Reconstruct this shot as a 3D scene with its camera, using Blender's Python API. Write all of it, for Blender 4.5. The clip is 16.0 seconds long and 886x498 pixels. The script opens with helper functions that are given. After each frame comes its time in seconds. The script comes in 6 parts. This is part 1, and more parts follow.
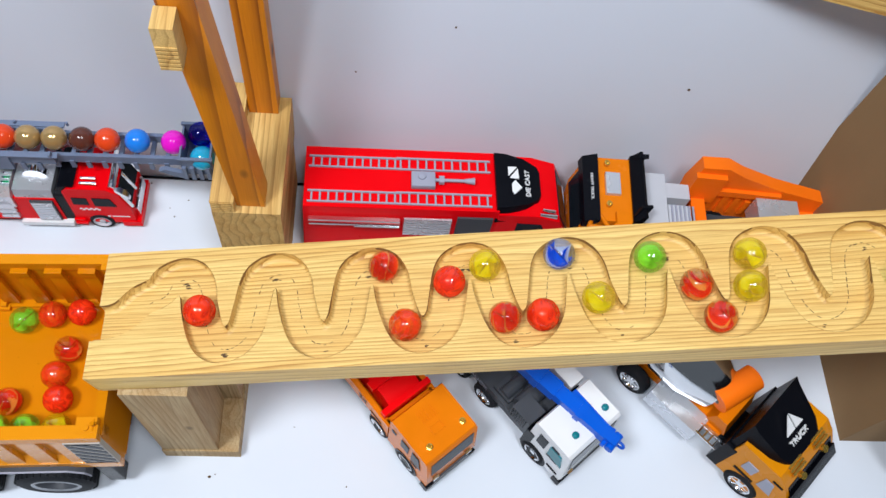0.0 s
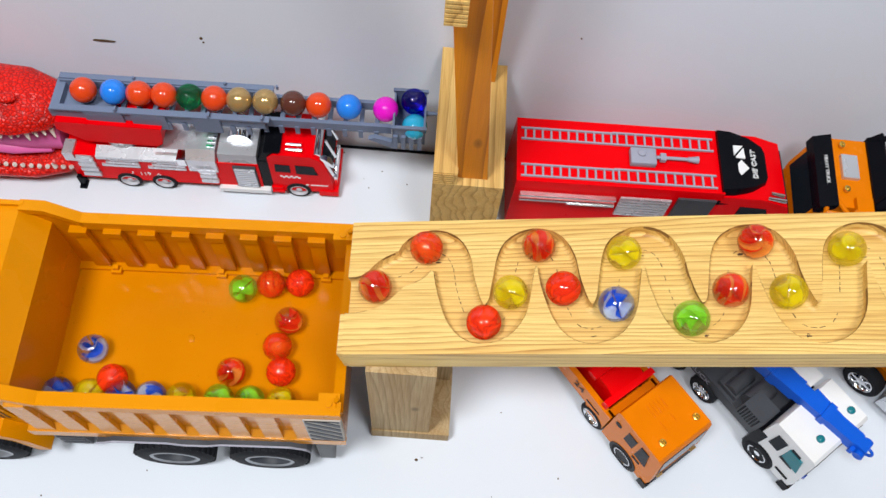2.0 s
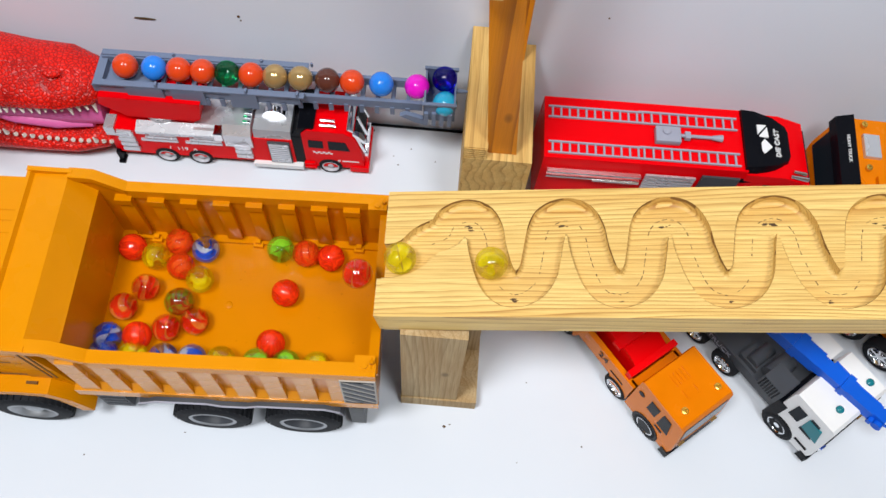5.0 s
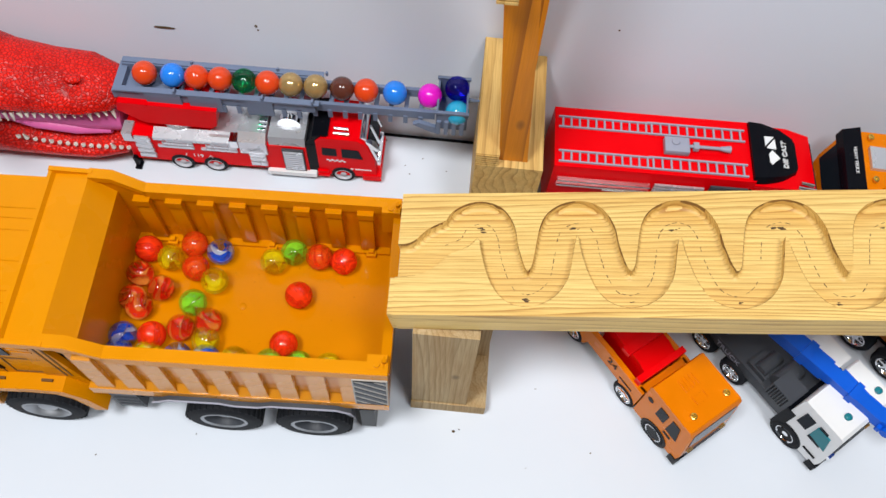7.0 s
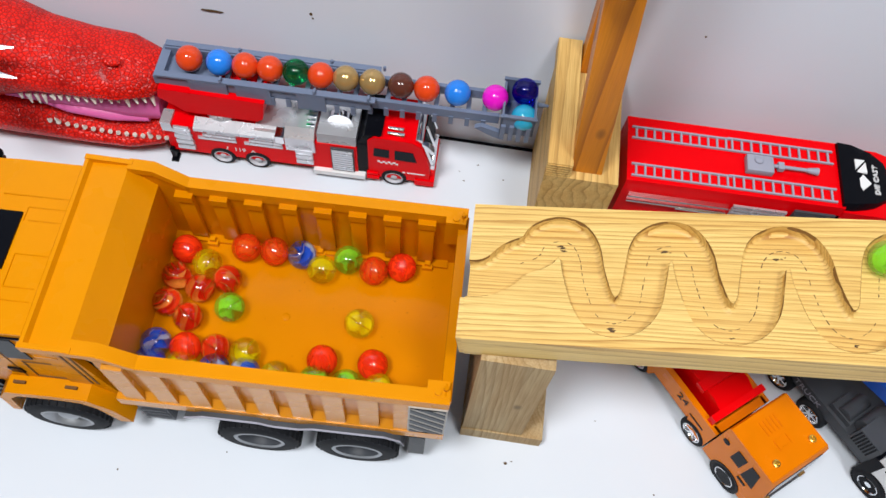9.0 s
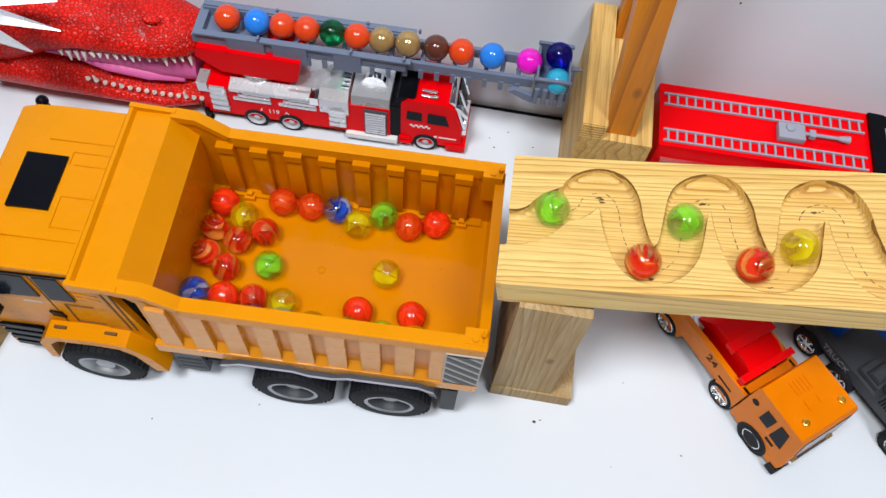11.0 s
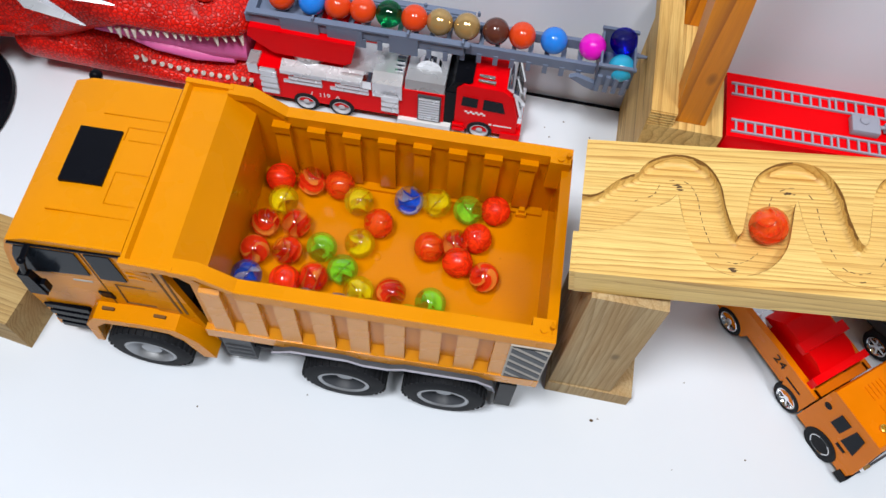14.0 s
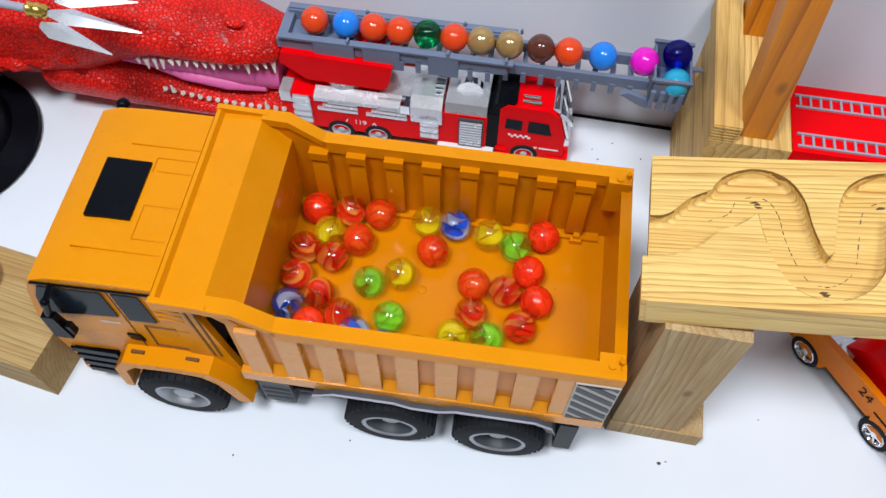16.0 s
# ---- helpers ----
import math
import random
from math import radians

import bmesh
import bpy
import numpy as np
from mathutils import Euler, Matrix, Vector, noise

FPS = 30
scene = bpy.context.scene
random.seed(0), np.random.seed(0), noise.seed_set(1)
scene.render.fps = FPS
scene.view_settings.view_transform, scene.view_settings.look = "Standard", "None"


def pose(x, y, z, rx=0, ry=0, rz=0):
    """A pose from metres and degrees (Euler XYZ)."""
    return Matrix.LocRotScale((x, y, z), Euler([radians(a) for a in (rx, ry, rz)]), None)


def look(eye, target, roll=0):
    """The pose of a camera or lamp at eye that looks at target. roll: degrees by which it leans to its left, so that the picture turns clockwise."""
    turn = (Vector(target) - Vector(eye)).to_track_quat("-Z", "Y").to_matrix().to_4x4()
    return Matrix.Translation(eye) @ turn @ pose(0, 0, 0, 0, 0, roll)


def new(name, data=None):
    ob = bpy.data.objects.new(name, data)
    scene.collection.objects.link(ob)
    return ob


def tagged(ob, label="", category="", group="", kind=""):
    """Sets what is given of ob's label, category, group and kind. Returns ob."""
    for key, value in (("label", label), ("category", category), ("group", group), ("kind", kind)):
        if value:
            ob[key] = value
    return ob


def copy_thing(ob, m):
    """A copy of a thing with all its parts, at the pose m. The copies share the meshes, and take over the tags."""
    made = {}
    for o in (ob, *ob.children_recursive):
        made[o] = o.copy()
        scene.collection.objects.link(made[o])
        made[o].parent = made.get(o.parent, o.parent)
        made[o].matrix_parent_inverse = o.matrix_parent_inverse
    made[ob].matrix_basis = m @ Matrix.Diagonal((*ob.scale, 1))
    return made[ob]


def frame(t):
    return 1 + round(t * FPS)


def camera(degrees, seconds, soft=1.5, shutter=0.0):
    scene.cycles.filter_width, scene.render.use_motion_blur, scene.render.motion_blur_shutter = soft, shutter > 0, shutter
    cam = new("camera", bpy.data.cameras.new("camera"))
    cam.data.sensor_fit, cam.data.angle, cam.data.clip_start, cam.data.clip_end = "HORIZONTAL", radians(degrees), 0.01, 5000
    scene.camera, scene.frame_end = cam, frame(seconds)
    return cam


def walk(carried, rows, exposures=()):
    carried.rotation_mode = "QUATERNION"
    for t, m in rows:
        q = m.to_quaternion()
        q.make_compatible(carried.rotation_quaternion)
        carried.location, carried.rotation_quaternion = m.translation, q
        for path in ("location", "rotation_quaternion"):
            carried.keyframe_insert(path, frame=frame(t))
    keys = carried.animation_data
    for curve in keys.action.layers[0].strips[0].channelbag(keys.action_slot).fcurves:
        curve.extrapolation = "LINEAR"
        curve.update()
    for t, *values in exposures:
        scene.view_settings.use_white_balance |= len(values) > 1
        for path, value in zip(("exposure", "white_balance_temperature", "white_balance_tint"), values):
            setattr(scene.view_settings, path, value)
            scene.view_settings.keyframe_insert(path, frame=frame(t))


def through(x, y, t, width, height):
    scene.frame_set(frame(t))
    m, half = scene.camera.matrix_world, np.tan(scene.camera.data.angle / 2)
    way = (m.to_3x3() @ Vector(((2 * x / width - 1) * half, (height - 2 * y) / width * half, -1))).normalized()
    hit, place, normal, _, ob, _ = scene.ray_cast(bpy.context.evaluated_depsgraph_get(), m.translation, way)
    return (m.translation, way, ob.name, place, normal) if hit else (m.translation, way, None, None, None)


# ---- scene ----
cam = camera(57.5, 16.0)
PATH = [
    (0, (-0.019, 0.078, 0.519), (0.171, 0.997, -1.248), 12.7),
    (0.5, (-0.051, 0.08, 0.502), (0.043, 0.99, -1.277), 8.6),
    (1, (-0.074, 0.082, 0.49), (0.007, 0.979, -1.296), 8.2),
    (1.5, (-0.101, 0.083, 0.487), (-0.031, 0.972, -1.303), 8.2),
    (2, (-0.112, 0.086, 0.484), (-0.075, 0.965, -1.313), 6.6),
    (2.5, (-0.118, 0.091, 0.477), (-0.091, 0.948, -1.33), 6.2),
    (3, (-0.116, 0.088, 0.481), (-0.088, 0.941, -1.328), 6.3),
    (3.5, (-0.118, 0.079, 0.485), (-0.095, 0.93, -1.324), 6.0),
    (4, (-0.12, 0.073, 0.487), (-0.094, 0.922, -1.324), 6.1),
    (4.5, (-0.12, 0.071, 0.491), (-0.107, 0.923, -1.318), 5.5),
    (7, (-0.123, 0.055, 0.491), (-0.137, 0.97, -1.288), 4.8),
    (7.5, (-0.128, 0.054, 0.487), (-0.147, 0.978, -1.287), 4.7),
    (8, (-0.145, 0.067, 0.471), (-0.164, 0.989, -1.304), 5.5),
    (8.2, (-0.157, 0.075, 0.461), (-0.177, 0.999, -1.312), 6.0),
    (10.3, (-0.148, 0.062, 0.453), (-0.195, 0.982, -1.323), 6.4),
    (10.5, (-0.15, 0.058, 0.45), (-0.199, 0.978, -1.325), 6.4),
    (11, (-0.165, 0.05, 0.45), (-0.215, 0.968, -1.326), 6.7),
    (11.5, (-0.164, 0.053, 0.445), (-0.215, 0.973, -1.33), 7.0),
    (12, (-0.166, 0.056, 0.442), (-0.216, 0.97, -1.336), 7.4),
    (12.5, (-0.169, 0.056, 0.441), (-0.223, 0.97, -1.336), 7.5),
    (13, (-0.171, 0.053, 0.439), (-0.221, 0.968, -1.339), 7.9),
    (13.5, (-0.167, 0.051, 0.437), (-0.234, 0.966, -1.341), 7.1),
    (14, (-0.186, 0.047, 0.431), (-0.278, 0.964, -1.344), 5.7),
    (14.5, (-0.195, 0.051, 0.42), (-0.323, 0.967, -1.353), 3.6),
    (15, (-0.2, 0.06, 0.406), (-0.355, 0.973, -1.367), 2.2),
    (15.5, (-0.204, 0.064, 0.396), (-0.376, 0.988, -1.37), 0.9),
    (16, (-0.198, 0.057, 0.404), (-0.37, 1.036, -1.332), 0.6),
]
walk(cam, [(t, look(eye, target, roll)) for t, eye, target, roll in PATH],
     [(0, 0.0, 6050, 10), (1.2, 0.0, 6450, 10), (14.8, 0.0, 6450, 10), (16, 0.0, 6200, 10)])

# ---- world, lamps, exposure ----
world = bpy.data.worlds.new("room")
scene.world = world
world.use_nodes = True
world.node_tree.nodes["Background"].inputs[0].default_value = (0.86, 0.93, 1.0, 1)
world.node_tree.nodes["Background"].inputs[1].default_value = 0.115
scene.view_settings.exposure = 0.0


def ceiling_lamp(name, eye, target, size, power, colour=(0.985, 0.99, 0.99)):
    data = bpy.data.lights.new(name, "AREA")
    data.shape, data.size, data.energy, data.color = "DISK", size, power, colour
    ob = new(name, data)
    ob.matrix_world = look(eye, target)
    return ob


ceiling_lamp("ceiling_lamp", (-0.46, -0.12, 1.30), (-0.15, 0.25, 0), 0.30, 13.7)
ceiling_lamp("ceiling_lamp", (0.18, -0.12, 1.30), (-0.05, 0.25, 0.05), 0.30, 7.3)


# ---- materials ----
def material(name, rough=0.5, metal=0.0, spec=0.5):
    m = bpy.data.materials.new(name)
    m.use_nodes = True
    b = m.node_tree.nodes["Principled BSDF"]
    b.inputs["Roughness"].default_value, b.inputs["Metallic"].default_value = rough, metal
    b.inputs["Specular IOR Level"].default_value = spec
    return m, m.node_tree.nodes, m.node_tree.links, b


def surface(name, colour, rough=0.4, metal=0.0, vary=0.12, scale=60.0, bump=0.02, coat=0.0, spec=0.22, speck=0.0):
    """A painted, moulded or metal surface: colour that drifts at two scales, uneven gloss, faint relief."""
    m, n, l, b = material(name, rough, metal, spec)
    tc = n.new("ShaderNodeTexCoord")
    n1, n2 = n.new("ShaderNodeTexNoise"), n.new("ShaderNodeTexNoise")
    n1.inputs["Scale"].default_value, n2.inputs["Scale"].default_value = scale, scale * 14
    n1.inputs["Detail"].default_value = n2.inputs["Detail"].default_value = 3
    mix = n.new("ShaderNodeMix")
    mix.data_type = "RGBA"
    mix.inputs[6].default_value = (*[c * (1 - vary) for c in colour], 1)
    mix.inputs[7].default_value = (*[min(1, c * (1 + vary)) for c in colour], 1)
    l.new(tc.outputs["Object"], n1.inputs["Vector"])
    l.new(tc.outputs["Object"], n2.inputs["Vector"])
    l.new(n1.outputs["Fac"], mix.inputs[0])
    out = mix.outputs[2]
    if speck:
        ramp = n.new("ShaderNodeValToRGB")
        ramp.color_ramp.elements[0].position, ramp.color_ramp.elements[1].position = 0.70, 0.73
        dark = n.new("ShaderNodeMix")
        dark.data_type = "RGBA"
        dark.inputs[7].default_value = (*[c * (1 - speck) for c in colour], 1)
        l.new(n2.outputs["Fac"], ramp.inputs["Fac"])
        l.new(ramp.outputs["Color"], dark.inputs[0])
        l.new(out, dark.inputs[6])
        out = dark.outputs[2]
    l.new(out, b.inputs["Base Color"])
    mr = n.new("ShaderNodeMapRange")
    mr.inputs["To Min"].default_value, mr.inputs["To Max"].default_value = max(0.02, rough - 0.08), min(1, rough + 0.1)
    l.new(n1.outputs["Fac"], mr.inputs["Value"])
    l.new(mr.outputs["Result"], b.inputs["Roughness"])
    if bump:
        bn = n.new("ShaderNodeBump")
        bn.inputs["Strength"].default_value, bn.inputs["Distance"].default_value = bump * 5, 0.0004
        l.new(n2.outputs["Fac"], bn.inputs["Height"])
        l.new(bn.outputs["Normal"], b.inputs["Normal"])
    if coat:
        b.inputs["Coat Weight"].default_value, b.inputs["Coat Roughness"].default_value = coat, 0.08
    return m


def timber(name, light, dark, along=0, rings=150.0, rough=0.55, knots=0.0, grain=1.0, warp=0.02, fade=0.60):
    """Sawn softwood: growth rings drawn out along one axis, fine pores, a few knots."""
    m, n, l, b = material(name, rough)
    tc, mp = n.new("ShaderNodeTexCoord"), n.new("ShaderNodeMapping")
    s = [1.0, 1.0, 1.0]
    s[along] = 0.07
    mp.inputs["Scale"].default_value = s
    if along == 0:
        mp.inputs["Rotation"].default_value = (0.42, 0, 0)
    l.new(tc.outputs["Object"], mp.inputs["Vector"])
    bend = n.new("ShaderNodeTexNoise")
    bend.inputs["Scale"].default_value, bend.inputs["Detail"].default_value = 38, 2
    l.new(mp.outputs["Vector"], bend.inputs["Vector"])
    add = n.new("ShaderNodeVectorMath")
    add.operation = "MULTIPLY_ADD"
    add.inputs[1].default_value = (warp, warp, warp)
    l.new(bend.outputs["Color"], add.inputs[0])
    l.new(mp.outputs["Vector"], add.inputs[2])
    wave = n.new("ShaderNodeTexWave")
    wave.bands_direction = "YXX"[along] if along != 2 else "X"
    wave.wave_profile = "SAW"
    wave.inputs["Scale"].default_value = rings / 6.283 * 3.0
    wave.inputs["Distortion"].default_value, wave.inputs["Detail"].default_value = 3.6, 4
    wave.inputs["Detail Scale"].default_value = 1.5
    l.new(add.outputs["Vector"], wave.inputs["Vector"])
    ramp = n.new("ShaderNodeValToRGB")
    e = ramp.color_ramp.elements
    e[0].color, e[0].position = (*light, 1), 0.40
    e[1].color, e[1].position = (*dark, 1), 0.95
    mid = e.new(0.74)
    mid.color = (*[0.62 * a + 0.38 * c for a, c in zip(light, dark)], 1)
    l.new(wave.outputs["Fac"], ramp.inputs["Fac"])
    calm, soft, even = n.new("ShaderNodeTexNoise"), n.new("ShaderNodeMapRange"), n.new("ShaderNodeMix")
    calm.inputs["Scale"].default_value, calm.inputs["Detail"].default_value = 42, 3
    soft.inputs["From Min"].default_value, soft.inputs["From Max"].default_value = 0.36, 0.64
    soft.inputs["To Max"].default_value = fade
    even.data_type = "RGBA"
    even.inputs[7].default_value = (*[0.82 * a + 0.18 * c for a, c in zip(light, dark)], 1)
    l.new(mp.outputs["Vector"], calm.inputs["Vector"])
    l.new(calm.outputs["Fac"], soft.inputs["Value"])
    l.new(soft.outputs["Result"], even.inputs[0])
    l.new(ramp.outputs["Color"], even.inputs[6])
    pore, pm = n.new("ShaderNodeTexNoise"), n.new("ShaderNodeMapping")
    ps = [1.0, 1.0, 1.0]
    ps[along] = 0.03
    pm.inputs["Scale"].default_value = ps
    l.new(tc.outputs["Object"], pm.inputs["Vector"])
    l.new(pm.outputs["Vector"], pore.inputs["Vector"])
    pore.inputs["Scale"].default_value, pore.inputs["Detail"].default_value = 1500, 3
    big = n.new("ShaderNodeTexNoise")
    big.inputs["Scale"].default_value, big.inputs["Detail"].default_value = 95, 3
    l.new(mp.outputs["Vector"], big.inputs["Vector"])
    mul = n.new("ShaderNodeMix")
    mul.data_type, mul.blend_type = "RGBA", "MULTIPLY"
    mul.inputs[0].default_value = 0.6 * grain
    l.new(even.outputs[2], mul.inputs[6])
    pr = n.new("ShaderNodeValToRGB")
    pr.color_ramp.elements[0].color, pr.color_ramp.elements[0].position = (0.66, 0.54, 0.38, 1), 0.3
    pr.color_ramp.elements[1].color, pr.color_ramp.elements[1].position = (1, 1, 1, 1), 0.62
    l.new(pore.outputs["Fac"], pr.inputs["Fac"])
    l.new(pr.outputs["Color"], mul.inputs[7])
    tone = n.new("ShaderNodeMix")
    tone.data_type, tone.blend_type = "RGBA", "MULTIPLY"
    tone.inputs[0].default_value = 0.5
    tr = n.new("ShaderNodeValToRGB")
    tr.color_ramp.elements[0].color, tr.color_ramp.elements[0].position = (0.80, 0.62, 0.36, 1), 0.36
    tr.color_ramp.elements[1].color, tr.color_ramp.elements[1].position = (1, 1, 1, 1), 0.6
    l.new(big.outputs["Fac"], tr.inputs["Fac"])
    l.new(mul.outputs[2], tone.inputs[6])
    l.new(tr.outputs["Color"], tone.inputs[7])
    out = tone.outputs[2]
    if knots:
        vo, vm = n.new("ShaderNodeTexVoronoi"), n.new("ShaderNodeMapping")
        vs = [1.0, 1.0, 1.0]
        vs[along] = 0.55
        vm.inputs["Scale"].default_value = vs
        l.new(tc.outputs["Object"], vm.inputs["Vector"])
        l.new(vm.outputs["Vector"], vo.inputs["Vector"])
        vo.inputs["Scale"].default_value = knots
        kr = n.new("ShaderNodeValToRGB")
        kr.color_ramp.elements[0].color, kr.color_ramp.elements[0].position = (1, 1, 1, 1), 0.05
        kr.color_ramp.elements[1].color, kr.color_ramp.elements[1].position = (0, 0, 0, 1), 0.11
        l.new(vo.outputs["Distance"], kr.inputs["Fac"])
        km = n.new("ShaderNodeMix")
        km.data_type = "RGBA"
        km.inputs[7].default_value = (*[c * 0.25 for c in dark], 1)
        l.new(kr.outputs["Color"], km.inputs[0])
        l.new(out, km.inputs[6])
        out = km.outputs[2]
    l.new(out, b.inputs["Base Color"])
    bn = n.new("ShaderNodeBump")
    bn.inputs["Strength"].default_value, bn.inputs["Distance"].default_value = 0.35, 0.0003
    l.new(pore.outputs["Fac"], bn.inputs["Height"])
    l.new(bn.outputs["Normal"], b.inputs["Normal"])
    return m


def glass(name, tint, clear=0.72, body=None, dense=0.0):
    """Polished glass: it bends what lies behind it and mirrors the lamps. body: colour drawn through the glass in streaks."""
    m, n, l, b = material(name, 0.0)
    n.remove(b)
    g, t, x = n.new("ShaderNodeBsdfGlass"), n.new("ShaderNodeBsdfTransparent"), n.new("ShaderNodeMixShader")
    skin, top = n.new("ShaderNodeBsdfGlossy"), n.new("ShaderNodeMixShader")
    g.inputs["Roughness"].default_value, g.inputs["IOR"].default_value = 0.0, 1.50
    g.inputs["Color"].default_value = (*tint, 1)
    t.inputs["Color"].default_value = (*tint, 1)
    skin.inputs["Roughness"].default_value = 0.0
    x.inputs[0].default_value = clear
    top.inputs[0].default_value = 0.05
    l.new(g.outputs[0], x.inputs[1])
    l.new(t.outputs[0], x.inputs[2])
    out = x
    if dense:
        d, tr, half, colour = n.new("ShaderNodeBsdfDiffuse"), n.new("ShaderNodeBsdfTranslucent"), n.new("ShaderNodeMixShader"), n.new("ShaderNodeMixShader")
        tc, mp, no, mr = n.new("ShaderNodeTexCoord"), n.new("ShaderNodeMapping"), n.new("ShaderNodeTexNoise"), n.new("ShaderNodeMapRange")
        d.inputs["Color"].default_value = tr.inputs["Color"].default_value = (*body, 1)
        half.inputs[0].default_value = 0.28
        mp.inputs["Scale"].default_value = (1.0, 1.0, 0.22)
        no.inputs["Scale"].default_value, no.inputs["Detail"].default_value, no.inputs["Distortion"].default_value = 230, 2, 0.8
        mr.inputs["From Min"].default_value, mr.inputs["From Max"].default_value = 0.40, 0.60
        mr.inputs["To Min"].default_value, mr.inputs["To Max"].default_value = dense * 0.45, min(1.0, dense * 1.35)
        l.new(tc.outputs["Object"], mp.inputs["Vector"])
        l.new(mp.outputs["Vector"], no.inputs["Vector"])
        l.new(no.outputs["Fac"], mr.inputs["Value"])
        l.new(d.outputs[0], half.inputs[1])
        l.new(tr.outputs[0], half.inputs[2])
        l.new(mr.outputs["Result"], colour.inputs[0])
        l.new(x.outputs[0], colour.inputs[1])
        l.new(half.outputs[0], colour.inputs[2])
        out = colour
    l.new(out.outputs[0], top.inputs[1])
    l.new(skin.outputs[0], top.inputs[2])
    l.new(top.outputs[0], n["Material Output"].inputs["Surface"])
    return m


M_TABLE = surface("white_laminate", (0.69, 0.735, 0.80), 0.30, vary=0.02, scale=9, bump=0.01)
M_WALL = surface("white_panel", (0.645, 0.685, 0.765), 0.42, vary=0.03, scale=5, bump=0.012)
M_PINE = timber("pine", (0.82, 0.585, 0.195), (0.46, 0.235, 0.04), 0, 290, 0.5, fade=0.55)
# Trestle pine darkened throughout for the shade it stands in under the board.
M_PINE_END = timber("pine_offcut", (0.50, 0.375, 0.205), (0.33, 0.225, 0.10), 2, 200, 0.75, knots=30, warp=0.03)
M_PINE_OLD = timber("weathered_pine", (0.47, 0.33, 0.135), (0.31, 0.20, 0.075), 0, 220, 0.75, knots=26, warp=0.03)
M_PINE_BLOCK = timber("pine_block", (0.76, 0.53, 0.19), (0.42, 0.25, 0.07), 1, 130, 0.6, knots=22)
M_STAIN = timber("stained_pine", (0.74, 0.265, 0.0), (0.30, 0.075, 0.0), 2, 62, 0.4, knots=26, grain=0.5)
M_DARKMARK = surface("pencil_and_scorch", (0.10, 0.06, 0.03), 0.8, vary=0.3, scale=400)
# Brown for the truck's seams and lines, and for shade painted into its slots.
M_SLOT_BROWN = surface("slot_shade_and_line_brown", (0.15, 0.07, 0.02), 0.7, vary=0.4, scale=500)
M_BURNT = surface("burnt_pine", (0.30, 0.165, 0.055), 0.7, vary=0.4, scale=500)
# Truck yellow toned down for shade inside the bed; also on thin trim.
M_YELLOW_SHADE = surface("shade_toned_yellow_plastic", (0.60, 0.202, 0.0), 0.13, vary=0.10, scale=25, bump=0.006, speck=0.25, spec=0.14)
M_YELLOW2 = surface("warm_yellow_plastic", (0.66, 0.238, 0.0), 0.27, vary=0.08, scale=30, bump=0.015, spec=0.14)
M_RIB = surface("glossy_yellow_plastic", (0.66, 0.25, 0.004), 0.26, vary=0.10, scale=40, bump=0.02, spec=0.6)
M_ORANGE = surface("orange_enamel", (0.72, 0.185, 0.0), 0.24, vary=0.10, scale=60, spec=0.14)
M_ORANGE2 = surface("orange_plastic", (0.95, 0.175, 0.004), 0.34, vary=0.06, scale=60, spec=0.1)
M_RED = surface("red_enamel", (0.80, 0.0, 0.003), 0.30, vary=0.06, scale=60, spec=0.07)
M_RED2 = surface("red_plastic", (0.80, 0.0, 0.002), 0.3, vary=0.06, scale=50, spec=0.08)
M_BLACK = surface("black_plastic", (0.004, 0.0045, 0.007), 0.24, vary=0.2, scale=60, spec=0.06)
M_RUBBER = surface("black_rubber", (0.014, 0.015, 0.018), 0.65, spec=0.12, vary=0.2, scale=90, bump=0.05)
M_GREY = surface("dark_grey_plastic", (0.055, 0.060, 0.070), 0.42, vary=0.12, scale=70)
M_LADDER = surface("blue_grey_plastic", (0.155, 0.195, 0.29), 0.38, vary=0.08, scale=60)
M_LADDER2 = surface("light_grey_plastic", (0.33, 0.34, 0.42), 0.38, vary=0.06, scale=60)
M_SILVER = surface("silver_paint", (0.64, 0.66, 0.70), 0.26, 0.6, vary=0.06, scale=60, bump=0.03)
M_RIM = surface("dull_metal", (0.40, 0.41, 0.43), 0.44, 0.85, vary=0.15, scale=90, bump=0.02)
M_PLATE = surface("pale_grey_plastic", (0.50, 0.51, 0.55), 0.4, vary=0.06, scale=60)
M_CREAM = surface("cream_sticker", (0.46, 0.42, 0.37), 0.4, vary=0.06, scale=80)
M_CHROME = surface("chrome", (0.80, 0.81, 0.83), 0.10, 1.0, vary=0.03, scale=60, bump=0.0)
M_WHITE = surface("white_plastic", (0.78, 0.79, 0.80), 0.34, vary=0.03, scale=60)
M_BLUE = surface("blue_plastic", (0.004, 0.10, 0.62), 0.3, vary=0.06, scale=60)
M_TEAL = surface("teal_lens", (0.01, 0.18, 0.22), 0.12, vary=0.06, scale=60)
M_WINDOW = surface("tinted_window", (0.012, 0.016, 0.022), 0.12, spec=0.05, vary=0.1, scale=60, bump=0.0)
M_GUM = surface("pink_gum", (0.66, 0.13, 0.36), 0.35, vary=0.2, scale=60, bump=0.05)
M_TOOTH = surface("ivory_tooth", (0.80, 0.76, 0.68), 0.35, vary=0.06, scale=200)
M_CARD = surface("brown_cardboard", (0.27, 0.165, 0.075), 0.8, vary=0.12, scale=22, bump=0.05)
M_BRASS = surface("brass", (0.70, 0.48, 0.10), 0.25, 0.9, vary=0.1, scale=60)


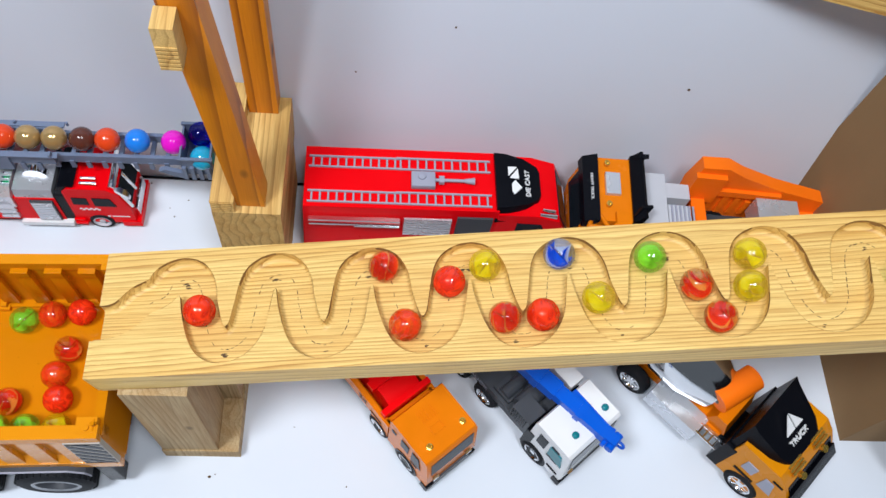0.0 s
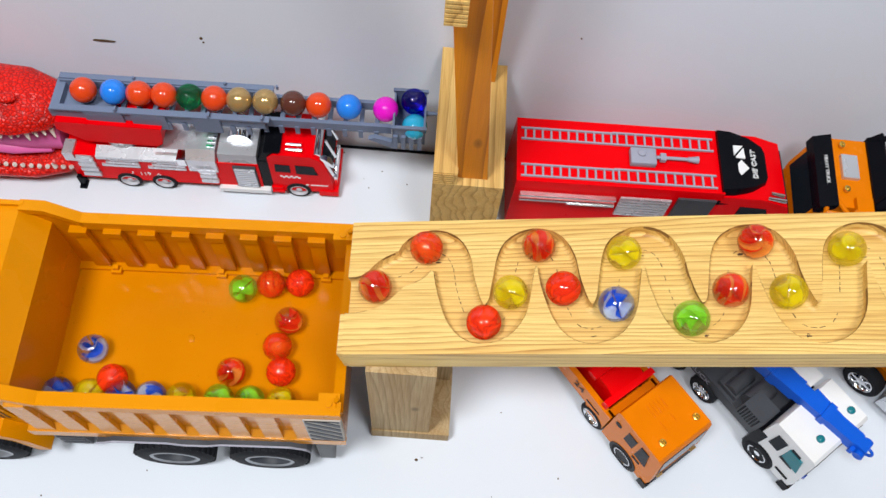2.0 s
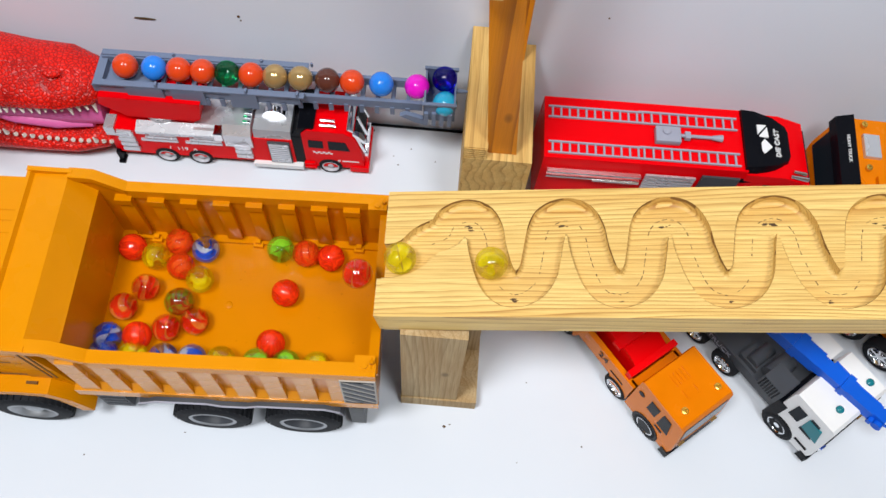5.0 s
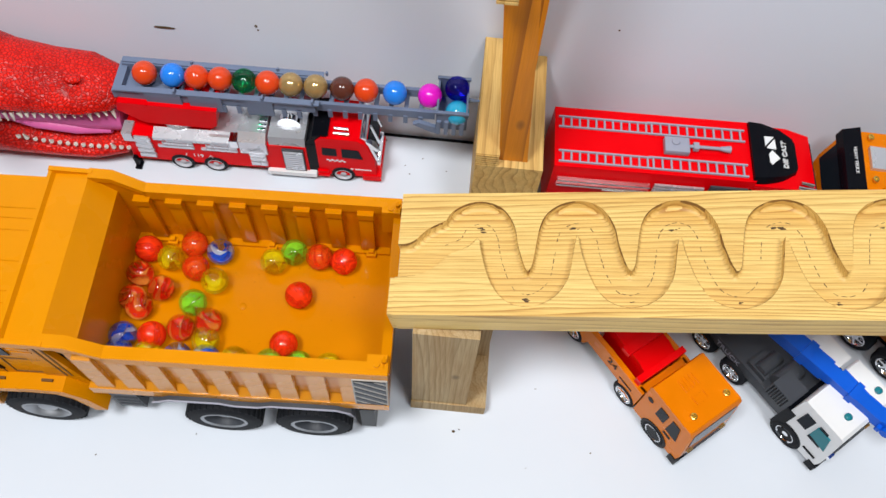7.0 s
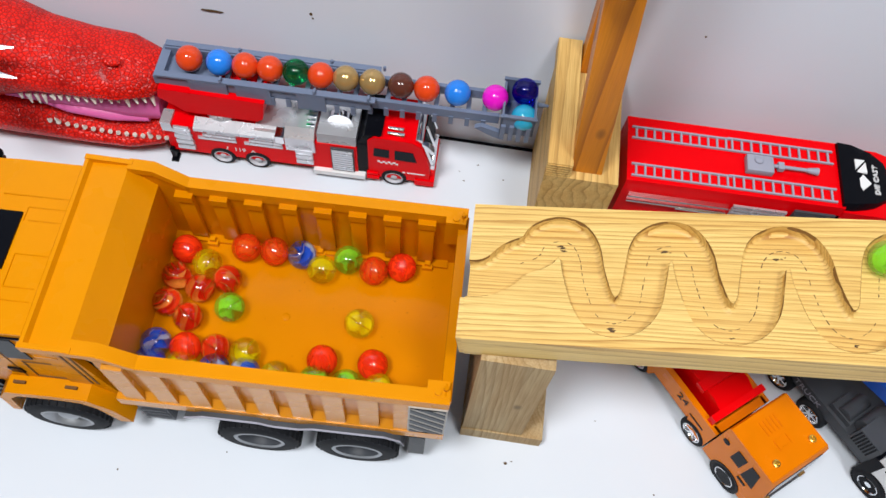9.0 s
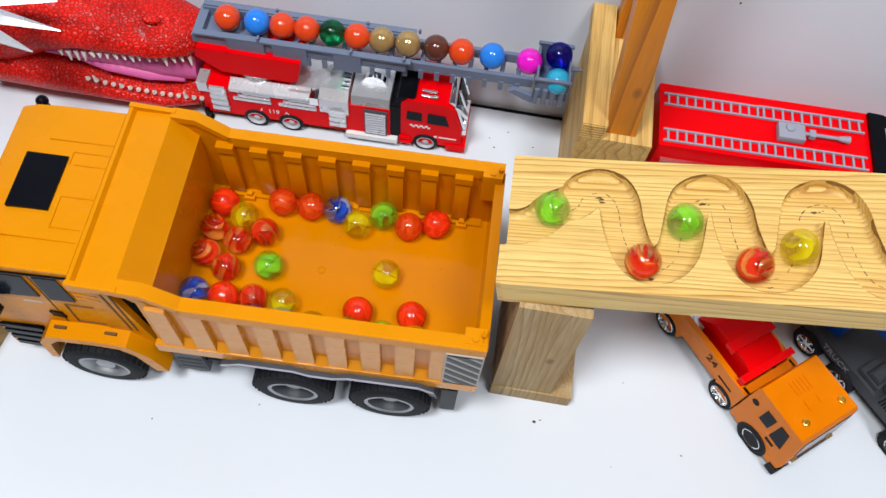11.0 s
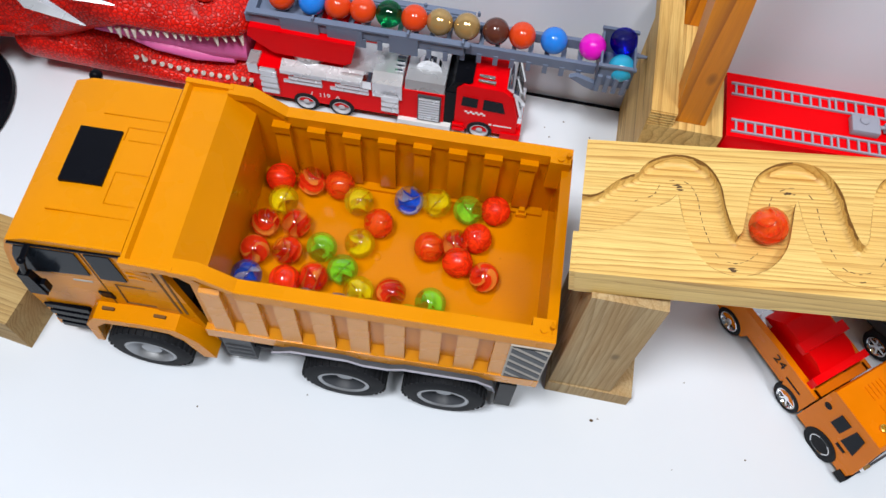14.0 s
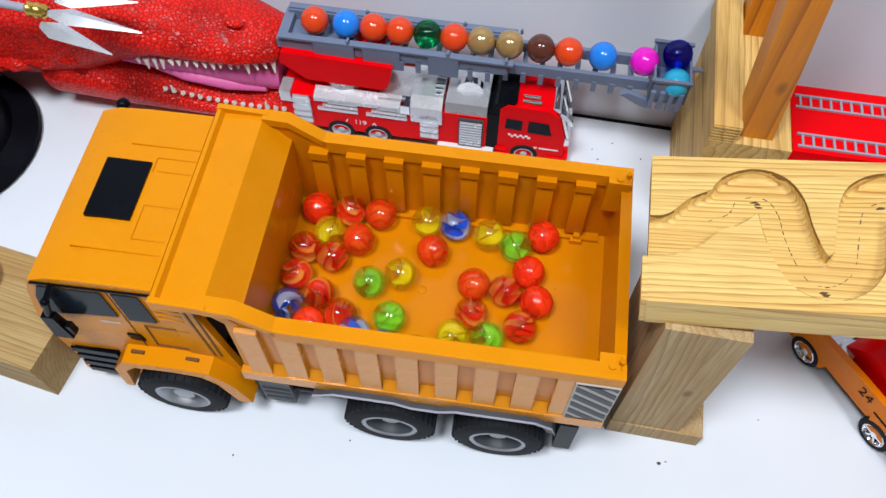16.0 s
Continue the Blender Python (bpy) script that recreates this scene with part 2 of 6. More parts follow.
def scales(name):
    """Red rubber hide with raised scales and darker seams."""
    m, n, l, b = material(name, 0.36, 0.0, 0.25)
    tc, vo, no = n.new("ShaderNodeTexCoord"), n.new("ShaderNodeTexVoronoi"), n.new("ShaderNodeTexNoise")
    vo.feature = "DISTANCE_TO_EDGE"
    vo.inputs["Scale"].default_value, no.inputs["Scale"].default_value = 400, 45
    l.new(tc.outputs["Object"], vo.inputs["Vector"])
    l.new(tc.outputs["Object"], no.inputs["Vector"])
    ramp = n.new("ShaderNodeValToRGB")
    e = ramp.color_ramp.elements
    e[0].color, e[0].position = (0.36, 0.004, 0.003, 1), 0.0
    e[1].color, e[1].position = (0.84, 0.014, 0.006, 1), 0.17
    l.new(vo.outputs["Distance"], ramp.inputs["Fac"])
    mul = n.new("ShaderNodeMix")
    mul.data_type, mul.blend_type = "RGBA", "MULTIPLY"
    mul.inputs[0].default_value = 0.6
    nr = n.new("ShaderNodeValToRGB")
    nr.color_ramp.elements[0].color, nr.color_ramp.elements[0].position = (0.5, 0.4, 0.4, 1), 0.35
    nr.color_ramp.elements[1].position = 0.55
    l.new(no.outputs["Fac"], nr.inputs["Fac"])
    l.new(ramp.outputs["Color"], mul.inputs[6])
    l.new(nr.outputs["Color"], mul.inputs[7])
    l.new(mul.outputs[2], b.inputs["Base Color"])
    bn = n.new("ShaderNodeBump")
    bn.inputs["Strength"].default_value, bn.inputs["Distance"].default_value = 0.7, 0.0016
    l.new(vo.outputs["Distance"], bn.inputs["Height"])
    l.new(bn.outputs["Normal"], b.inputs["Normal"])
    return m


M_SKIN = scales("red_scaly_rubber")


# ---- mesh tools ----
class Shape:
    def __init__(self):
        self.bm = bmesh.new()

    def box(self, x0, x1, y0, y1, z0, z1, m=None):
        v = [self.bm.verts.new((x, y, z)) for z in (z0, z1) for y in (y0, y1) for x in (x0, x1)]
        for f in ((0, 2, 3, 1), (4, 5, 7, 6), (0, 1, 5, 4), (2, 6, 7, 3), (0, 4, 6, 2), (1, 3, 7, 5)):
            self.bm.faces.new([v[i] for i in f])
        if m is not None:
            bmesh.ops.transform(self.bm, matrix=m, verts=v)
        return self

    def prism(self, pts, a0, a1, axis="y", m=None):
        """An outline drawn out along one axis. Outline: (x, z) for y, (y, z) for x, (x, y) for z."""
        put = {"y": lambda p, a: (p[0], a, p[1]), "x": lambda p, a: (a, p[0], p[1]), "z": lambda p, a: (p[0], p[1], a)}[axis]
        lo = [self.bm.verts.new(put(p, a0)) for p in pts]
        hi = [self.bm.verts.new(put(p, a1)) for p in pts]
        self.bm.faces.new(lo)
        self.bm.faces.new(hi[::-1])
        for i in range(len(pts)):
            j = (i + 1) % len(pts)
            self.bm.faces.new((lo[i], hi[i], hi[j], lo[j]))
        if m is not None:
            bmesh.ops.transform(self.bm, matrix=m, verts=lo + hi)
        return self

    def taper(self, x0, x1, y0, y1, z0, z1, dx0=0, dx1=0, dy=0):
        """A box whose top is drawn in: dx0 at the low end of x, dx1 at the high end, dy at both sides."""
        v = [self.bm.verts.new(p) for p in ((x0, y0, z0), (x1, y0, z0), (x1, y1, z0), (x0, y1, z0), (x0 + dx0, y0 + dy, z1), (x1 - dx1, y0 + dy, z1), (x1 - dx1, y1 - dy, z1), (x0 + dx0, y1 - dy, z1))]
        for f in ((3, 2, 1, 0), (4, 5, 6, 7), (0, 1, 5, 4), (1, 2, 6, 5), (2, 3, 7, 6), (3, 0, 4, 7)):
            self.bm.faces.new([v[i] for i in f])
        return self

    def cyl(self, p0, p1, r0, r1=None, n=16):
        r1 = r0 if r1 is None else r1
        p0, p1 = Vector(p0), Vector(p1)
        q = (p1 - p0).to_track_quat("Z", "Y")
        rings = []
        for p, r in ((p0, r0), (p1, r1)):
            rings.append([self.bm.verts.new(p + q @ Vector((r * math.cos(6.28319 * i / n), r * math.sin(6.28319 * i / n), 0))) for i in range(n)])
        self.bm.faces.new(rings[0][::-1])
        self.bm.faces.new(rings[1])
        for i in range(n):
            j = (i + 1) % n
            self.bm.faces.new((rings[0][i], rings[0][j], rings[1][j], rings[1][i]))
        return self

    def lathe(self, profile, n=32, m=None):
        """A profile of (radius, height) turned about z."""
        rings = [[self.bm.verts.new((r * math.cos(6.28319 * i / n), r * math.sin(6.28319 * i / n), z)) for i in range(n)] for r, z in profile]
        for a, b in zip(rings, rings[1:]):
            for i in range(n):
                j = (i + 1) % n
                self.bm.faces.new((a[i], a[j], b[j], b[i]))
        if m is not None:
            bmesh.ops.transform(self.bm, matrix=m, verts=[v for r in rings for v in r])
        return self

    def ball(self, c, r, u=16, v=10, squash=(1, 1, 1), m=None):
        made = bmesh.ops.create_uvsphere(self.bm, u_segments=u, v_segments=v, radius=r)["verts"]
        mat = Matrix.Translation(c) @ (m or Matrix()) @ Matrix.Diagonal((*squash, 1))
        bmesh.ops.transform(self.bm, matrix=mat, verts=made)
        return self

    def loft(self, rings, close=True):
        vs = [[self.bm.verts.new(p) for p in ring] for ring in rings]
        n = len(vs[0])
        for a, b in zip(vs, vs[1:]):
            for i in range(n):
                j = (i + 1) % n
                self.bm.faces.new((a[i], a[j], b[j], b[i]))
        if close:
            self.bm.faces.new(vs[0][::-1])
            self.bm.faces.new(vs[-1])
        return self

    def bevel(self, w=0.0006, seg=2, angle=30):
        edges = [e for e in self.bm.edges if len(e.link_faces) == 2 and e.calc_face_angle(0) > radians(angle)]
        bmesh.ops.bevel(self.bm, geom=edges, offset=w, segments=seg, affect="EDGES", profile=0.5, clamp_overlap=True)
        return self


def mesh_of(name, shape, mat):
    bm = shape.bm if isinstance(shape, Shape) else shape
    bmesh.ops.recalc_face_normals(bm, faces=bm.faces)
    me = bpy.data.meshes.new(name)
    bm.to_mesh(me)
    bm.free()
    me.materials.append(mat)
    for p in me.polygons:
        p.use_smooth = True
    me.set_sharp_from_angle(angle=radians(38))
    return me


def part(name, shape, mat, parent, label=""):
    ob = new(name, mesh_of(name, shape, mat))
    ob.parent = parent
    return tagged(ob, label)


def thing(name, label, category, m=None, group="", kind="", shape=None, mat=None):
    ob = new(name, mesh_of(name, shape, mat) if shape else None)
    if m is not None:
        ob.matrix_world = m
    return tagged(ob, label, category, group, kind)


def writing(text, size, m, mat, parent, name="lettering", label="", depth=0.0001):
    cu = bpy.data.curves.new(name, "FONT")
    cu.body, cu.size, cu.extrude, cu.align_x, cu.align_y = text, size, depth, "CENTER", "CENTER"
    tmp = bpy.data.objects.new(name, cu)
    me = bpy.data.meshes.new_from_object(tmp)
    bpy.data.objects.remove(tmp)
    me.materials.append(mat)
    ob = new(name, me)
    ob.parent = parent
    ob.matrix_local = m
    return tagged(ob, label)


# ---- setting ----
floor = thing("floor", "glossy white laminate table top", "table top", kind="structure",
              shape=Shape().box(-1.4, 1.4, -1.2, 0.3965, -0.02, 0), mat=M_TABLE)
back = Shape().box(-1.4, 1.4, 0, 0.012, -0.02, 0.75)
wall = thing("wall_north", "pale grey-white glossy back panel leaning slightly back", "wall", pose(0, 0.3995, 0, -9), kind="structure", shape=back, mat=M_WALL)
# Solid black strips give the open joint its shade.
thing("trim", "thin black strip drawn in as the dark gap at the foot of the back panel", "joint", kind="structure", shape=Shape().box(-0.9, 0.9, 0.3960, 0.3978, 0.0, 0.0010), mat=M_BLACK)
gap = thing("trim", "black strip drawn in as the dark gap between table top and back panel", "gap", kind="structure",
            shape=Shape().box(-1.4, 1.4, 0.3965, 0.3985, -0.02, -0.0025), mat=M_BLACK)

# ---- the board with the winding groove ----
R_MARBLE, DEEP, SLOPE = 0.0078, 0.0066, math.atan(0.1661)
BOARD = Matrix.Translation((-0.147, 0.199, 0.1387)) @ Matrix.Rotation(math.atan(0.0237), 4, "Z") @ Matrix.Rotation(-SLOPE, 4, "Y")
STRETCH = 1 / math.cos(SLOPE)


def groove_line():
    p = [(-0.004, 0.0285), (0.006, 0.0290), (0.0135, 0.0325), (0.0205, 0.0395)]
    for i in range(11):
        h = 0.0383 + 0.0470 * i
        p += [(h + a, b) for a, b in ((-0.0087, 0.0440), (-0.0062, 0.0495), (-0.0005, 0.0523), (0.0055, 0.0508), (0.0092, 0.0445), (0.0110, 0.0345), (0.0145, 0.0225), (0.0185, 0.0158), (0.0238, 0.0138), (0.0300, 0.0160), (0.0345, 0.0225), (0.0365, 0.0330))]
    p = np.array(p)
    q = np.vstack([2 * p[0] - p[1], p, 2 * p[-1] - p[-2]])
    out = []
    for i in range(1, len(q) - 2):
        a, b, c, d = q[i - 1:i + 3]
        for k in range(9):
            t = k / 9
            out.append(0.5 * (2 * b + (c - a) * t + (2 * a - 5 * b + 4 * c - d) * t * t + (3 * b - a - 3 * c + d) * t ** 3))
    out = np.array(out)
    return out, np.r_[0, np.cumsum(np.hypot(*np.diff(out, axis=0).T))]


LINE, WAY = groove_line()


def on_groove(s):
    return float(np.interp(s, WAY, LINE[:, 0])), float(np.interp(s, WAY, LINE[:, 1]))


def groove_board():
    """The top is cut cell by cell along the groove's edge: land above, floor below, walls between."""
    half, cell, long, wide, thick = 0.0090, 0.0011, 0.4400, 0.0663, 0.0175
    nx, ny = int(long / cell), 60
    xs, ys = np.linspace(0, long, nx + 1), np.linspace(0, wide, ny + 1)
    gx, gy = np.meshgrid(xs, ys, indexing="ij")
    dist = np.full(gx.shape, 9.0)
    for a, b in LINE[::2]:
        i0, i1 = np.searchsorted(xs, a - 0.02), np.searchsorted(xs, a + 0.02)
        dist[i0:i1] = np.minimum(dist[i0:i1], np.hypot(gx[i0:i1] - a, gy[i0:i1] - b))
    f = dist - half
    verts, faces, index, edge = [], [], {}, []

    def level(d):
        # rounded foot of the groove's wall
        e = max(0.0, d + 0.0015) / 0.0015
        return -DEEP + 0.0012 * e * e

    def vert(key, x, y, z):
        if key not in index:
            index[key] = len(verts)
            verts.append((x * STRETCH, y, z))
        return index[key]

    for i in range(nx):
        for j in range(ny):
            ring = ((i, j), (i + 1, j), (i + 1, j + 1), (i, j + 1))
            top, low, cut = [], [], []
            for k in range(4):
                a, b = ring[k], ring[(k + 1) % 4]
                fa, fb = f[a], f[b]
                if fa >= 0:
                    top.append(vert(("t",) + a, xs[a[0]], ys[a[1]], 0))
                else:
                    low.append(vert(("l",) + a, xs[a[0]], ys[a[1]], level(fa)))
                if (fa >= 0) != (fb >= 0):
                    t = fa / (fa - fb)
                    x, y = xs[a[0]] + t * (xs[b[0]] - xs[a[0]]), ys[a[1]] + t * (ys[b[1]] - ys[a[1]])
                    key = tuple(sorted((a, b)))
                    u, w = vert(("u",) + key, x, y, 0), vert(("w",) + key, x, y, level(0))
                    top.append(u)
                    low.append(w)
                    cut.append((u, w))
            if len(top) > 2:
                faces.append(top)
            if len(low) > 2:
                faces.append(low)
            if len(cut) == 2:
                faces.append([cut[0][0], cut[1][0], cut[1][1], cut[0][1]])
                edge.append((verts[cut[0][0]], verts[cut[1][0]]))
    me = bpy.data.meshes.new("board")
    me.from_pydata(verts, [], faces)
    bm = bmesh.new()
    bm.from_mesh(me)
    bpy.data.meshes.remove(me)
    # sides and underside
    rim = [e for e in bm.edges if len(e.link_faces) == 1]
    made = bmesh.ops.extrude_edge_only(bm, edges=rim)["geom"]
    for v in made:
        if isinstance(v, bmesh.types.BMVert):
            v.co.z = -thick
    s = Shape()
    s.bm.free()
    s.bm = bm
    s.box(0.0, long * STRETCH, 0.0002, wide - 0.0002, -thick, -thick + 0.004)
    s.box(-0.0022, 0.0, 0.0004, 0.0192, -thick, -0.0002)
    # scorched saw marks along the lip of the groove, broken up by noise
    burn = Shape()
    for p, q in edge:
        if noise.noise(Vector((p[0] * 70, p[1] * 70, 3.1))) < -0.12:
            continue
        k = np.hypot(LINE[:, 0] * STRETCH - p[0], LINE[:, 1] - p[1]).argmin()
        inward = Vector((LINE[k, 0] * STRETCH - p[0], LINE[k, 1] - p[1], 0)).normalized() * 0.00012
        drop = 0.0012 + 0.0030 * abs(noise.noise(Vector((p[0] * 160, p[1] * 160, 7.7))))
        a, c = Vector(p) + inward, Vector(q) + inward
        burn.bm.faces.new([burn.bm.verts.new(v) for v in (a, c, c - Vector((0, 0, drop)), a - Vector((0, 0, drop)))])
    return s, burn


RUN, BURN = groove_board()
board = thing("marble_run_board", "pale pine board with a winding carved groove, sloping down", "marble run", BOARD,
              shape=RUN, mat=M_PINE)
part("scorched_lip", BURN, M_BURNT, board, "brown scorched line along the groove's lip")


def groove_marks():
    """Dashed pencil line along the middle of the groove and a few scorch spots at its turns."""
    rng = random.Random(4)
    s = Shape()
    at, end = 0.03, 0.86
    while at < end:
        size = rng.uniform(0.0012, 0.0026)
        if rng.random() < 0.8:
            (a, b), (c, d) = on_groove(at), on_groove(at + size)
            u = Vector((c - a, d - b)).normalized()
            n2 = Vector((-u.y, u.x)) * rng.uniform(0.00010, 0.00022)
            o = rng.uniform(-0.0003, 0.0003)
            z = -DEEP + 0.00006
            v = [s.bm.verts.new(((x + k * n2.x) * STRETCH, y + k * n2.y + o, z)) for x, y, k in ((a, b, 1), (a, b, -1), (c, d, -1), (c, d, 1))]
            s.bm.faces.new(v)
        at += size + rng.uniform(0.0008, 0.0018)
    for i in range(8):
        h = 0.0383 + 0.047 * i
        for k in range(5):
            x, y = ((h + rng.uniform(-0.004, 0.003), 0.0485 + rng.uniform(-0.0015, 0.0015)) if k < 3 else (h + 0.0235 + rng.uniform(-0.004, 0.003), 0.0105 + rng.uniform(-0.0006, 0.0010)))
            r = rng.choice((0.0004, 0.0006, 0.0009))
            v = []
            for q in range(9):
                g = r * rng.uniform(0.5, 1.2)
                v.append(s.bm.verts.new(((x + 1.9 * g * math.cos(q * 0.698)) * STRETCH, y + 0.75 * g * math.sin(q * 0.698), -DEEP + 0.00008)))
            s.bm.faces.new(v)
    return s


part("pencil_mark", groove_marks(), M_DARKMARK, board, "dashed pencil line and dark scorch spots")

# trestle under the low end of the board
trestle = thing("trestle", "rough pale pine offcuts stacked as a trestle under the board", "wooden stand", pose(0, 0, 0))
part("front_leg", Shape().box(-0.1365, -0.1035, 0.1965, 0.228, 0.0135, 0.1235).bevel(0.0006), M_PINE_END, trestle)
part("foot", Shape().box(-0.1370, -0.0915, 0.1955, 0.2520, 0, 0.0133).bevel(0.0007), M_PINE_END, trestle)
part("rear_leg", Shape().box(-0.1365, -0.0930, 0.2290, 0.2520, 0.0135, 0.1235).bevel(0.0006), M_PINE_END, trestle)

# block by the back panel with two stained uprights
block = thing("wooden_block", "thick pale pine block standing against the back panel", "wooden block", pose(0, 0, 0))
part("block_body", Shape().box(-0.1125, -0.0715, 0.3225, 0.3990, 0, 0.0850).box(-0.0980, -0.0715, 0.3990, 0.4110, 0.0500, 0.0850).bevel(0.0012), M_PINE_BLOCK, block)
part("side_plank", Shape().box(-0.1125, -0.0985, 0.3232, 0.4125, 0.0852, 0.0960).bevel(0.0006), M_PINE_BLOCK, block, "thin plank with ridged end grain")
for k in range(5):
    part("end_ridge", Shape().box(-0.1122, -0.0988, 0.3226, 0.3234, 0.0857 + 0.0021 * k, 0.0868 + 0.0021 * k).bevel(0.0002), M_PINE_BLOCK, block)
up = thing("upright_post", "orange-stained pine upright standing on a pale block", "wooden post", pose(0, 0, 0), group="uprights on the block",
           shape=Shape().prism([(-0.0980, 0.0853), (-0.0810, 0.0853), (-0.1130, 0.47), (-0.1300, 0.47)], 0.3275, 0.3440).bevel(0.0008), mat=M_STAIN)
up2 = thing("upright_post", "orange-stained pine upright close to the back panel", "wooden post", pose(0, 0, 0), group="uprights on the block",
            shape=Shape().prism([(-0.0975, 0.0853), (-0.0790, 0.0853), (-0.0810, 0.47), (-0.0995, 0.47)], 0.3975, 0.4115, m=None).bevel(0.0008), mat=M_STAIN)
tie = thing("cross_piece", "short pale pine cross piece between the uprights", "wooden bar", pose(0, 0, 0),
            shape=Shape().box(-0.1128, -0.1030, 0.3144, 0.3272, 0.2258, 0.2520).bevel(0.0006), mat=M_PINE_BLOCK)
for k in range(6):
    part("end_ridge", Shape().box(-0.1126, -0.1032, 0.3138, 0.3146, 0.2264 + 0.0026 * k, 0.2279 + 0.0026 * k).bevel(0.0002), M_PINE_BLOCK, tie)


# ---- vehicles ----
def wheel(parent, x, y, r, w, side, rim_mat, tread=0, spokes=0, hole=0.58, dish=False):
    """A tyre turned about the axle, with its rim as a part. side: +1 faces +y, -1 faces -y."""
    turn = pose(x, y, r, -90 * side)
    h = w / 2
    t = Shape().lathe([(r * hole, h * 0.75), (r * hole, h * 0.98), (r * 0.86, h), (r * 0.95, h * 0.82), (r * (0.97 if tread else 1), h * 0.6), (r * (0.97 if tread else 1), -h * 0.6), (r * 0.95, -h * 0.82), (r * 0.86, -h), (r * hole, -h)], 40, turn)
    grip = Shape()
    for i in range(tread):
        for s in (-1, 1):
            grip.box(r * 0.955, r * 1.005, -r * 0.035, r * 0.035, s * h * 0.05, s * h * 0.85, turn @ pose(0, 0, 0, 0, 0, 360 * (i + 0.25 * s) / tread))
    tyre = part("wheel", t, M_RUBBER, parent)
    if tread:
        tagged(part("tread", grip, M_RUBBER, tyre), kind="stuff")
    ring = [(r * (hole + 0.02), h * 0.9), (r * (hole - 0.05), h * 1.02), (r * (hole - 0.10), h * 0.9)]
    if dish:
        rim = Shape().lathe(ring, 36, turn).lathe([(r * 0.43, h * 0.06), (r * 0.41, h * 0.14), (r * 0.30, h * 0.14), (r * 0.28, h * 0.18), (r * 0.20, h * 0.20), (r * 0.18, h * 0.55), (0.00005, h * 0.58)], 24, turn)
    else:
        rim = Shape().lathe(ring + [(r * (hole - 0.16), h * 0.25), (r * 0.26, h * 0.2), (r * 0.24, h * 0.75), (r * 0.16, h * 0.85), (0.00005, h * 0.85)], 32, turn)
    for i in range(spokes):
        rim.box(r * 0.15, r * (hole - 0.05), -r * 0.055, r * 0.055, h * 0.3, h * 0.78, turn @ pose(0, 0, 0, 0, 0, 360 * i / spokes))
    if tread and not dish:
        for i in range(8):
            a = 0.785 * i
            rim.cyl(turn @ Vector((r * 0.34 * math.cos(a), r * 0.34 * math.sin(a), h * 0.2)), turn @ Vector((r * 0.34 * math.cos(a), r * 0.34 * math.sin(a), h * 0.45)), r * 0.035, n=6)
    if dish:
        part("hub", Shape().lathe([(r * (hole - 0.10), h * 0.89), (r * (hole - 0.16), h * 0.45), (r * 0.44, h * 0.05), (r * 0.42, h * 0.05)], 32, turn), M_GREY, tyre, "dark dished hub")
    part("rim", rim, rim_mat, tyre, "silver rim")
    return tyre


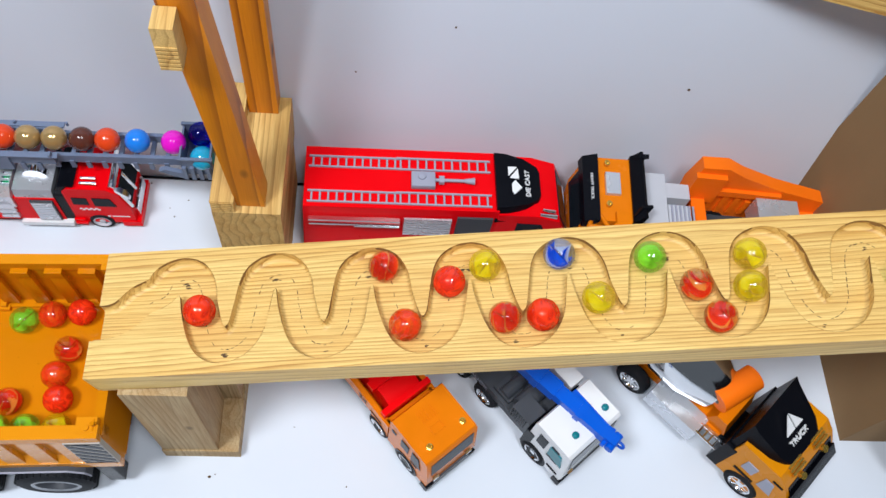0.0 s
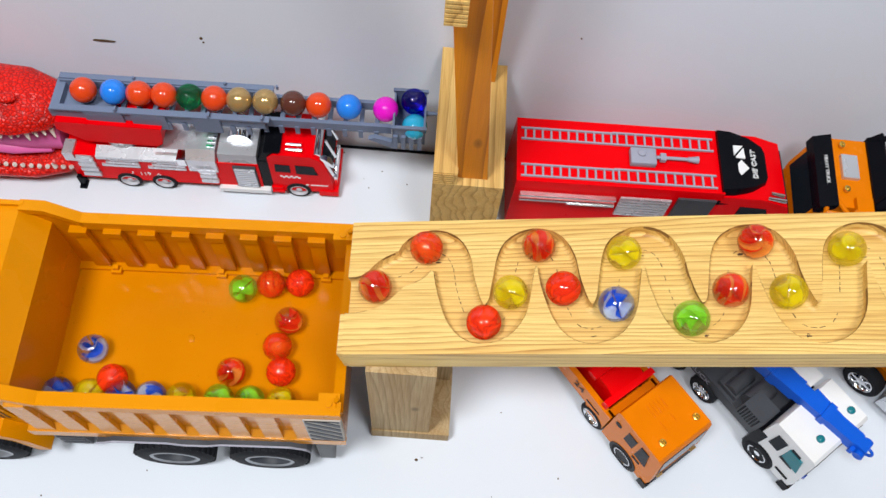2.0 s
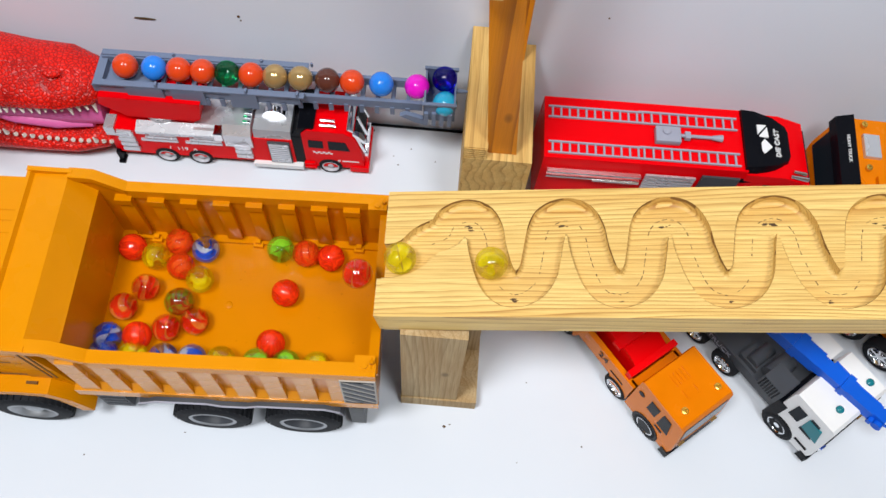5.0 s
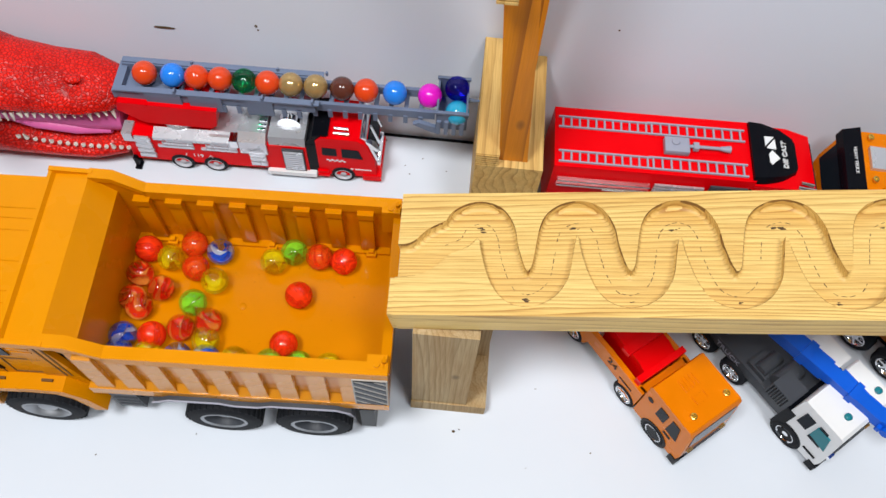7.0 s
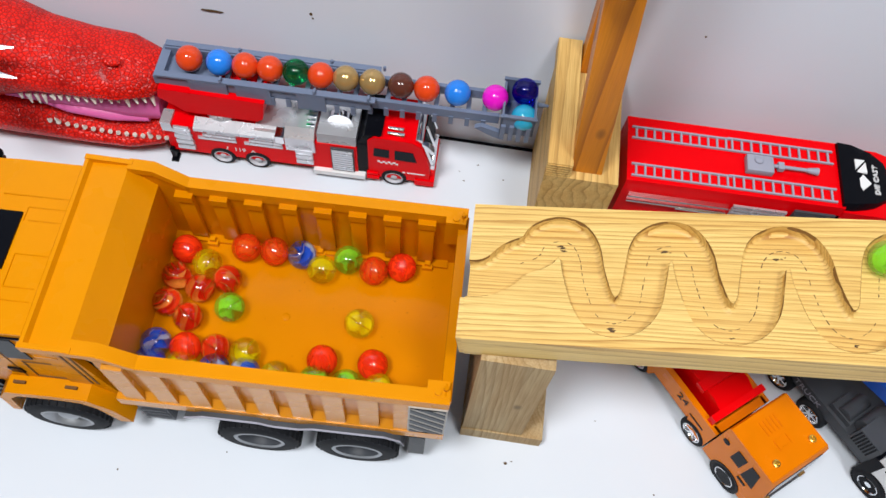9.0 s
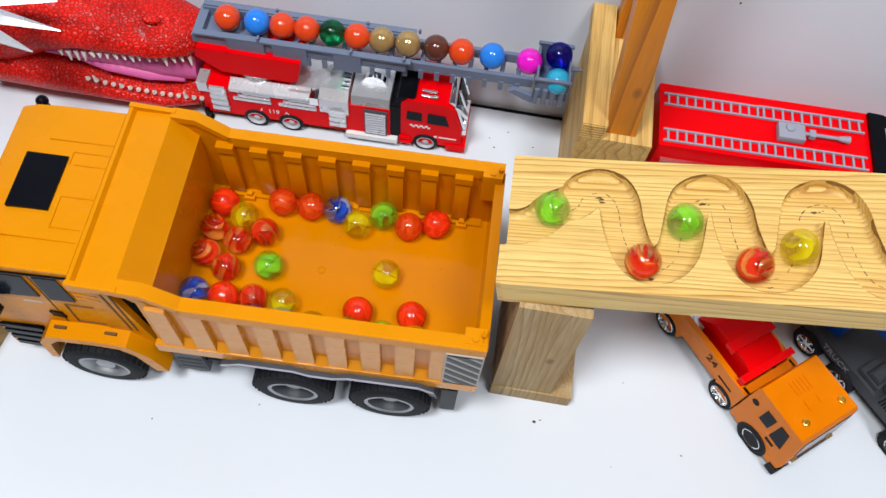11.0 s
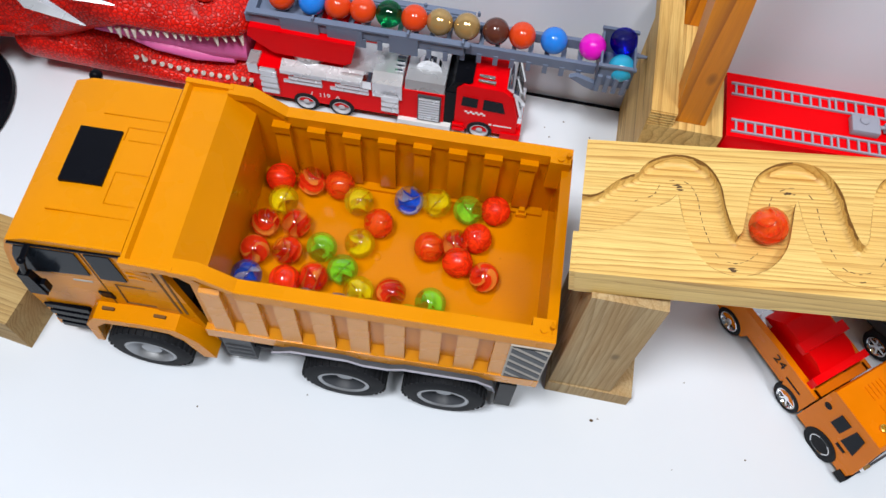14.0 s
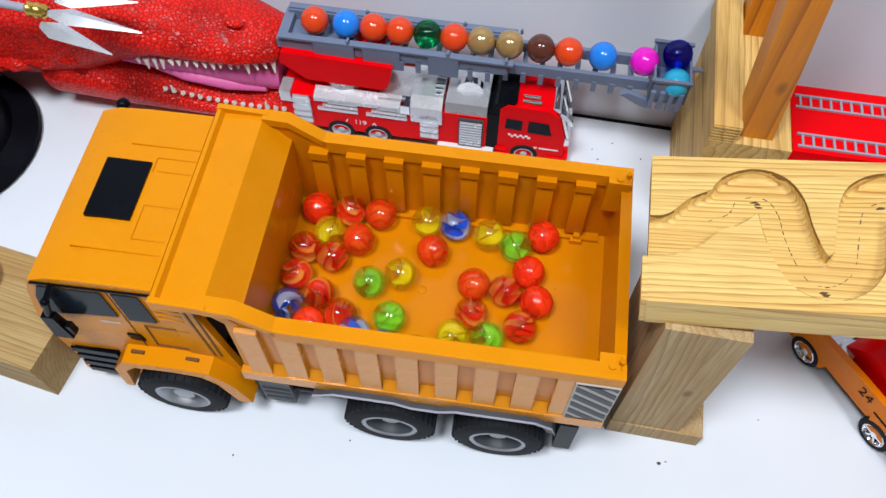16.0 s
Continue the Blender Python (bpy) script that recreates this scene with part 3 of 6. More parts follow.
def dump_truck():
    """Large toy tipper; its own x runs to the tail."""
    t = thing("dump_truck", "large orange-yellow plastic toy dump truck with open tipper bed", "toy truck", pose(-0.25, 0.225, 0, 0, 0, 2.2))
    # bed: floor, walls with ribs, front hood
    bed = Shape()
    bed.box(-0.058, 0.098, -0.0445, 0.0465, 0.0535, 0.0570)
    bed = part("bed", bed.bevel(0.0004), M_YELLOW_SHADE, t)
    side = [(-0.0615, 0.0525), (0.1010, 0.0525), (0.1010, 0.1065), (-0.0380, 0.1065), (-0.0545, 0.1180), (-0.0690, 0.1180), (-0.0600, 0.1065)]
    for y0, y1, ya, yb in ((-0.0475, -0.0440, -0.0503, -0.0434), (0.0460, 0.0495, 0.0450, 0.0510)):
        part("side_wall", Shape().prism(side, y0, y1).bevel(0.0005), M_YELLOW_SHADE, bed)
        part("top_rail", Shape().box(-0.0400, 0.1012, ya, yb, 0.1015, 0.1090).bevel(0.0007), M_YELLOW2, bed)
        part("hood_rail", Shape().prism([(-0.0385, 0.1085), (-0.0385, 0.1045), (-0.0545, 0.1160), (-0.0660, 0.1160), (-0.0660, 0.1205), (-0.0540, 0.1200)], ya, yb).bevel(0.0006), M_YELLOW2, bed)
    part("bottom_rail", Shape().box(-0.0620, 0.1010, -0.0512, -0.0475, 0.0515, 0.0600).bevel(0.0008), M_RIB, bed)
    rib = Shape().prism([(0.0590, -0.0476), (0.0590, -0.0505), (0.1020, -0.0497), (0.1030, -0.0476)], -0.0047, 0.0047, "x").bevel(0.0005)
    # the outline above is read as (y, z); swap it here
    for v in rib.bm.verts:
        v.co = Vector((v.co.x, v.co.z, v.co.y))
    rib_mesh = mesh_of("rib", rib, M_RIB)
    for i in range(9):
        ob = new("rib", rib_mesh)
        ob.parent = bed
        ob.location = (-0.0520 + 0.0166 * i, 0, 0)
    wedge = mesh_of("rib_foot", Shape().prism([(-0.0476, 0.0601), (-0.0508, 0.0601), (-0.0476, 0.0665)], -0.0034, 0.0034, "x"), M_YELLOW2)
    for i in range(8):
        ob = new("rib_foot", wedge)
        ob.parent = bed
        ob.location = (-0.0437 + 0.0166 * i, 0, 0)
    inner = Shape().taper(-0.0043, 0.0043, 0.0428, 0.0462, 0.0610, 0.0985, 0.0004, 0.0004, 0.0).bevel(0.0003).box(-0.0045, 0.0045, 0.0418, 0.0462, 0.0985, 0.1035).bevel(0.0003)
    inner_mesh = mesh_of("inner_rib", inner, M_YELLOW_SHADE)
    for i in range(8):
        ob = new("inner_rib", inner_mesh)
        ob.parent = bed
        ob.location = (-0.0420 + 0.0176 * i, 0, 0)
    part("ledge", Shape().box(-0.0600, 0.0940, 0.0415, 0.0462, 0.0571, 0.0590).bevel(0.0003), M_YELLOW_SHADE, bed)
    for x in (-0.0350, 0.0240, 0.0830):
        part("hinge_lug", Shape().box(x - 0.0028, x + 0.0028, 0.0392, 0.0425, 0.0571, 0.0600).box(x - 0.0015, x + 0.0015, 0.0405, 0.0430, 0.0600, 0.0625).bevel(0.0004), M_YELLOW2, bed)
    front = Shape().prism([(-0.0560, 0.0540), (-0.0545, 0.1060), (-0.0560, 0.1075), (-0.0660, 0.1190), (-0.0835, 0.1185), (-0.0848, 0.1210), (-0.0866, 0.1210), (-0.0866, 0.1155), (-0.0700, 0.1155), (-0.0600, 0.1050), (-0.0610, 0.0540)], -0.0478, 0.0498).bevel(0.0005)
    part("hood", front, M_YELLOW2, bed, "hood over the cab at the front of the bed")
    for y in (-0.0488, 0.0488):
        part("hood_lip", Shape().prism([(-0.0640, 0.1165), (-0.0640, 0.1208), (-0.0868, 0.1218), (-0.0868, 0.1155)], y - 0.0013, y + 0.0013).bevel(0.0004), M_YELLOW2, bed)
    gate = part("tailgate", Shape().box(0.0975, 0.1005, -0.0440, 0.0460, 0.0480, 0.1000).box(0.0970, 0.1020, -0.0470, 0.0490, 0.1000, 0.1035).bevel(0.0005), M_YELLOW_SHADE, bed)
    for y in (-0.0435, 0.0455):
        part("corner_post", Shape().box(0.0905, 0.1005, y - 0.0040, y + 0.0040, 0.0870, 0.1092).cyl((0.0955, y - 0.0015, 0.1092), (0.0955, y - 0.0015, 0.1102), 0.0016, n=10).bevel(0.0006), M_YELLOW2, bed)
        part("hinge_pin", Shape().cyl((0.0990, y, 0.0900), (0.0990, y, 0.1120), 0.0011, n=10).cyl((0.0990, y - 0.003, 0.1085), (0.0990, y + 0.003, 0.1085), 0.0009, n=8), M_YELLOW_SHADE, bed)
    panel = part("hazard_panel", Shape().box(0.0830, 0.1009, -0.0509, -0.0476, 0.0602, 0.1010).bevel(0.0003), M_CREAM, bed, "cream panel with grey diagonal stripes")
    for i in range(8):
        # each stripe falls towards the tail and is cut off by the panel's edges
        z = 0.0990 - 0.0082 * i + 0.0150
        lean, high, x0, x1 = 0.0120 / 0.0160, 0.0042, 0.0838, 0.1002
        pts = []
        for x, up in [(x0 + (x1 - x0) * k / 8, 1) for k in range(9)] + [(x1 - (x1 - x0) * k / 8, 0) for k in range(9)]:
            pts.append((x, min(0.1000, max(0.0612, z - lean * (x - x0) - (0 if up else high)))))
        clean = [p for k, p in enumerate(pts) if abs(p[0] - pts[k - 1][0]) + abs(p[1] - pts[k - 1][1]) > 1e-6]
        if max(p[1] for p in clean) - min(p[1] for p in clean) < 0.002:
            continue
        part("stripe", Shape().prism(clean, -0.0513, -0.0506), M_GREY, panel)
    part("floor_button", Shape().lathe([(0.0022, 0.0571), (0.0022, 0.0575), (0.0017, 0.0578), (0.00005, 0.0578)], 20, pose(0.012, 0.003, 0)), M_YELLOW_SHADE, bed)
    # chassis
    part("chassis", Shape().box(-0.150, 0.094, -0.020, 0.022, 0.022, 0.040).box(-0.075, 0.090, -0.0400, 0.0420, 0.036, 0.0525).bevel(0.001), M_BLACK, t)
    part("mudguard", Shape().prism([(-0.030, 0.0490), (-0.026, 0.0505), (-0.020, 0.0545), (0.008, 0.0545), (0.016, 0.0505), (0.028, 0.0505), (0.036, 0.0545), (0.072, 0.0545), (0.080, 0.0490), (0.082, 0.0420), (0.079, 0.0420), (0.076, 0.0480), (0.070, 0.0520), (0.038, 0.0520), (0.030, 0.0480), (0.014, 0.0480), (0.006, 0.0520), (-0.018, 0.0520), (-0.026, 0.0470)], -0.0535, -0.0350).bevel(0.0004), M_GREY, t, "dark grey mudguard with pale edge")
    rim_line = [(-0.030, 0.0502), (-0.026, 0.0517), (-0.020, 0.0552), (0.008, 0.0552), (0.016, 0.0517), (0.028, 0.0517), (0.036, 0.0552), (0.072, 0.0552), (0.080, 0.0502), (0.082, 0.0432)]
    edge = Shape()
    for (xa, za), (xb, zb) in zip(rim_line, rim_line[1:]):
        edge.prism([(xa, za), (xb, zb), (xb, zb - 0.0009), (xa, za - 0.0009)], -0.0546, -0.0538)
    part("mudguard_edge", edge, M_LADDER2, t, "pale edge of the mudguard")
    part("fuel_tank", Shape().box(-0.0600, -0.0445, -0.0470, -0.030, 0.0130, 0.0390).box(-0.0590, -0.0455, -0.0477, -0.0465, 0.0170, 0.0185).box(-0.0590, -0.0455, -0.0477, -0.0465, 0.0230, 0.0245).box(-0.0590, -0.0455, -0.0477, -0.0465, 0.0290, 0.0305).bevel(0.0005), M_GREY, t)
    part("air_tank", Shape().cyl((-0.046, -0.040, 0.027), (-0.028, -0.040, 0.027), 0.005).box(-0.050, -0.026, -0.036, -0.026, 0.026, 0.036).bevel(0.0005), M_BLACK, t)
    part("rear_step", Shape().box(0.084, 0.0925, -0.0500, -0.0400, 0.0110, 0.0450).bevel(0.001), M_BLACK, t)
    part("rear_step", Shape().box(0.084, 0.094, 0.0420, 0.0510, 0.0130, 0.0360).bevel(0.001), M_BLACK, t)
    for x in (-0.0985, 0.0045, 0.0570):
        for y, s in ((-0.0475, -1), (0.0495, 1)):
            wheel(t, x, y, 0.0222, 0.0160, s, M_RIM, tread=34, dish=x > -0.09, hole=0.62)
    # cab
    prof = [(-0.1535, 0.0140), (-0.1555, 0.0500), (-0.1530, 0.0800), (-0.1470, 0.1020), (-0.1425, 0.1120), (-0.1330, 0.1160), (-0.1180, 0.1172), (-0.0885, 0.1176), (-0.0885, 0.0470), (-0.1080, 0.0480), (-0.1200, 0.0420), (-0.1235, 0.0140)]
    cab = part("cab", Shape().prism(prof, -0.0435, 0.0455).bevel(0.0035, 3, 20), M_YELLOW2, t)
    part("sunroof", Shape().box(-0.1275, -0.1075, -0.0132, 0.0165, 0.1160, 0.1185).bevel(0.0006), M_BLACK, cab, "black sunroof panel")
    for y, x0, x1 in ((-0.0280, -0.128, -0.090), (-0.0215, -0.104, -0.090), (-0.0050, -0.104, -0.088), (0.0125, -0.104, -0.088), (0.0195, -0.106, -0.088), (0.0255, -0.120, -0.088)):
        part("roof_line", Shape().box(x0, x1, y, y + 0.0005, 0.1160, 0.11785), M_YELLOW_SHADE, cab)
    for x, y0, y1 in ((-0.1045, -0.0215, -0.0050), (-0.1065, 0.0125, 0.0195)):
        part("roof_line", Shape().box(x, x + 0.0005, y0, y1, 0.1160, 0.11780), M_YELLOW_SHADE, cab)
    for y, s in ((-0.0435, -1), (0.0455, 1)):

        def plate(pts, out, thick=0.0012):
            lo, hi = sorted((y + s * out, y + s * (out - thick)))
            return Shape().prism(pts, lo, hi)

        skirt = part("rear_panel", plate([(-0.0884, 0.0470), (-0.0884, 0.1080), (-0.0760, 0.1080), (-0.0690, 0.0560), (-0.0640, 0.0270), (-0.0740, 0.0270)], 0.0005, 0.0035).bevel(0.0005), M_YELLOW2, cab, "orange panel behind the cab")
        for k in range(2):
            # flat brown plate on the panel paints the slot's inner shade
            part("slot", plate([(-0.0800 + 0.0040 * k, 0.1050), (-0.0790 + 0.0040 * k, 0.1050), (-0.0760 + 0.0030 * k, 0.0570), (-0.0772 + 0.0030 * k, 0.0570)], 0.0008, 0.0004), M_SLOT_BROWN, skirt)
        part("gutter", plate([(-0.1420, 0.1108), (-0.0890, 0.1132), (-0.0890, 0.1140), (-0.1415, 0.1117)], 0.0010).bevel(0.0002), M_BLACK, cab, "dark seam under the roof edge")
        for n, pts in (("front", [(-0.1470, 0.0865), (-0.1400, 0.0835), (-0.1290, 0.0860), (-0.1120, 0.0880), (-0.1120, 0.1100), (-0.1395, 0.1090), (-0.1440, 0.0990)]), ("rear", [(-0.1075, 0.0862), (-0.0950, 0.0868), (-0.0960, 0.1110), (-0.1075, 0.1105)])):
            rim = [((p[0] + 0.1200) * 1.04 - 0.1200 if n == "front" else (p[0] + 0.1012) * 1.10 - 0.1012, (p[1] - 0.0980) * 1.07 + 0.0980) for p in pts]
            part("window_frame", plate(rim, 0.0004).bevel(0.0002), M_YELLOW_SHADE, cab)
            part("side_window", plate(pts, 0.0010).bevel(0.0003), M_WINDOW, cab, "dark tinted window")
        part("door_handle", plate([(-0.1147, 0.0690), (-0.1085, 0.0690), (-0.1078, 0.0630), (-0.1140, 0.0640)], 0.0010).bevel(0.0004), M_BLACK, cab)
        part("name_bar", plate([(-0.1235, 0.0780), (-0.1140, 0.0785), (-0.1140, 0.0800), (-0.1235, 0.0795)], 0.0004, 0.0003), M_CREAM, cab, "pale unreadable lettering on the door")
        part("door_seam", plate([(-0.1100, 0.0560), (-0.1095, 0.0560), (-0.1095, 0.1100), (-0.1100, 0.1100)], 0.0003, 0.0003), M_SLOT_BROWN, cab)
        for k in range(4):
            part("body_line", plate([(-0.0930, 0.0905 + 0.0045 * k), (-0.0820, 0.0905 + 0.0045 * k), (-0.0820, 0.0920 + 0.0045 * k), (-0.0930, 0.0920 + 0.0045 * k)], 0.0008).bevel(0.0002), M_YELLOW2, cab)
        for k, pts in enumerate(([(-0.1030, 0.0800), (-0.0820, 0.0800), (-0.0820, 0.0806), (-0.1030, 0.0806)], [(-0.1030, 0.0590), (-0.0780, 0.0590), (-0.0780, 0.0596), (-0.1030, 0.0596)], [(-0.1036, 0.0590), (-0.1030, 0.0590), (-0.1024, 0.0806), (-0.1030, 0.0806)])):
            part("body_line", plate(pts, 0.0005, 0.0005), M_SLOT_BROWN, cab)
        lo, hi = sorted((y, y + s * 0.0095))
        arch = [(-0.1275, 0.0230), (-0.1262, 0.0440), (-0.1195, 0.0545), (-0.0960, 0.0562), (-0.0780, 0.0545), (-0.0690, 0.0420), (-0.0635, 0.0225), (-0.0705, 0.0215), (-0.0765, 0.0420), (-0.0830, 0.0492), (-0.0960, 0.0506), (-0.1150, 0.0495), (-0.1208, 0.0430), (-0.1235, 0.0225)]
        fender = part("fender", Shape().prism(arch, lo, hi).bevel(0.0014), M_YELLOW2, cab)
        for x in (-0.1130, -0.0870):
            # raised brown plate in place of a shaded slot in the fender
            part("slot", Shape().box(x - 0.003, x + 0.003, min(y + s * 0.003, y + s * 0.0045), max(y + s * 0.003, y + s * 0.0045), 0.0545, 0.0566), M_SLOT_BROWN, fender)
        part("side_grille", plate([(-0.1520, 0.0120), (-0.1300, 0.0090), (-0.1275, 0.0440), (-0.1500, 0.0425)], 0.0006).bevel(0.0004), M_BLACK, cab)
        for k in range(4):
            part("grille_slat", plate([(-0.1518, 0.0140 + 0.0082 * k), (-0.1290, 0.0120 + 0.0086 * k), (-0.1288, 0.0165 + 0.0086 * k), (-0.1516, 0.0185 + 0.0082 * k)], 0.0018).bevel(0.0004), M_BLACK, cab)
        m = y + s * 0.0060
        part("mirror", Shape().taper(-0.1430, -0.1345, m - 0.0024, m + 0.0024, 0.0740, 0.0930, 0.001, 0.002, 0.0006).box(-0.1345, -0.1325, m - 0.0016, m + 0.0016, 0.0770, 0.0850).bevel(0.0011).cyl((-0.1390, m, 0.0925), (-0.1350, m, 0.1060), 0.0016, n=10).cyl((-0.1350, m, 0.1060), (-0.1320, y, 0.1120), 0.0014, n=10).ball((-0.1350, m, 0.1060), 0.0020, 10, 8), M_BLACK, cab)
    part("windscreen", Shape().prism([(-0.1560, 0.0620), (-0.1536, 0.0800), (-0.1478, 0.1010), (-0.1466, 0.1005), (-0.1520, 0.0795), (-0.1545, 0.0620)], -0.0380, 0.0400), M_WINDOW, cab, "dark tinted windscreen")
    part("bumper", Shape().box(-0.1570, -0.1480, -0.0425, 0.0445, 0.0080, 0.0140).bevel(0.0015), M_YELLOW2, cab)
    for y in (-0.0200, 0.0060, 0.0320):
        part("lift_arm", Shape().prism([(-0.0700, 0.0500), (-0.0660, 0.0500), (-0.0715, 0.1050), (-0.0745, 0.1050)], y - 0.003, y + 0.003).bevel(0.0005), M_YELLOW2, t, "orange strut behind the cab")
    part("snorkel", Shape().cyl((-0.1340, 0.0495, 0.07), (-0.1340, 0.0495, 0.112), 0.0022).ball((-0.1340, 0.0495, 0.1130), 0.0032), M_BLACK, cab)
    part("rear_frame", Shape().box(-0.0955, -0.0735, -0.0330, 0.0350, 0.0400, 0.0520).box(-0.0955, -0.0900, -0.0380, 0.0400, 0.0520, 0.0950).bevel(0.0008), M_GREY, t)
    return t


dump_truck()


def ladder_truck():
    """Red toy fire engine; x runs to its cab."""
    t = thing("fire_engine", "red toy fire engine with a long grey ladder trough", "toy truck", pose(-0.262, 0.3535, 0, 0, 0, 1.2))
    # y 0 is the near side, x 0 the middle
    part("body", Shape().box(-0.086, 0.0370, 0.0, 0.033, 0.0085, 0.0365).bevel(0.0012), M_RED, t)
    part("deck", Shape().prism([(0.0010, 0.0366), (0.003, 0.0385), (0.030, 0.0385), (0.0320, 0.0366)], -0.028, 0.004, "x").prism([(0.0005, 0.0366), (0.002, 0.0440), (0.031, 0.0440), (0.0325, 0.0366)], 0.012, 0.0365, "x").bevel(0.0006), M_SILVER, t, "silver ribbed deck")
    for x in (-0.074, 0.003):
        for k in range(4):
            part("step", Shape().box(x - 0.0055, x + 0.0055, -0.0022 + 0.0002 * k, 0.0035, 0.0140 + 0.0055 * k, 0.0172 + 0.0055 * k).box(x - 0.0048, x + 0.0048, -0.0009, 0.0030, 0.0172 + 0.0055 * k, 0.0195 + 0.0055 * k).bevel(0.0004), M_SILVER, t)
    for x in (-0.052, -0.0225):
        for k in range(3):
            part("locker_slat", Shape().box(x - 0.0125 + 0.0035 * k, x + 0.0120, -0.0012, 0.002, 0.0260 + 0.0034 * k, 0.0282 + 0.0034 * k).bevel(0.0003), M_SILVER, t)
    part("shutter", Shape().box(0.0205, 0.0350, -0.0014, 0.002, 0.0105, 0.0345).bevel(0.0004), M_GREY, t)
    for k in range(9):
        part("shutter_slat", Shape().box(0.0212, 0.0343, -0.0020, -0.0013, 0.0118 + 0.0024 * k, 0.0134 + 0.0024 * k), M_SILVER, t)
    part("running_board", Shape().box(0.008, 0.042, -0.0030, 0.004, 0.0055, 0.0095).bevel(0.0005), M_WHITE, t)
    part("hose_reel", Shape().cyl((0.0250, 0.0120, 0.0440), (0.0250, 0.0165, 0.0440), 0.0078, n=32).bevel(0.0006), M_CHROME, t, "upright silver reel disc")
    part("deck_hood", Shape().prism([(-0.0016, 0.0270), (-0.0016, 0.0400), (0.0040, 0.0450), (0.0290, 0.0450), (0.0325, 0.0400), (0.0325, 0.0366), (0.0006, 0.0366), (0.0006, 0.0270)], -0.0080, 0.0105, "x").bevel(0.0006), M_SILVER, t, "silver hood over the deck's edge")
    part("hood_window", Shape().box(-0.0140, -0.0085, -0.0018, 0.0060, 0.0330, 0.0400).bevel(0.0006), M_CHROME, t)
    part("tread_plate", Shape().prism([(-0.0012, 0.0340), (-0.0012, 0.0368), (0.0065, 0.0392), (0.0065, 0.0366)], -0.0660, -0.0145, "x").bevel(0.0003), M_SILVER, t, "silver tread plate along the body's edge")
    part("rear_corner", Shape().box(-0.0866, -0.0800, -0.0010, 0.0100, 0.0300, 0.0385).bevel(0.0006), M_SILVER, t)
    for k in range(6):
        part("cab_grille", Shape().box(0.0050, 0.0100, 0.0060 + 0.0035 * k, 0.0075 + 0.0035 * k, 0.0448, 0.0456), M_CHROME, t)
    cab_prof = [(0.0440, 0.0070), (0.0440, 0.0455), (0.0480, 0.0500), (0.0720, 0.0490), (0.0780, 0.0440), (0.0830, 0.0260), (0.0838, 0.0070)]
    cab = part("cab", Shape().prism(cab_prof, 0.0, 0.033).bevel(0.0020, 3, 20), M_RED, t)
    part("cab_gap", Shape().box(0.0368, 0.0444, 0.0006, 0.0324, 0.0085, 0.0400).prism([(0.0368, 0.040), (0.0440, 0.040), (0.0530, 0.0520), (0.0420, 0.0500)], 0.001, 0.032).bevel(0.0005), M_BLACK, t)
    for pts in ([(0.0475, 0.0310), (0.0575, 0.0305), (0.0575, 0.0385), (0.0480, 0.0390)], [(0.0610, 0.0295), (0.0750, 0.0290), (0.0725, 0.0385), (0.0610, 0.0390)]):
        part("side_window", Shape().prism(pts, -0.0006, 0.0008).bevel(0.0004), M_WINDOW, cab)
    part("windscreen", Shape().prism([(0.0838, 0.0270), (0.0790, 0.0435), (0.0780, 0.0435), (0.0825, 0.0270)], 0.003, 0.030), M_WINDOW, cab)
    part("light_bar", Shape().cyl((0.0755, 0.002, 0.0482), (0.0755, 0.031, 0.0482), 0.0026, n=12), M_CHROME, cab)
    part("horn", Shape().cyl((0.0560, 0.004, 0.0510), (0.0665, 0.004, 0.0504), 0.0011, 0.0016, 10).cyl((0.0560, 0.008, 0.0510), (0.0655, 0.008, 0.0504), 0.0010, 0.0014, 10), M_CHROME, cab)
    for y in (0.0022, 0.0165, 0.0308):
        part("screen_post", Shape().cyl((0.0842, y, 0.0260), (0.0790, y, 0.0445), 0.0012, n=8), M_CHROME, cab)
    part("front_strip", Shape().box(0.0836, 0.0862, 0.004, 0.029, 0.0100, 0.0210).bevel(0.0005), M_CHROME, cab)
    part("mirror", Shape().loft([[(0.0800 + dx, 0.0010 - k, z - k), (0.0800 + dx, 0.0010 + k, z - k), (0.0800 + dx, 0.0010 + k, z + k), (0.0800 + dx, 0.0010 - k, z + k)] for dx, z, k in ((-0.002, 0.0485, 0.0010), (0.001, 0.0470, 0.0019), (0.004, 0.0435, 0.0022), (0.006, 0.0400, 0.0012))]).bevel(0.0005), M_CHROME, cab, "chrome corner mirror")
    part("step", Shape().box(0.0430, 0.0510, -0.0018, 0.004, 0.0060, 0.0085).box(0.0430, 0.0500, -0.0014, 0.004, 0.0100, 0.0120).bevel(0.0005), M_RED, cab)
    part("bumper", Shape().box(0.0740, 0.0868, -0.0008, 0.0338, 0.0035, 0.0095).bevel(0.0010), M_RED, cab)
    for k in range(4):
        part("checker", Shape().box(0.0500 + 0.0033 * k, 0.0516 + 0.0033 * k, -0.0003, 0.0003, 0.0245, 0.0258).box(0.0516 + 0.0033 * k, 0.0532 + 0.0033 * k, -0.0003, 0.0003, 0.0232, 0.0245), M_WHITE, cab)
    part("name_bar", Shape().box(0.0690, 0.0805, -0.0003, 0.0003, 0.0150, 0.0158).box(0.0660, 0.0678, -0.0003, 0.0003, 0.0148, 0.0162), M_WHITE, cab)
    writing("119", 0.0052, pose(-0.0395, -0.0003, 0.0175, 90), M_WHITE, t, label="white number 119")
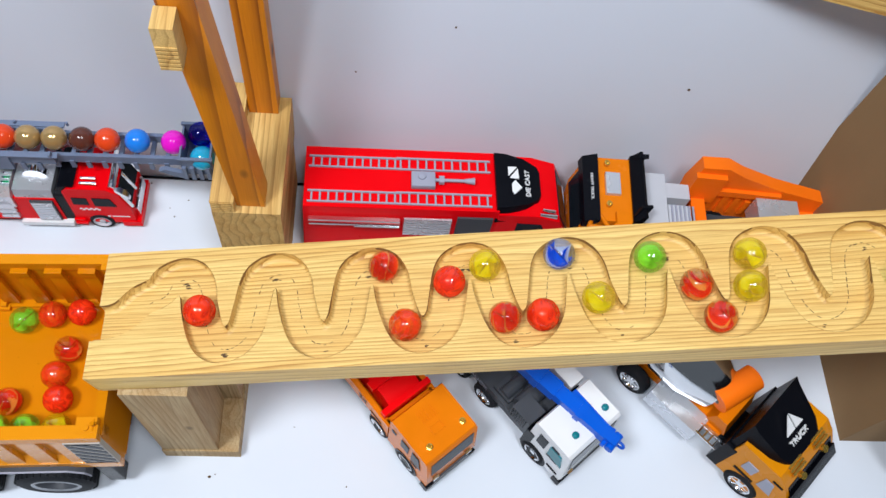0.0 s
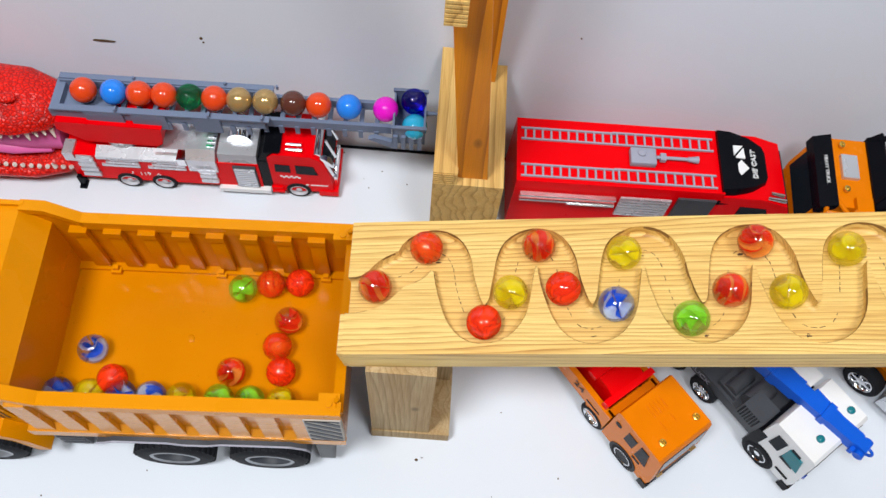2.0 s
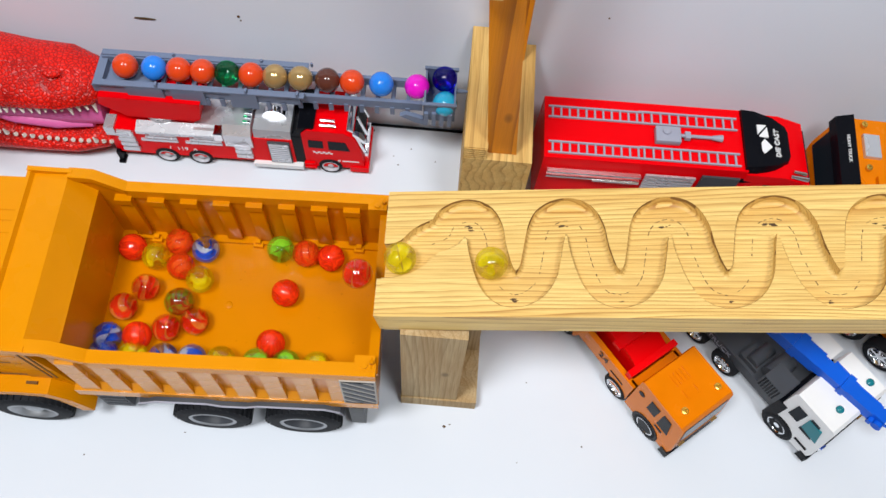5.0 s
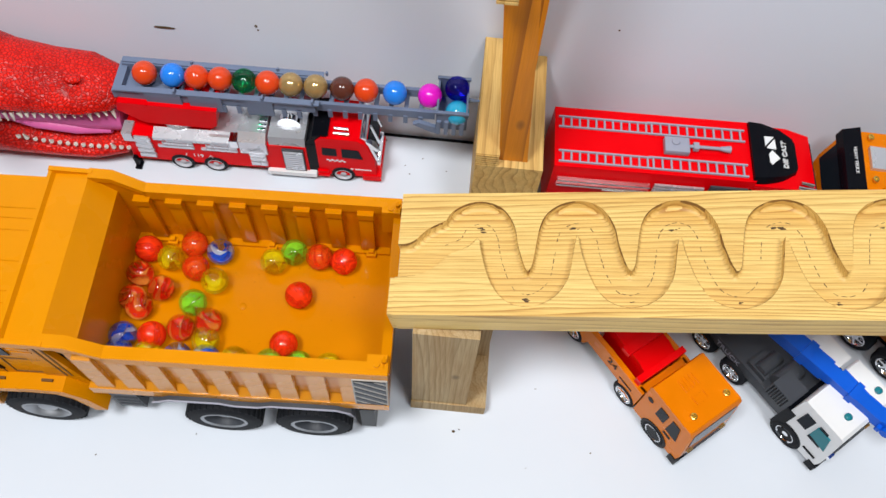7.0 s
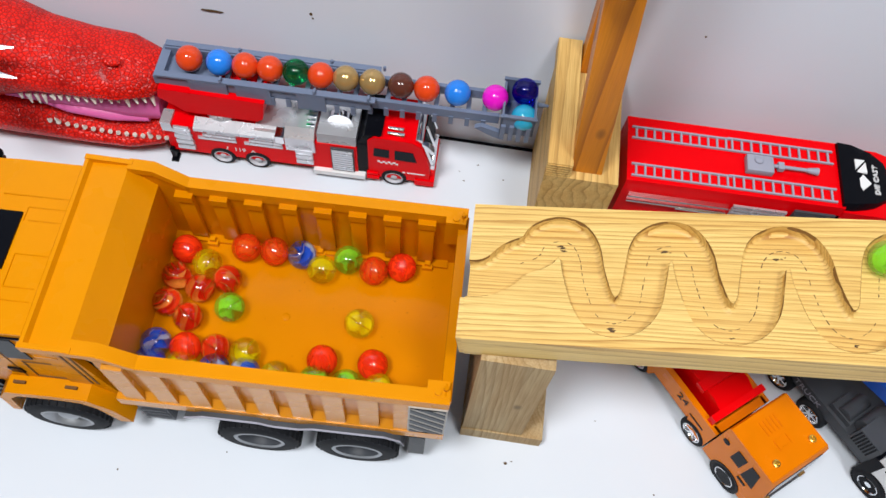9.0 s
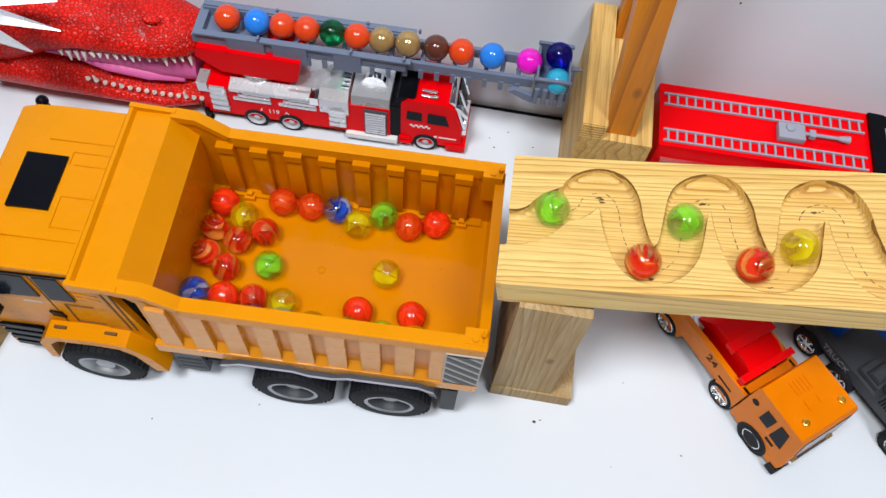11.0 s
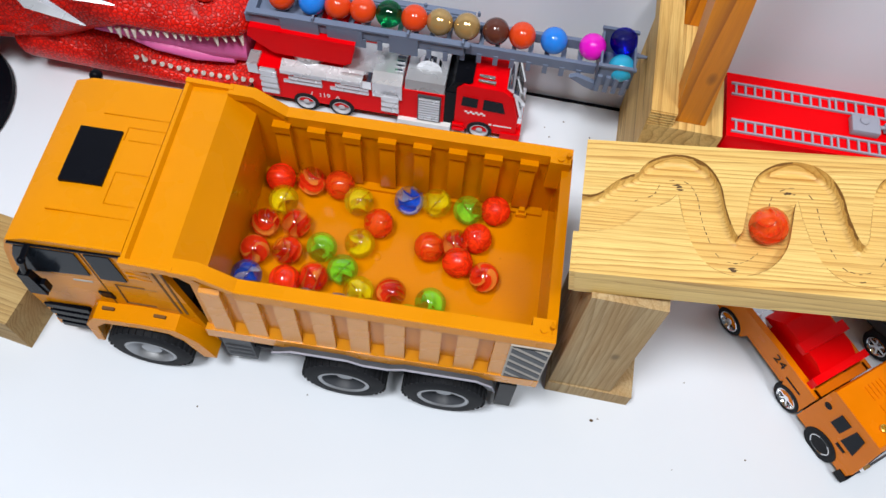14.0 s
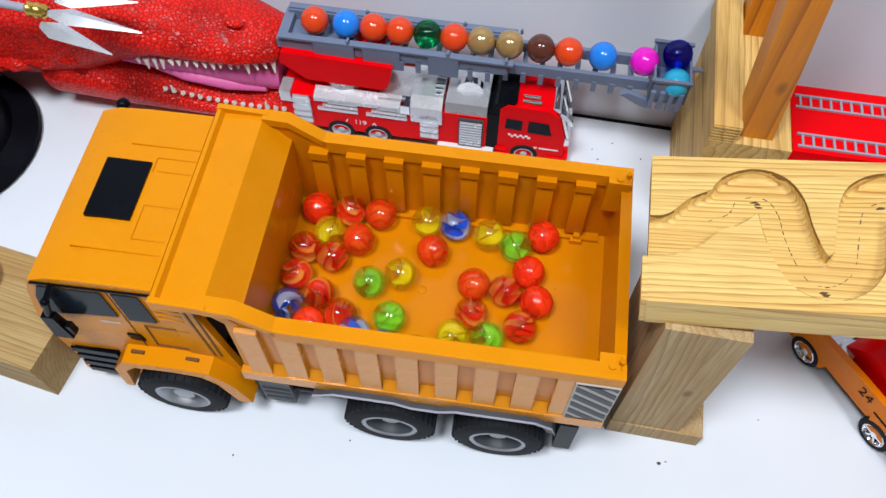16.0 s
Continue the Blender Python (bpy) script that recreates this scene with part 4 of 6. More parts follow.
    part("badge_bar", Shape().prism([(-0.0485, 0.0165), (-0.0475, 0.0195), (-0.0470, 0.0190), (-0.0477, 0.0165)], -0.0003, 0.0003).prism([(-0.0325, 0.0162), (-0.0310, 0.0188), (-0.0295, 0.0162), (-0.0301, 0.0162), (-0.0310, 0.0178), (-0.0319, 0.0162)], -0.0003, 0.0003), M_WHITE, t)
    part("chassis", Shape().box(-0.083, 0.083, 0.004, 0.029, 0.0040, 0.0095).bevel(0.0006), M_BLACK, t)
    part("outrigger", Shape().box(-0.0860, -0.0835, -0.003, 0.003, 0.0010, 0.0120).box(-0.0870, -0.0825, -0.0045, 0.002, 0.0, 0.0016).bevel(0.0004), M_BLACK, t)
    for x in (-0.0520, -0.0290, 0.0605):
        wheel(t, x, 0.0020, 0.0083, 0.0062, -1, M_PLATE, hole=0.72)
        wheel(t, x, 0.0310, 0.0083, 0.0062, 1, M_PLATE, hole=0.72)
    # turntable and ladder trough
    part("turntable", Shape().lathe([(0.00005, 0.0380), (0.0130, 0.0380), (0.0130, 0.0430), (0.00005, 0.0430)], 24, pose(-0.050, 0.018, 0)).bevel(0.0004), M_SILVER, t)
    part("ladder_mount", Shape().prism([(-0.0830, 0.0640), (-0.0850, 0.0560), (-0.0700, 0.0440), (-0.0260, 0.0430), (-0.0220, 0.0460), (-0.0190, 0.0620)], 0.0055, 0.0300).bevel(0.0012), M_RED, t, "glossy red ladder mount")
    lad = part("ladder", Shape().box(-0.0835, 0.0450, 0.0100, 0.0135, 0.0635, 0.0720).box(-0.0835, 0.0450, 0.0310, 0.0345, 0.0635, 0.0720).box(-0.0855, -0.0800, 0.0100, 0.0345, 0.0635, 0.0700).box(-0.0835, -0.0480, 0.0105, 0.0340, 0.0630, 0.0650).bevel(0.0005), M_LADDER, t)
    part("ladder_top", Shape().box(0.0350, 0.1220, 0.0125, 0.0150, 0.0630, 0.0700).box(0.0350, 0.1220, 0.0295, 0.0320, 0.0630, 0.0700).bevel(0.0004), M_LADDER, t)
    part("rail_lip", Shape().box(-0.0835, 0.0480, 0.0085, 0.0125, 0.0718, 0.0732).box(-0.0835, 0.0480, 0.0320, 0.0360, 0.0718, 0.0732).bevel(0.0003), M_LADDER, t)
    for k in range(17):
        x = -0.0440 + 0.0098 * k
        far = x > 0.042
        part("rung", Shape().box(x - 0.0014, x + 0.0014, 0.0128 if far else 0.0095, 0.0318 if far else 0.0345, 0.0622, 0.0648).box(x - 0.0014, x + 0.0014, (0.0118 if far else 0.0090), (0.0132 if far else 0.0105), 0.0575, 0.0648).bevel(0.0003), M_LADDER, t)
    for x0, x1 in ((-0.0640, -0.0410), (-0.0360, -0.0150), (0.0010, 0.0180)):
        part("side_plate", Shape().box(x0, x1, 0.0086, 0.0104, 0.0580, 0.0715).bevel(0.0004), M_LADDER, t)
    for x in (-0.044, 0.012, 0.044):
        part("rail_clip", Shape().box(x - 0.0006, x + 0.0006, 0.0085, 0.0115, 0.0730, 0.0760), M_LADDER, t)
        part("rail_pin", Shape().cyl((x + 0.006, 0.034, 0.0725), (x + 0.006, 0.034, 0.0755), 0.0009, n=8), M_LADDER, t)
    buc = Shape().box(0.1230, 0.1430, 0.0080, 0.0340, 0.0600, 0.0612)
    buc.box(0.1230, 0.1430, 0.0080, 0.0092, 0.0600, 0.0760).box(0.1230, 0.1430, 0.0328, 0.0340, 0.0600, 0.0800).box(0.1230, 0.1242, 0.0080, 0.0340, 0.0600, 0.0780).box(0.1418, 0.1430, 0.0080, 0.0340, 0.0600, 0.0780)
    part("bucket", buc.bevel(0.0003), M_LADDER, t)
    for y0, z0 in ((0.0070, 0.0760), (0.0328, 0.0786)):
        part("bucket_rim", Shape().box(0.1222, 0.1438, y0, y0 + 0.0021, z0, z0 + 0.0016).bevel(0.0003), M_LADDER, t)
    part("nozzle", Shape().cyl((0.1430, 0.0220, 0.0735), (0.1500, 0.0220, 0.0735), 0.0018, 0.0008, 10), M_LADDER, t)
    for k in range(4):
        part("bucket_slat", Shape().box(0.1235 + 0.005 * k, 0.1262 + 0.005 * k, 0.0062, 0.0082, 0.0560, 0.0690).bevel(0.0004), M_LADDER, t)
    part("bucket_arm", Shape().prism([(0.1120, 0.0640), (0.1235, 0.0600), (0.1235, 0.0540), (0.1180, 0.0560), (0.1080, 0.0620)], 0.0080, 0.0110).bevel(0.0004), M_LADDER, t)
    return t


ladder_truck()


def ladder_balls():
    """Glossy balls in the trough, each a thing of its own."""
    kinds = {"orange_red": (0.72, 0.060, 0.010), "sky_blue": (0.02, 0.22, 0.80), "bronze": (0.50, 0.33, 0.13), "brown": (0.10, 0.030, 0.020), "magenta": (0.85, 0.01, 0.62), "turquoise": (0.03, 0.42, 0.68)}
    mats = {k: surface("ball_" + k, c, 0.16, 0.5 if k == "bronze" else 0.0, vary=0.12, scale=160, bump=0.015, coat=0.6) for k, c in kinds.items()}
    mats["green_glass"] = glass("ball_green_glass", (0.12, 0.78, 0.45), 0.5)
    mats["navy_glass"] = glass("ball_navy_glass", (0.08, 0.10, 0.95), 0.5)
    row = ["orange_red", "sky_blue", "orange_red", "orange_red", "green_glass", "orange_red", "bronze", "bronze", "brown", "orange_red", "sky_blue", "magenta"]
    at = [-0.3280, -0.3100, -0.2945, -0.2795, -0.2640, -0.2490, -0.2340, -0.2180, -0.2010, -0.1855, -0.1670, -0.1445]
    for k, x in zip(row, at):
        thing("ladder_ball", "shiny %s ball resting in the grey ladder trough" % k.replace("_", " "), "ball", pose(x, 0.3760 + 0.02 * (x + 0.25), 0.0648 + 0.0079 + 0.0022), group="balls on the ladder",
              shape=Shape().ball((0, 0, 0), 0.0079, 32, 20), mat=mats[k])
    for k, y, z in (("navy_glass", 0.3835, 0.0780), ("turquoise", 0.3700, 0.0705)):
        thing("ladder_ball", "shiny %s ball in the ladder bucket" % k.replace("_", " "), "ball", pose(-0.1275 + (0.0015 if k == "turquoise" else 0), y, z), group="balls on the ladder",
              shape=Shape().ball((0, 0, 0), 0.0079, 32, 20), mat=mats[k])


ladder_balls()


def ladder_bars(length, wide, rungs, bar=0.0011):
    s = Shape().box(0, length, 0, bar, 0, 0.0012).box(0, length, wide - bar, wide, 0, 0.0012)
    for i in range(rungs):
        x = length * (i + 0.5) / rungs
        s.box(x - 0.0006, x + 0.0006, bar, wide - bar, 0.0001, 0.0010)
    return s


def box_engine():
    """Red die-cast fire engine seen from above; x runs to its cab."""
    t = thing("fire_engine", "red die-cast toy fire engine with two grey roof ladders", "toy truck", pose(-0.0625, 0.3455, 0, 0, 0, 0.8))
    body = part("body", Shape().taper(0.0, 0.131, -0.0035, 0.0475, 0.0080, 0.0600, 0.0015, 0.0, 0.0022).bevel(0.0012), M_RED, t)
    for y in (0.0010, 0.0280):
        part("roof_ladder", ladder_bars(0.0600, 0.0092, 11).bevel(0.0002), M_LADDER2, body).matrix_local = pose(0.0040, y + 0.0006, 0.0601)
        part("roof_ladder", ladder_bars(0.0640, 0.0098, 11).bevel(0.0002), M_LADDER2, body).matrix_local = pose(0.0620, y + 0.0003, 0.0604)
    gun = part("water_cannon", Shape().box(0.0720, 0.0880, 0.0140, 0.0255, 0.0601, 0.0650).lathe([(0.0028, 0.0650), (0.0028, 0.0662), (0.00005, 0.0664)], 16, pose(0.0790, 0.0215, 0)).bevel(0.0005), M_LADDER2, t)
    part("nozzle", Shape().cyl((0.0880, 0.0195, 0.0640), (0.1080, 0.0195, 0.0640), 0.0011, n=10).cyl((0.1080, 0.0195, 0.0640), (0.1145, 0.0195, 0.0640), 0.0014, 0.0024, 12).box(0.0905, 0.0940, 0.0170, 0.0220, 0.0625, 0.0655), M_LADDER2, gun)
    part("side_ladder", Shape().box(0.0050, 0.0650, -0.0060, -0.0030, 0.0440, 0.0455).box(0.0050, 0.0650, -0.0060, -0.0030, 0.0490, 0.0505).box(0.0350, 0.0650, -0.0066, -0.0030, 0.0430, 0.0442).bevel(0.0003), M_CHROME, t)
    for k in range(7):
        part("shutter_slat", Shape().box(0.0680, 0.1000, -0.0042, -0.0028, 0.0300 + 0.0032 * k, 0.0320 + 0.0032 * k).bevel(0.0003), M_SILVER, t)
    part("locker", Shape().box(0.1035, 0.1275, -0.0040, -0.0025, 0.0280, 0.0540).bevel(0.0004), M_GREY, t)
    cab = part("cab", Shape().prism([(0.1310, 0.0080), (0.1310, 0.0570), (0.1560, 0.0565), (0.1740, 0.0500), (0.1825, 0.0320), (0.1832, 0.0080)], -0.0020, 0.0455).bevel(0.0045, 3, 20), M_RED, t)
    hood = part("roof_cap", Shape().loft([[(x, y0, z), (x, y1, z), (x, y1 - 0.003, z + dz), (x, y0 + 0.003, z + dz)] for x, y0, y1, z, dz in ((0.1290, -0.0025, 0.0470, 0.0480, 0.0150), (0.1370, -0.0020, 0.0460, 0.0490, 0.0145), (0.1500, 0.0020, 0.0440, 0.0520, 0.0085), (0.1590, 0.0080, 0.0400, 0.0525, 0.0050), (0.1610, 0.0120, 0.0360, 0.0525, 0.0042))]).bevel(0.0008), M_BLACK, t, "black roof cap with white lettering")
    writing("DIE CAST", 0.0050, pose(0.1515, 0.0215, 0.0604, 20, 0, 90), M_WHITE, hood, label="white words DIE CAST", depth=0.0006)
    part("emblem", Shape().prism([(0.1378, 0.0250), (0.1378, 0.0325), (0.1440, 0.0325)], 0.0600, 0.0640, "z").prism([(0.1385, 0.0240), (0.1447, 0.0318), (0.1452, 0.0240)], 0.0600, 0.0630, "z").prism([(0.1380, 0.0170), (0.1415, 0.0115), (0.1470, 0.0170), (0.1425, 0.0228)], 0.0600, 0.0628, "z"), M_WHITE, hood, "white split square and diamond emblem")
    part("windscreen", Shape().prism([(0.1830, 0.0330), (0.1750, 0.0495), (0.1737, 0.0495), (0.1817, 0.0330)], 0.003, 0.0405), M_WINDOW, cab)
    part("grille", Shape().box(0.1817, 0.1847, 0.002, 0.0415, 0.0130, 0.0290).box(0.1822, 0.1857, 0.0, 0.0435, 0.0080, 0.0125).bevel(0.0006), M_CHROME, cab)
    part("horn", Shape().cyl((0.1590, -0.0005, 0.0570), (0.1710, -0.0005, 0.0545), 0.0010, 0.0016, 10).cyl((0.1610, 0.0030, 0.0575), (0.1700, 0.0030, 0.0550), 0.0010, 0.0014, 10), M_CHROME, cab)
    part("side_window", Shape().prism([(0.1450, 0.0330), (0.1680, 0.0330), (0.1620, 0.0460), (0.1450, 0.0470)], -0.0028, -0.0016), M_WINDOW, cab)
    part("chassis", Shape().box(0.004, 0.170, 0.002, 0.042, 0.0050, 0.0082), M_BLACK, t)
    for x in (0.0300, 0.1500):
        wheel(t, x, 0.0005, 0.0100, 0.0070, -1, M_CHROME, spokes=6)
        wheel(t, x, 0.0435, 0.0100, 0.0070, 1, M_CHROME, spokes=6)
    return t


box_engine()


def boom_truck():
    """Orange construction toy; x runs from its nose to its tail."""
    t = thing("construction_truck", "orange toy construction truck with black roof trim and a folded boom", "toy truck", pose(0.1235, 0.3410, 0, 0, 0, -3))
    cab = part("cab", Shape().prism([(0.0, 0.0080), (-0.0015, 0.0350), (0.0030, 0.0560), (0.0090, 0.0650), (0.0400, 0.0660), (0.0440, 0.0560), (0.0440, 0.0080)], 0.0, 0.0500).bevel(0.0030, 3, 20), M_ORANGE, t)
    cab.scale = (0.84, 1, 1)
    band = part("visor", Shape().prism([(0.0000, 0.0570), (0.0015, 0.0640), (0.0130, 0.0685), (0.0130, 0.0640), (0.0050, 0.0570)], -0.0010, 0.0510).bevel(0.0008), M_BLACK, cab, "black visor with white lettering")
    writing("HEAVY TRUCK", 0.0031, pose(0.0078, 0.0250, 0.0673, 21, 0, -90), M_WHITE, band, label="white words HEAVY TRUCK", depth=0.0003)
    part("roof_hatch", Shape().box(0.0190, 0.0310, 0.0200, 0.0370, 0.0655, 0.0682).bevel(0.0007), M_SILVER, cab)
    for y in (0.0120, 0.0445):
        part("roof_lamp", Shape().lathe([(0.0022, 0.066), (0.0022, 0.0682), (0.0012, 0.0685), (0.00005, 0.0672)], 16, pose(0.0210, y, 0)), M_BRASS, cab)
    part("spoiler", Shape().prism([(0.0390, 0.0500), (0.0400, 0.0680), (0.0470, 0.0760), (0.0490, 0.0750), (0.0460, 0.0640), (0.0480, 0.0500)], -0.0010, 0.0510).bevel(0.0008), M_BLACK, cab)
    for y, a in ((0.0040, -25), (0.0500, 20)):
        part("spoiler_wing", Shape().prism([(0.0400, 0.0), (0.0480, 0.0), (0.0530, 0.0090), (0.0450, 0.0080)], -0.0015, 0.0015, "y").bevel(0.0006), M_BLACK, cab).matrix_local = pose(0, y, 0.068, a)
    part("mirror_arm", Shape().cyl((0.0080, 0.002, 0.0620), (0.0040, -0.006, 0.0660), 0.0018, n=8).cyl((0.0040, -0.006, 0.0660), (0.0220, -0.008, 0.0680), 0.0018, n=8).cyl((0.0220, -0.008, 0.0680), (0.0340, 0.004, 0.0650), 0.0020, n=8).cyl((0.0120, 0.006, 0.0660), (0.0200, -0.008, 0.0680), 0.0016, n=8).box(0.0260, 0.0380, -0.0075, 0.0060, 0.0600, 0.0690).bevel(0.0006), M_ORANGE, cab)
    part("windscreen", Shape().prism([(-0.0022, 0.0360), (0.0022, 0.0560), (0.0034, 0.0560), (-0.0006, 0.0360)], 0.004, 0.046), M_WINDOW, cab)
    for y in (-0.0006, 0.0506):
        part("side_window", Shape().box(0.0100, 0.0340, y - 0.0006, y + 0.0006, 0.0380, 0.0560).bevel(0.0004), M_WINDOW, cab)
    part("chassis", Shape().box(0.002, 0.190, 0.008, 0.042, 0.0080, 0.0180).bevel(0.0008), M_GREY, t)
    part("engine_deck", Shape().box(0.0450, 0.0620, 0.0060, 0.0470, 0.0180, 0.0570).box(0.0620, 0.0800, 0.0300, 0.0420, 0.0180, 0.0540).box(0.0640, 0.0800, 0.0080, 0.0250, 0.0180, 0.0530).bevel(0.0008), M_PLATE, t)
    for k in range(6):
        part("deck_fin", Shape().box(0.0660 + 0.003 * k, 0.0672 + 0.003 * k, 0.0085, 0.0245, 0.0528, 0.0540), M_LADDER2, t)
    boom = Shape().prism([(0.0820, 0.0180), (0.0790, 0.0520), (0.0830, 0.0760), (0.1010, 0.0770), (0.1150, 0.0690), (0.1430, 0.0580), (0.1960, 0.0440), (0.1980, 0.0180)], 0.0420, 0.0520)
    boom.prism([(0.0850, 0.0180), (0.0850, 0.0500), (0.0950, 0.0560), (0.1100, 0.0480), (0.1500, 0.0360), (0.1880, 0.0330), (0.1900, 0.0180)], -0.0020, 0.0080)
    boom.box(0.0800, 0.1020, 0.0380, 0.0424, 0.0400, 0.0700).box(0.1020, 0.1480, 0.0390, 0.0424, 0.0480, 0.0540).box(0.0850, 0.0950, 0.0080, 0.0420, 0.0180, 0.0440).box(0.1500, 0.1900, 0.0080, 0.0420, 0.0180, 0.0330)
    boom = part("boom_frame", boom.bevel(0.0010), M_ORANGE2, t, "bright orange boom frame")
    for k in range(5):
        part("brace", Shape().box(0.1000 + 0.009 * k, 0.1040 + 0.009 * k, 0.0400, 0.0425, 0.0250, 0.0520 - 0.0035 * k).bevel(0.0005), M_ORANGE2, boom)
    part("ram", Shape().cyl((0.0960, 0.0220, 0.0330), (0.1500, 0.0240, 0.0330), 0.0040).box(0.1300, 0.1600, 0.0120, 0.0380, 0.0330, 0.0520).bevel(0.0006), M_SILVER, boom)
    part("tail_plate", Shape().box(0.1830, 0.2010, 0.0080, 0.0420, 0.0330, 0.0430).cyl((0.1920, 0.0250, 0.0430), (0.1920, 0.0250, 0.0438), 0.0014, n=10).bevel(0.0005), M_LADDER2, boom)
    for x in (0.0240, 0.1100, 0.1500):
        wheel(t, x, 0.0050, 0.0120, 0.0090, -1, M_SILVER, spokes=6)
        wheel(t, x, 0.0460, 0.0120, 0.0090, 1, M_SILVER, spokes=6)
    return t


boom_truck()


def small_truck(t, w, cab_len, cab_h, paint, r, axle):
    """Cab common to the small die-cast trucks; x runs backward from the nose, y to both sides."""
    h = w / 2
    cab = part("cab", Shape().prism([(0.0, 0.0080), (-0.0010, 0.0180), (0.0004, 0.0300), (0.0030, cab_h - 0.0020), (0.0050, cab_h), (cab_len - 0.001, cab_h), (cab_len, cab_h - 0.002), (cab_len, 0.0080)], -h, h).bevel(0.0030, 3, 20), paint, t)
    part("windscreen", Shape().prism([(0.0001, 0.0310), (0.0022, cab_h - 0.0050), (0.0034, cab_h - 0.0050), (0.0014, 0.0310)], -h + 0.003, h - 0.003).bevel(0.0002), M_WINDOW, cab, "dark windscreen")
    part("bumper", Shape().box(-0.0022, 0.0040, -h - 0.0006, h + 0.0006, 0.0035, 0.0110).bevel(0.0012), M_BLACK, cab)
    part("grille", Shape().box(-0.0022, 0.0000, -h * 0.72, h * 0.72, 0.0120, 0.0170).bevel(0.0003), M_GREY, cab)
    for s in (-1, 1):
        y = s * (h + 0.0002)
        part("headlight", Shape().box(-0.0020, 0.0010, y - s * 0.0065 - 0.0022, y - s * 0.0065 + 0.0022, 0.0185, 0.0225).bevel(0.0005), M_CHROME, cab)
        part("side_window", Shape().prism([(0.0070, 0.0290), (0.0160, 0.0290), (0.0160, cab_h - 0.0070), (0.0100, cab_h - 0.0070)], y - 0.0004, y + 0.0004), M_WINDOW, cab)
        part("side_window", Shape().box(0.0190, 0.0260, y - 0.0004, y + 0.0004, 0.0320, cab_h - 0.0080), M_WINDOW, cab)
        part("wheel_arch", Shape().cyl((axle, y - s * 0.006, r), (axle, y + s * 0.0002, r), r + 0.0012, n=24), M_BLACK, cab)
    return cab


def orange_truck():
    t = thing("flatbed_truck", "orange die-cast toy truck with an open bed holding red parts", "toy truck", pose(0.0382, 0.1892, 0, 0, 0, 129.0))
    w, r = 0.0385, 0.0094
    cab = small_truck(t, w, 0.0375, 0.0520, M_ORANGE, r, 0.0190)
    for y in (-0.0138, 0.0112):
        part("roof_lamp", Shape().lathe([(0.0020, 0.0515), (0.0020, 0.0534), (0.0013, 0.0536), (0.0009, 0.0526), (0.00005, 0.0526)], 16, pose(0.0114, y, 0)), M_BRASS, cab)
    for k in range(5):
        part("roof_rib", Shape().box(0.0240, 0.0320, -0.0060 + 0.0024 * k, -0.0048 + 0.0024 * k, 0.0518, 0.0526).bevel(0.0002), M_ORANGE, cab)
    part("roof_rib", Shape().box(0.0150, 0.0210, -0.0045, -0.0035, 0.0518, 0.0526).box(0.0150, 0.0210, 0.0035, 0.0045, 0.0518, 0.0526).box(0.0150, 0.0160, -0.0034, 0.0034, 0.0518, 0.05255).box(0.0200, 0.0210, -0.0034, 0.0034, 0.0518, 0.05255), M_ORANGE, cab)
    bed = Shape().box(0.0385, 0.1150, -w / 2 + 0.002, w / 2 - 0.002, 0.0120, 0.0180)
    for s in (-1, 1):
        y = s * (w / 2)
        bed.prism([(0.0385, 0.0100), (0.0385, 0.0330), (0.0700, 0.0330), (0.1150, 0.0300), (0.1150, 0.0090), (0.0880, 0.0090), (0.0850, 0.0180), (0.0780, 0.0200), (0.0560, 0.0200), (0.0530, 0.0100)], y - s * 0.0035 if s > 0 else y, y if s > 0 else y + 0.0035)
    bed.box(0.0385, 0.0430, -w / 2 + 0.002, w / 2 - 0.002, 0.0180, 0.0330)
    bed = part("bed", bed.bevel(0.0006), M_ORANGE, t)
    part("bed_load", Shape().prism([(0.0480, 0.0190), (0.0450, 0.0380), (0.0540, 0.0430), (0.0780, 0.0420), (0.0880, 0.0300), (0.0900, 0.0190)], -0.0120, 0.0120).box(0.0440, 0.0480, -0.0180, 0.0180, 0.0300, 0.0400).box(0.0600, 0.0660, -0.0150, 0.0150, 0.0410, 0.0450).bevel(0.0012), M_RED2, t, "glossy red block in the bed")
    part("bed_fitting", Shape().cyl((0.0860, 0.0100, 0.0190), (0.0860, 0.0100, 0.0300), 0.0050, n=12).box(0.0900, 0.1000, -0.0140, 0.0140, 0.0185, 0.0250).bevel(0.0006), M_SILVER, t)
    for s in (-1, 1):
        writing("24", 0.0085, pose(0.0640, s * (w / 2 + 0.0003), 0.0270, 90, 0, 180 if s > 0 else 0), M_BLACK, bed, label="black number 24")
        part("stripe", Shape().box(0.0450, 0.0560, s * (w / 2 + 0.0002) - 0.0002, s * (w / 2 + 0.0002) + 0.0002, 0.0225, 0.0235), M_BLACK, bed)
        part("door_badge", Shape().cyl((0.0330, s * w / 2, 0.0390), (0.0330, s * (w / 2 + 0.0004), 0.0390), 0.0022, n=16), M_BLACK, cab)
        part("name_bar", Shape().box(0.0100, 0.0160, s * (w / 2 + 0.0002) - 0.0002, s * (w / 2 + 0.0002) + 0.0002, 0.0230, 0.0250), M_BLACK, cab)
        for x in (0.0190, 0.0475, 0.0985):
            wheel(t, x, s * (w / 2 - 0.0030), r, 0.0075, s, M_CHROME, spokes=6, hole=0.7)
    part("chassis", Shape().box(0.004, 0.112, -0.013, 0.013, 0.0060, 0.0125).bevel(0.0006), M_BLACK, t)
    return t


orange_truck()


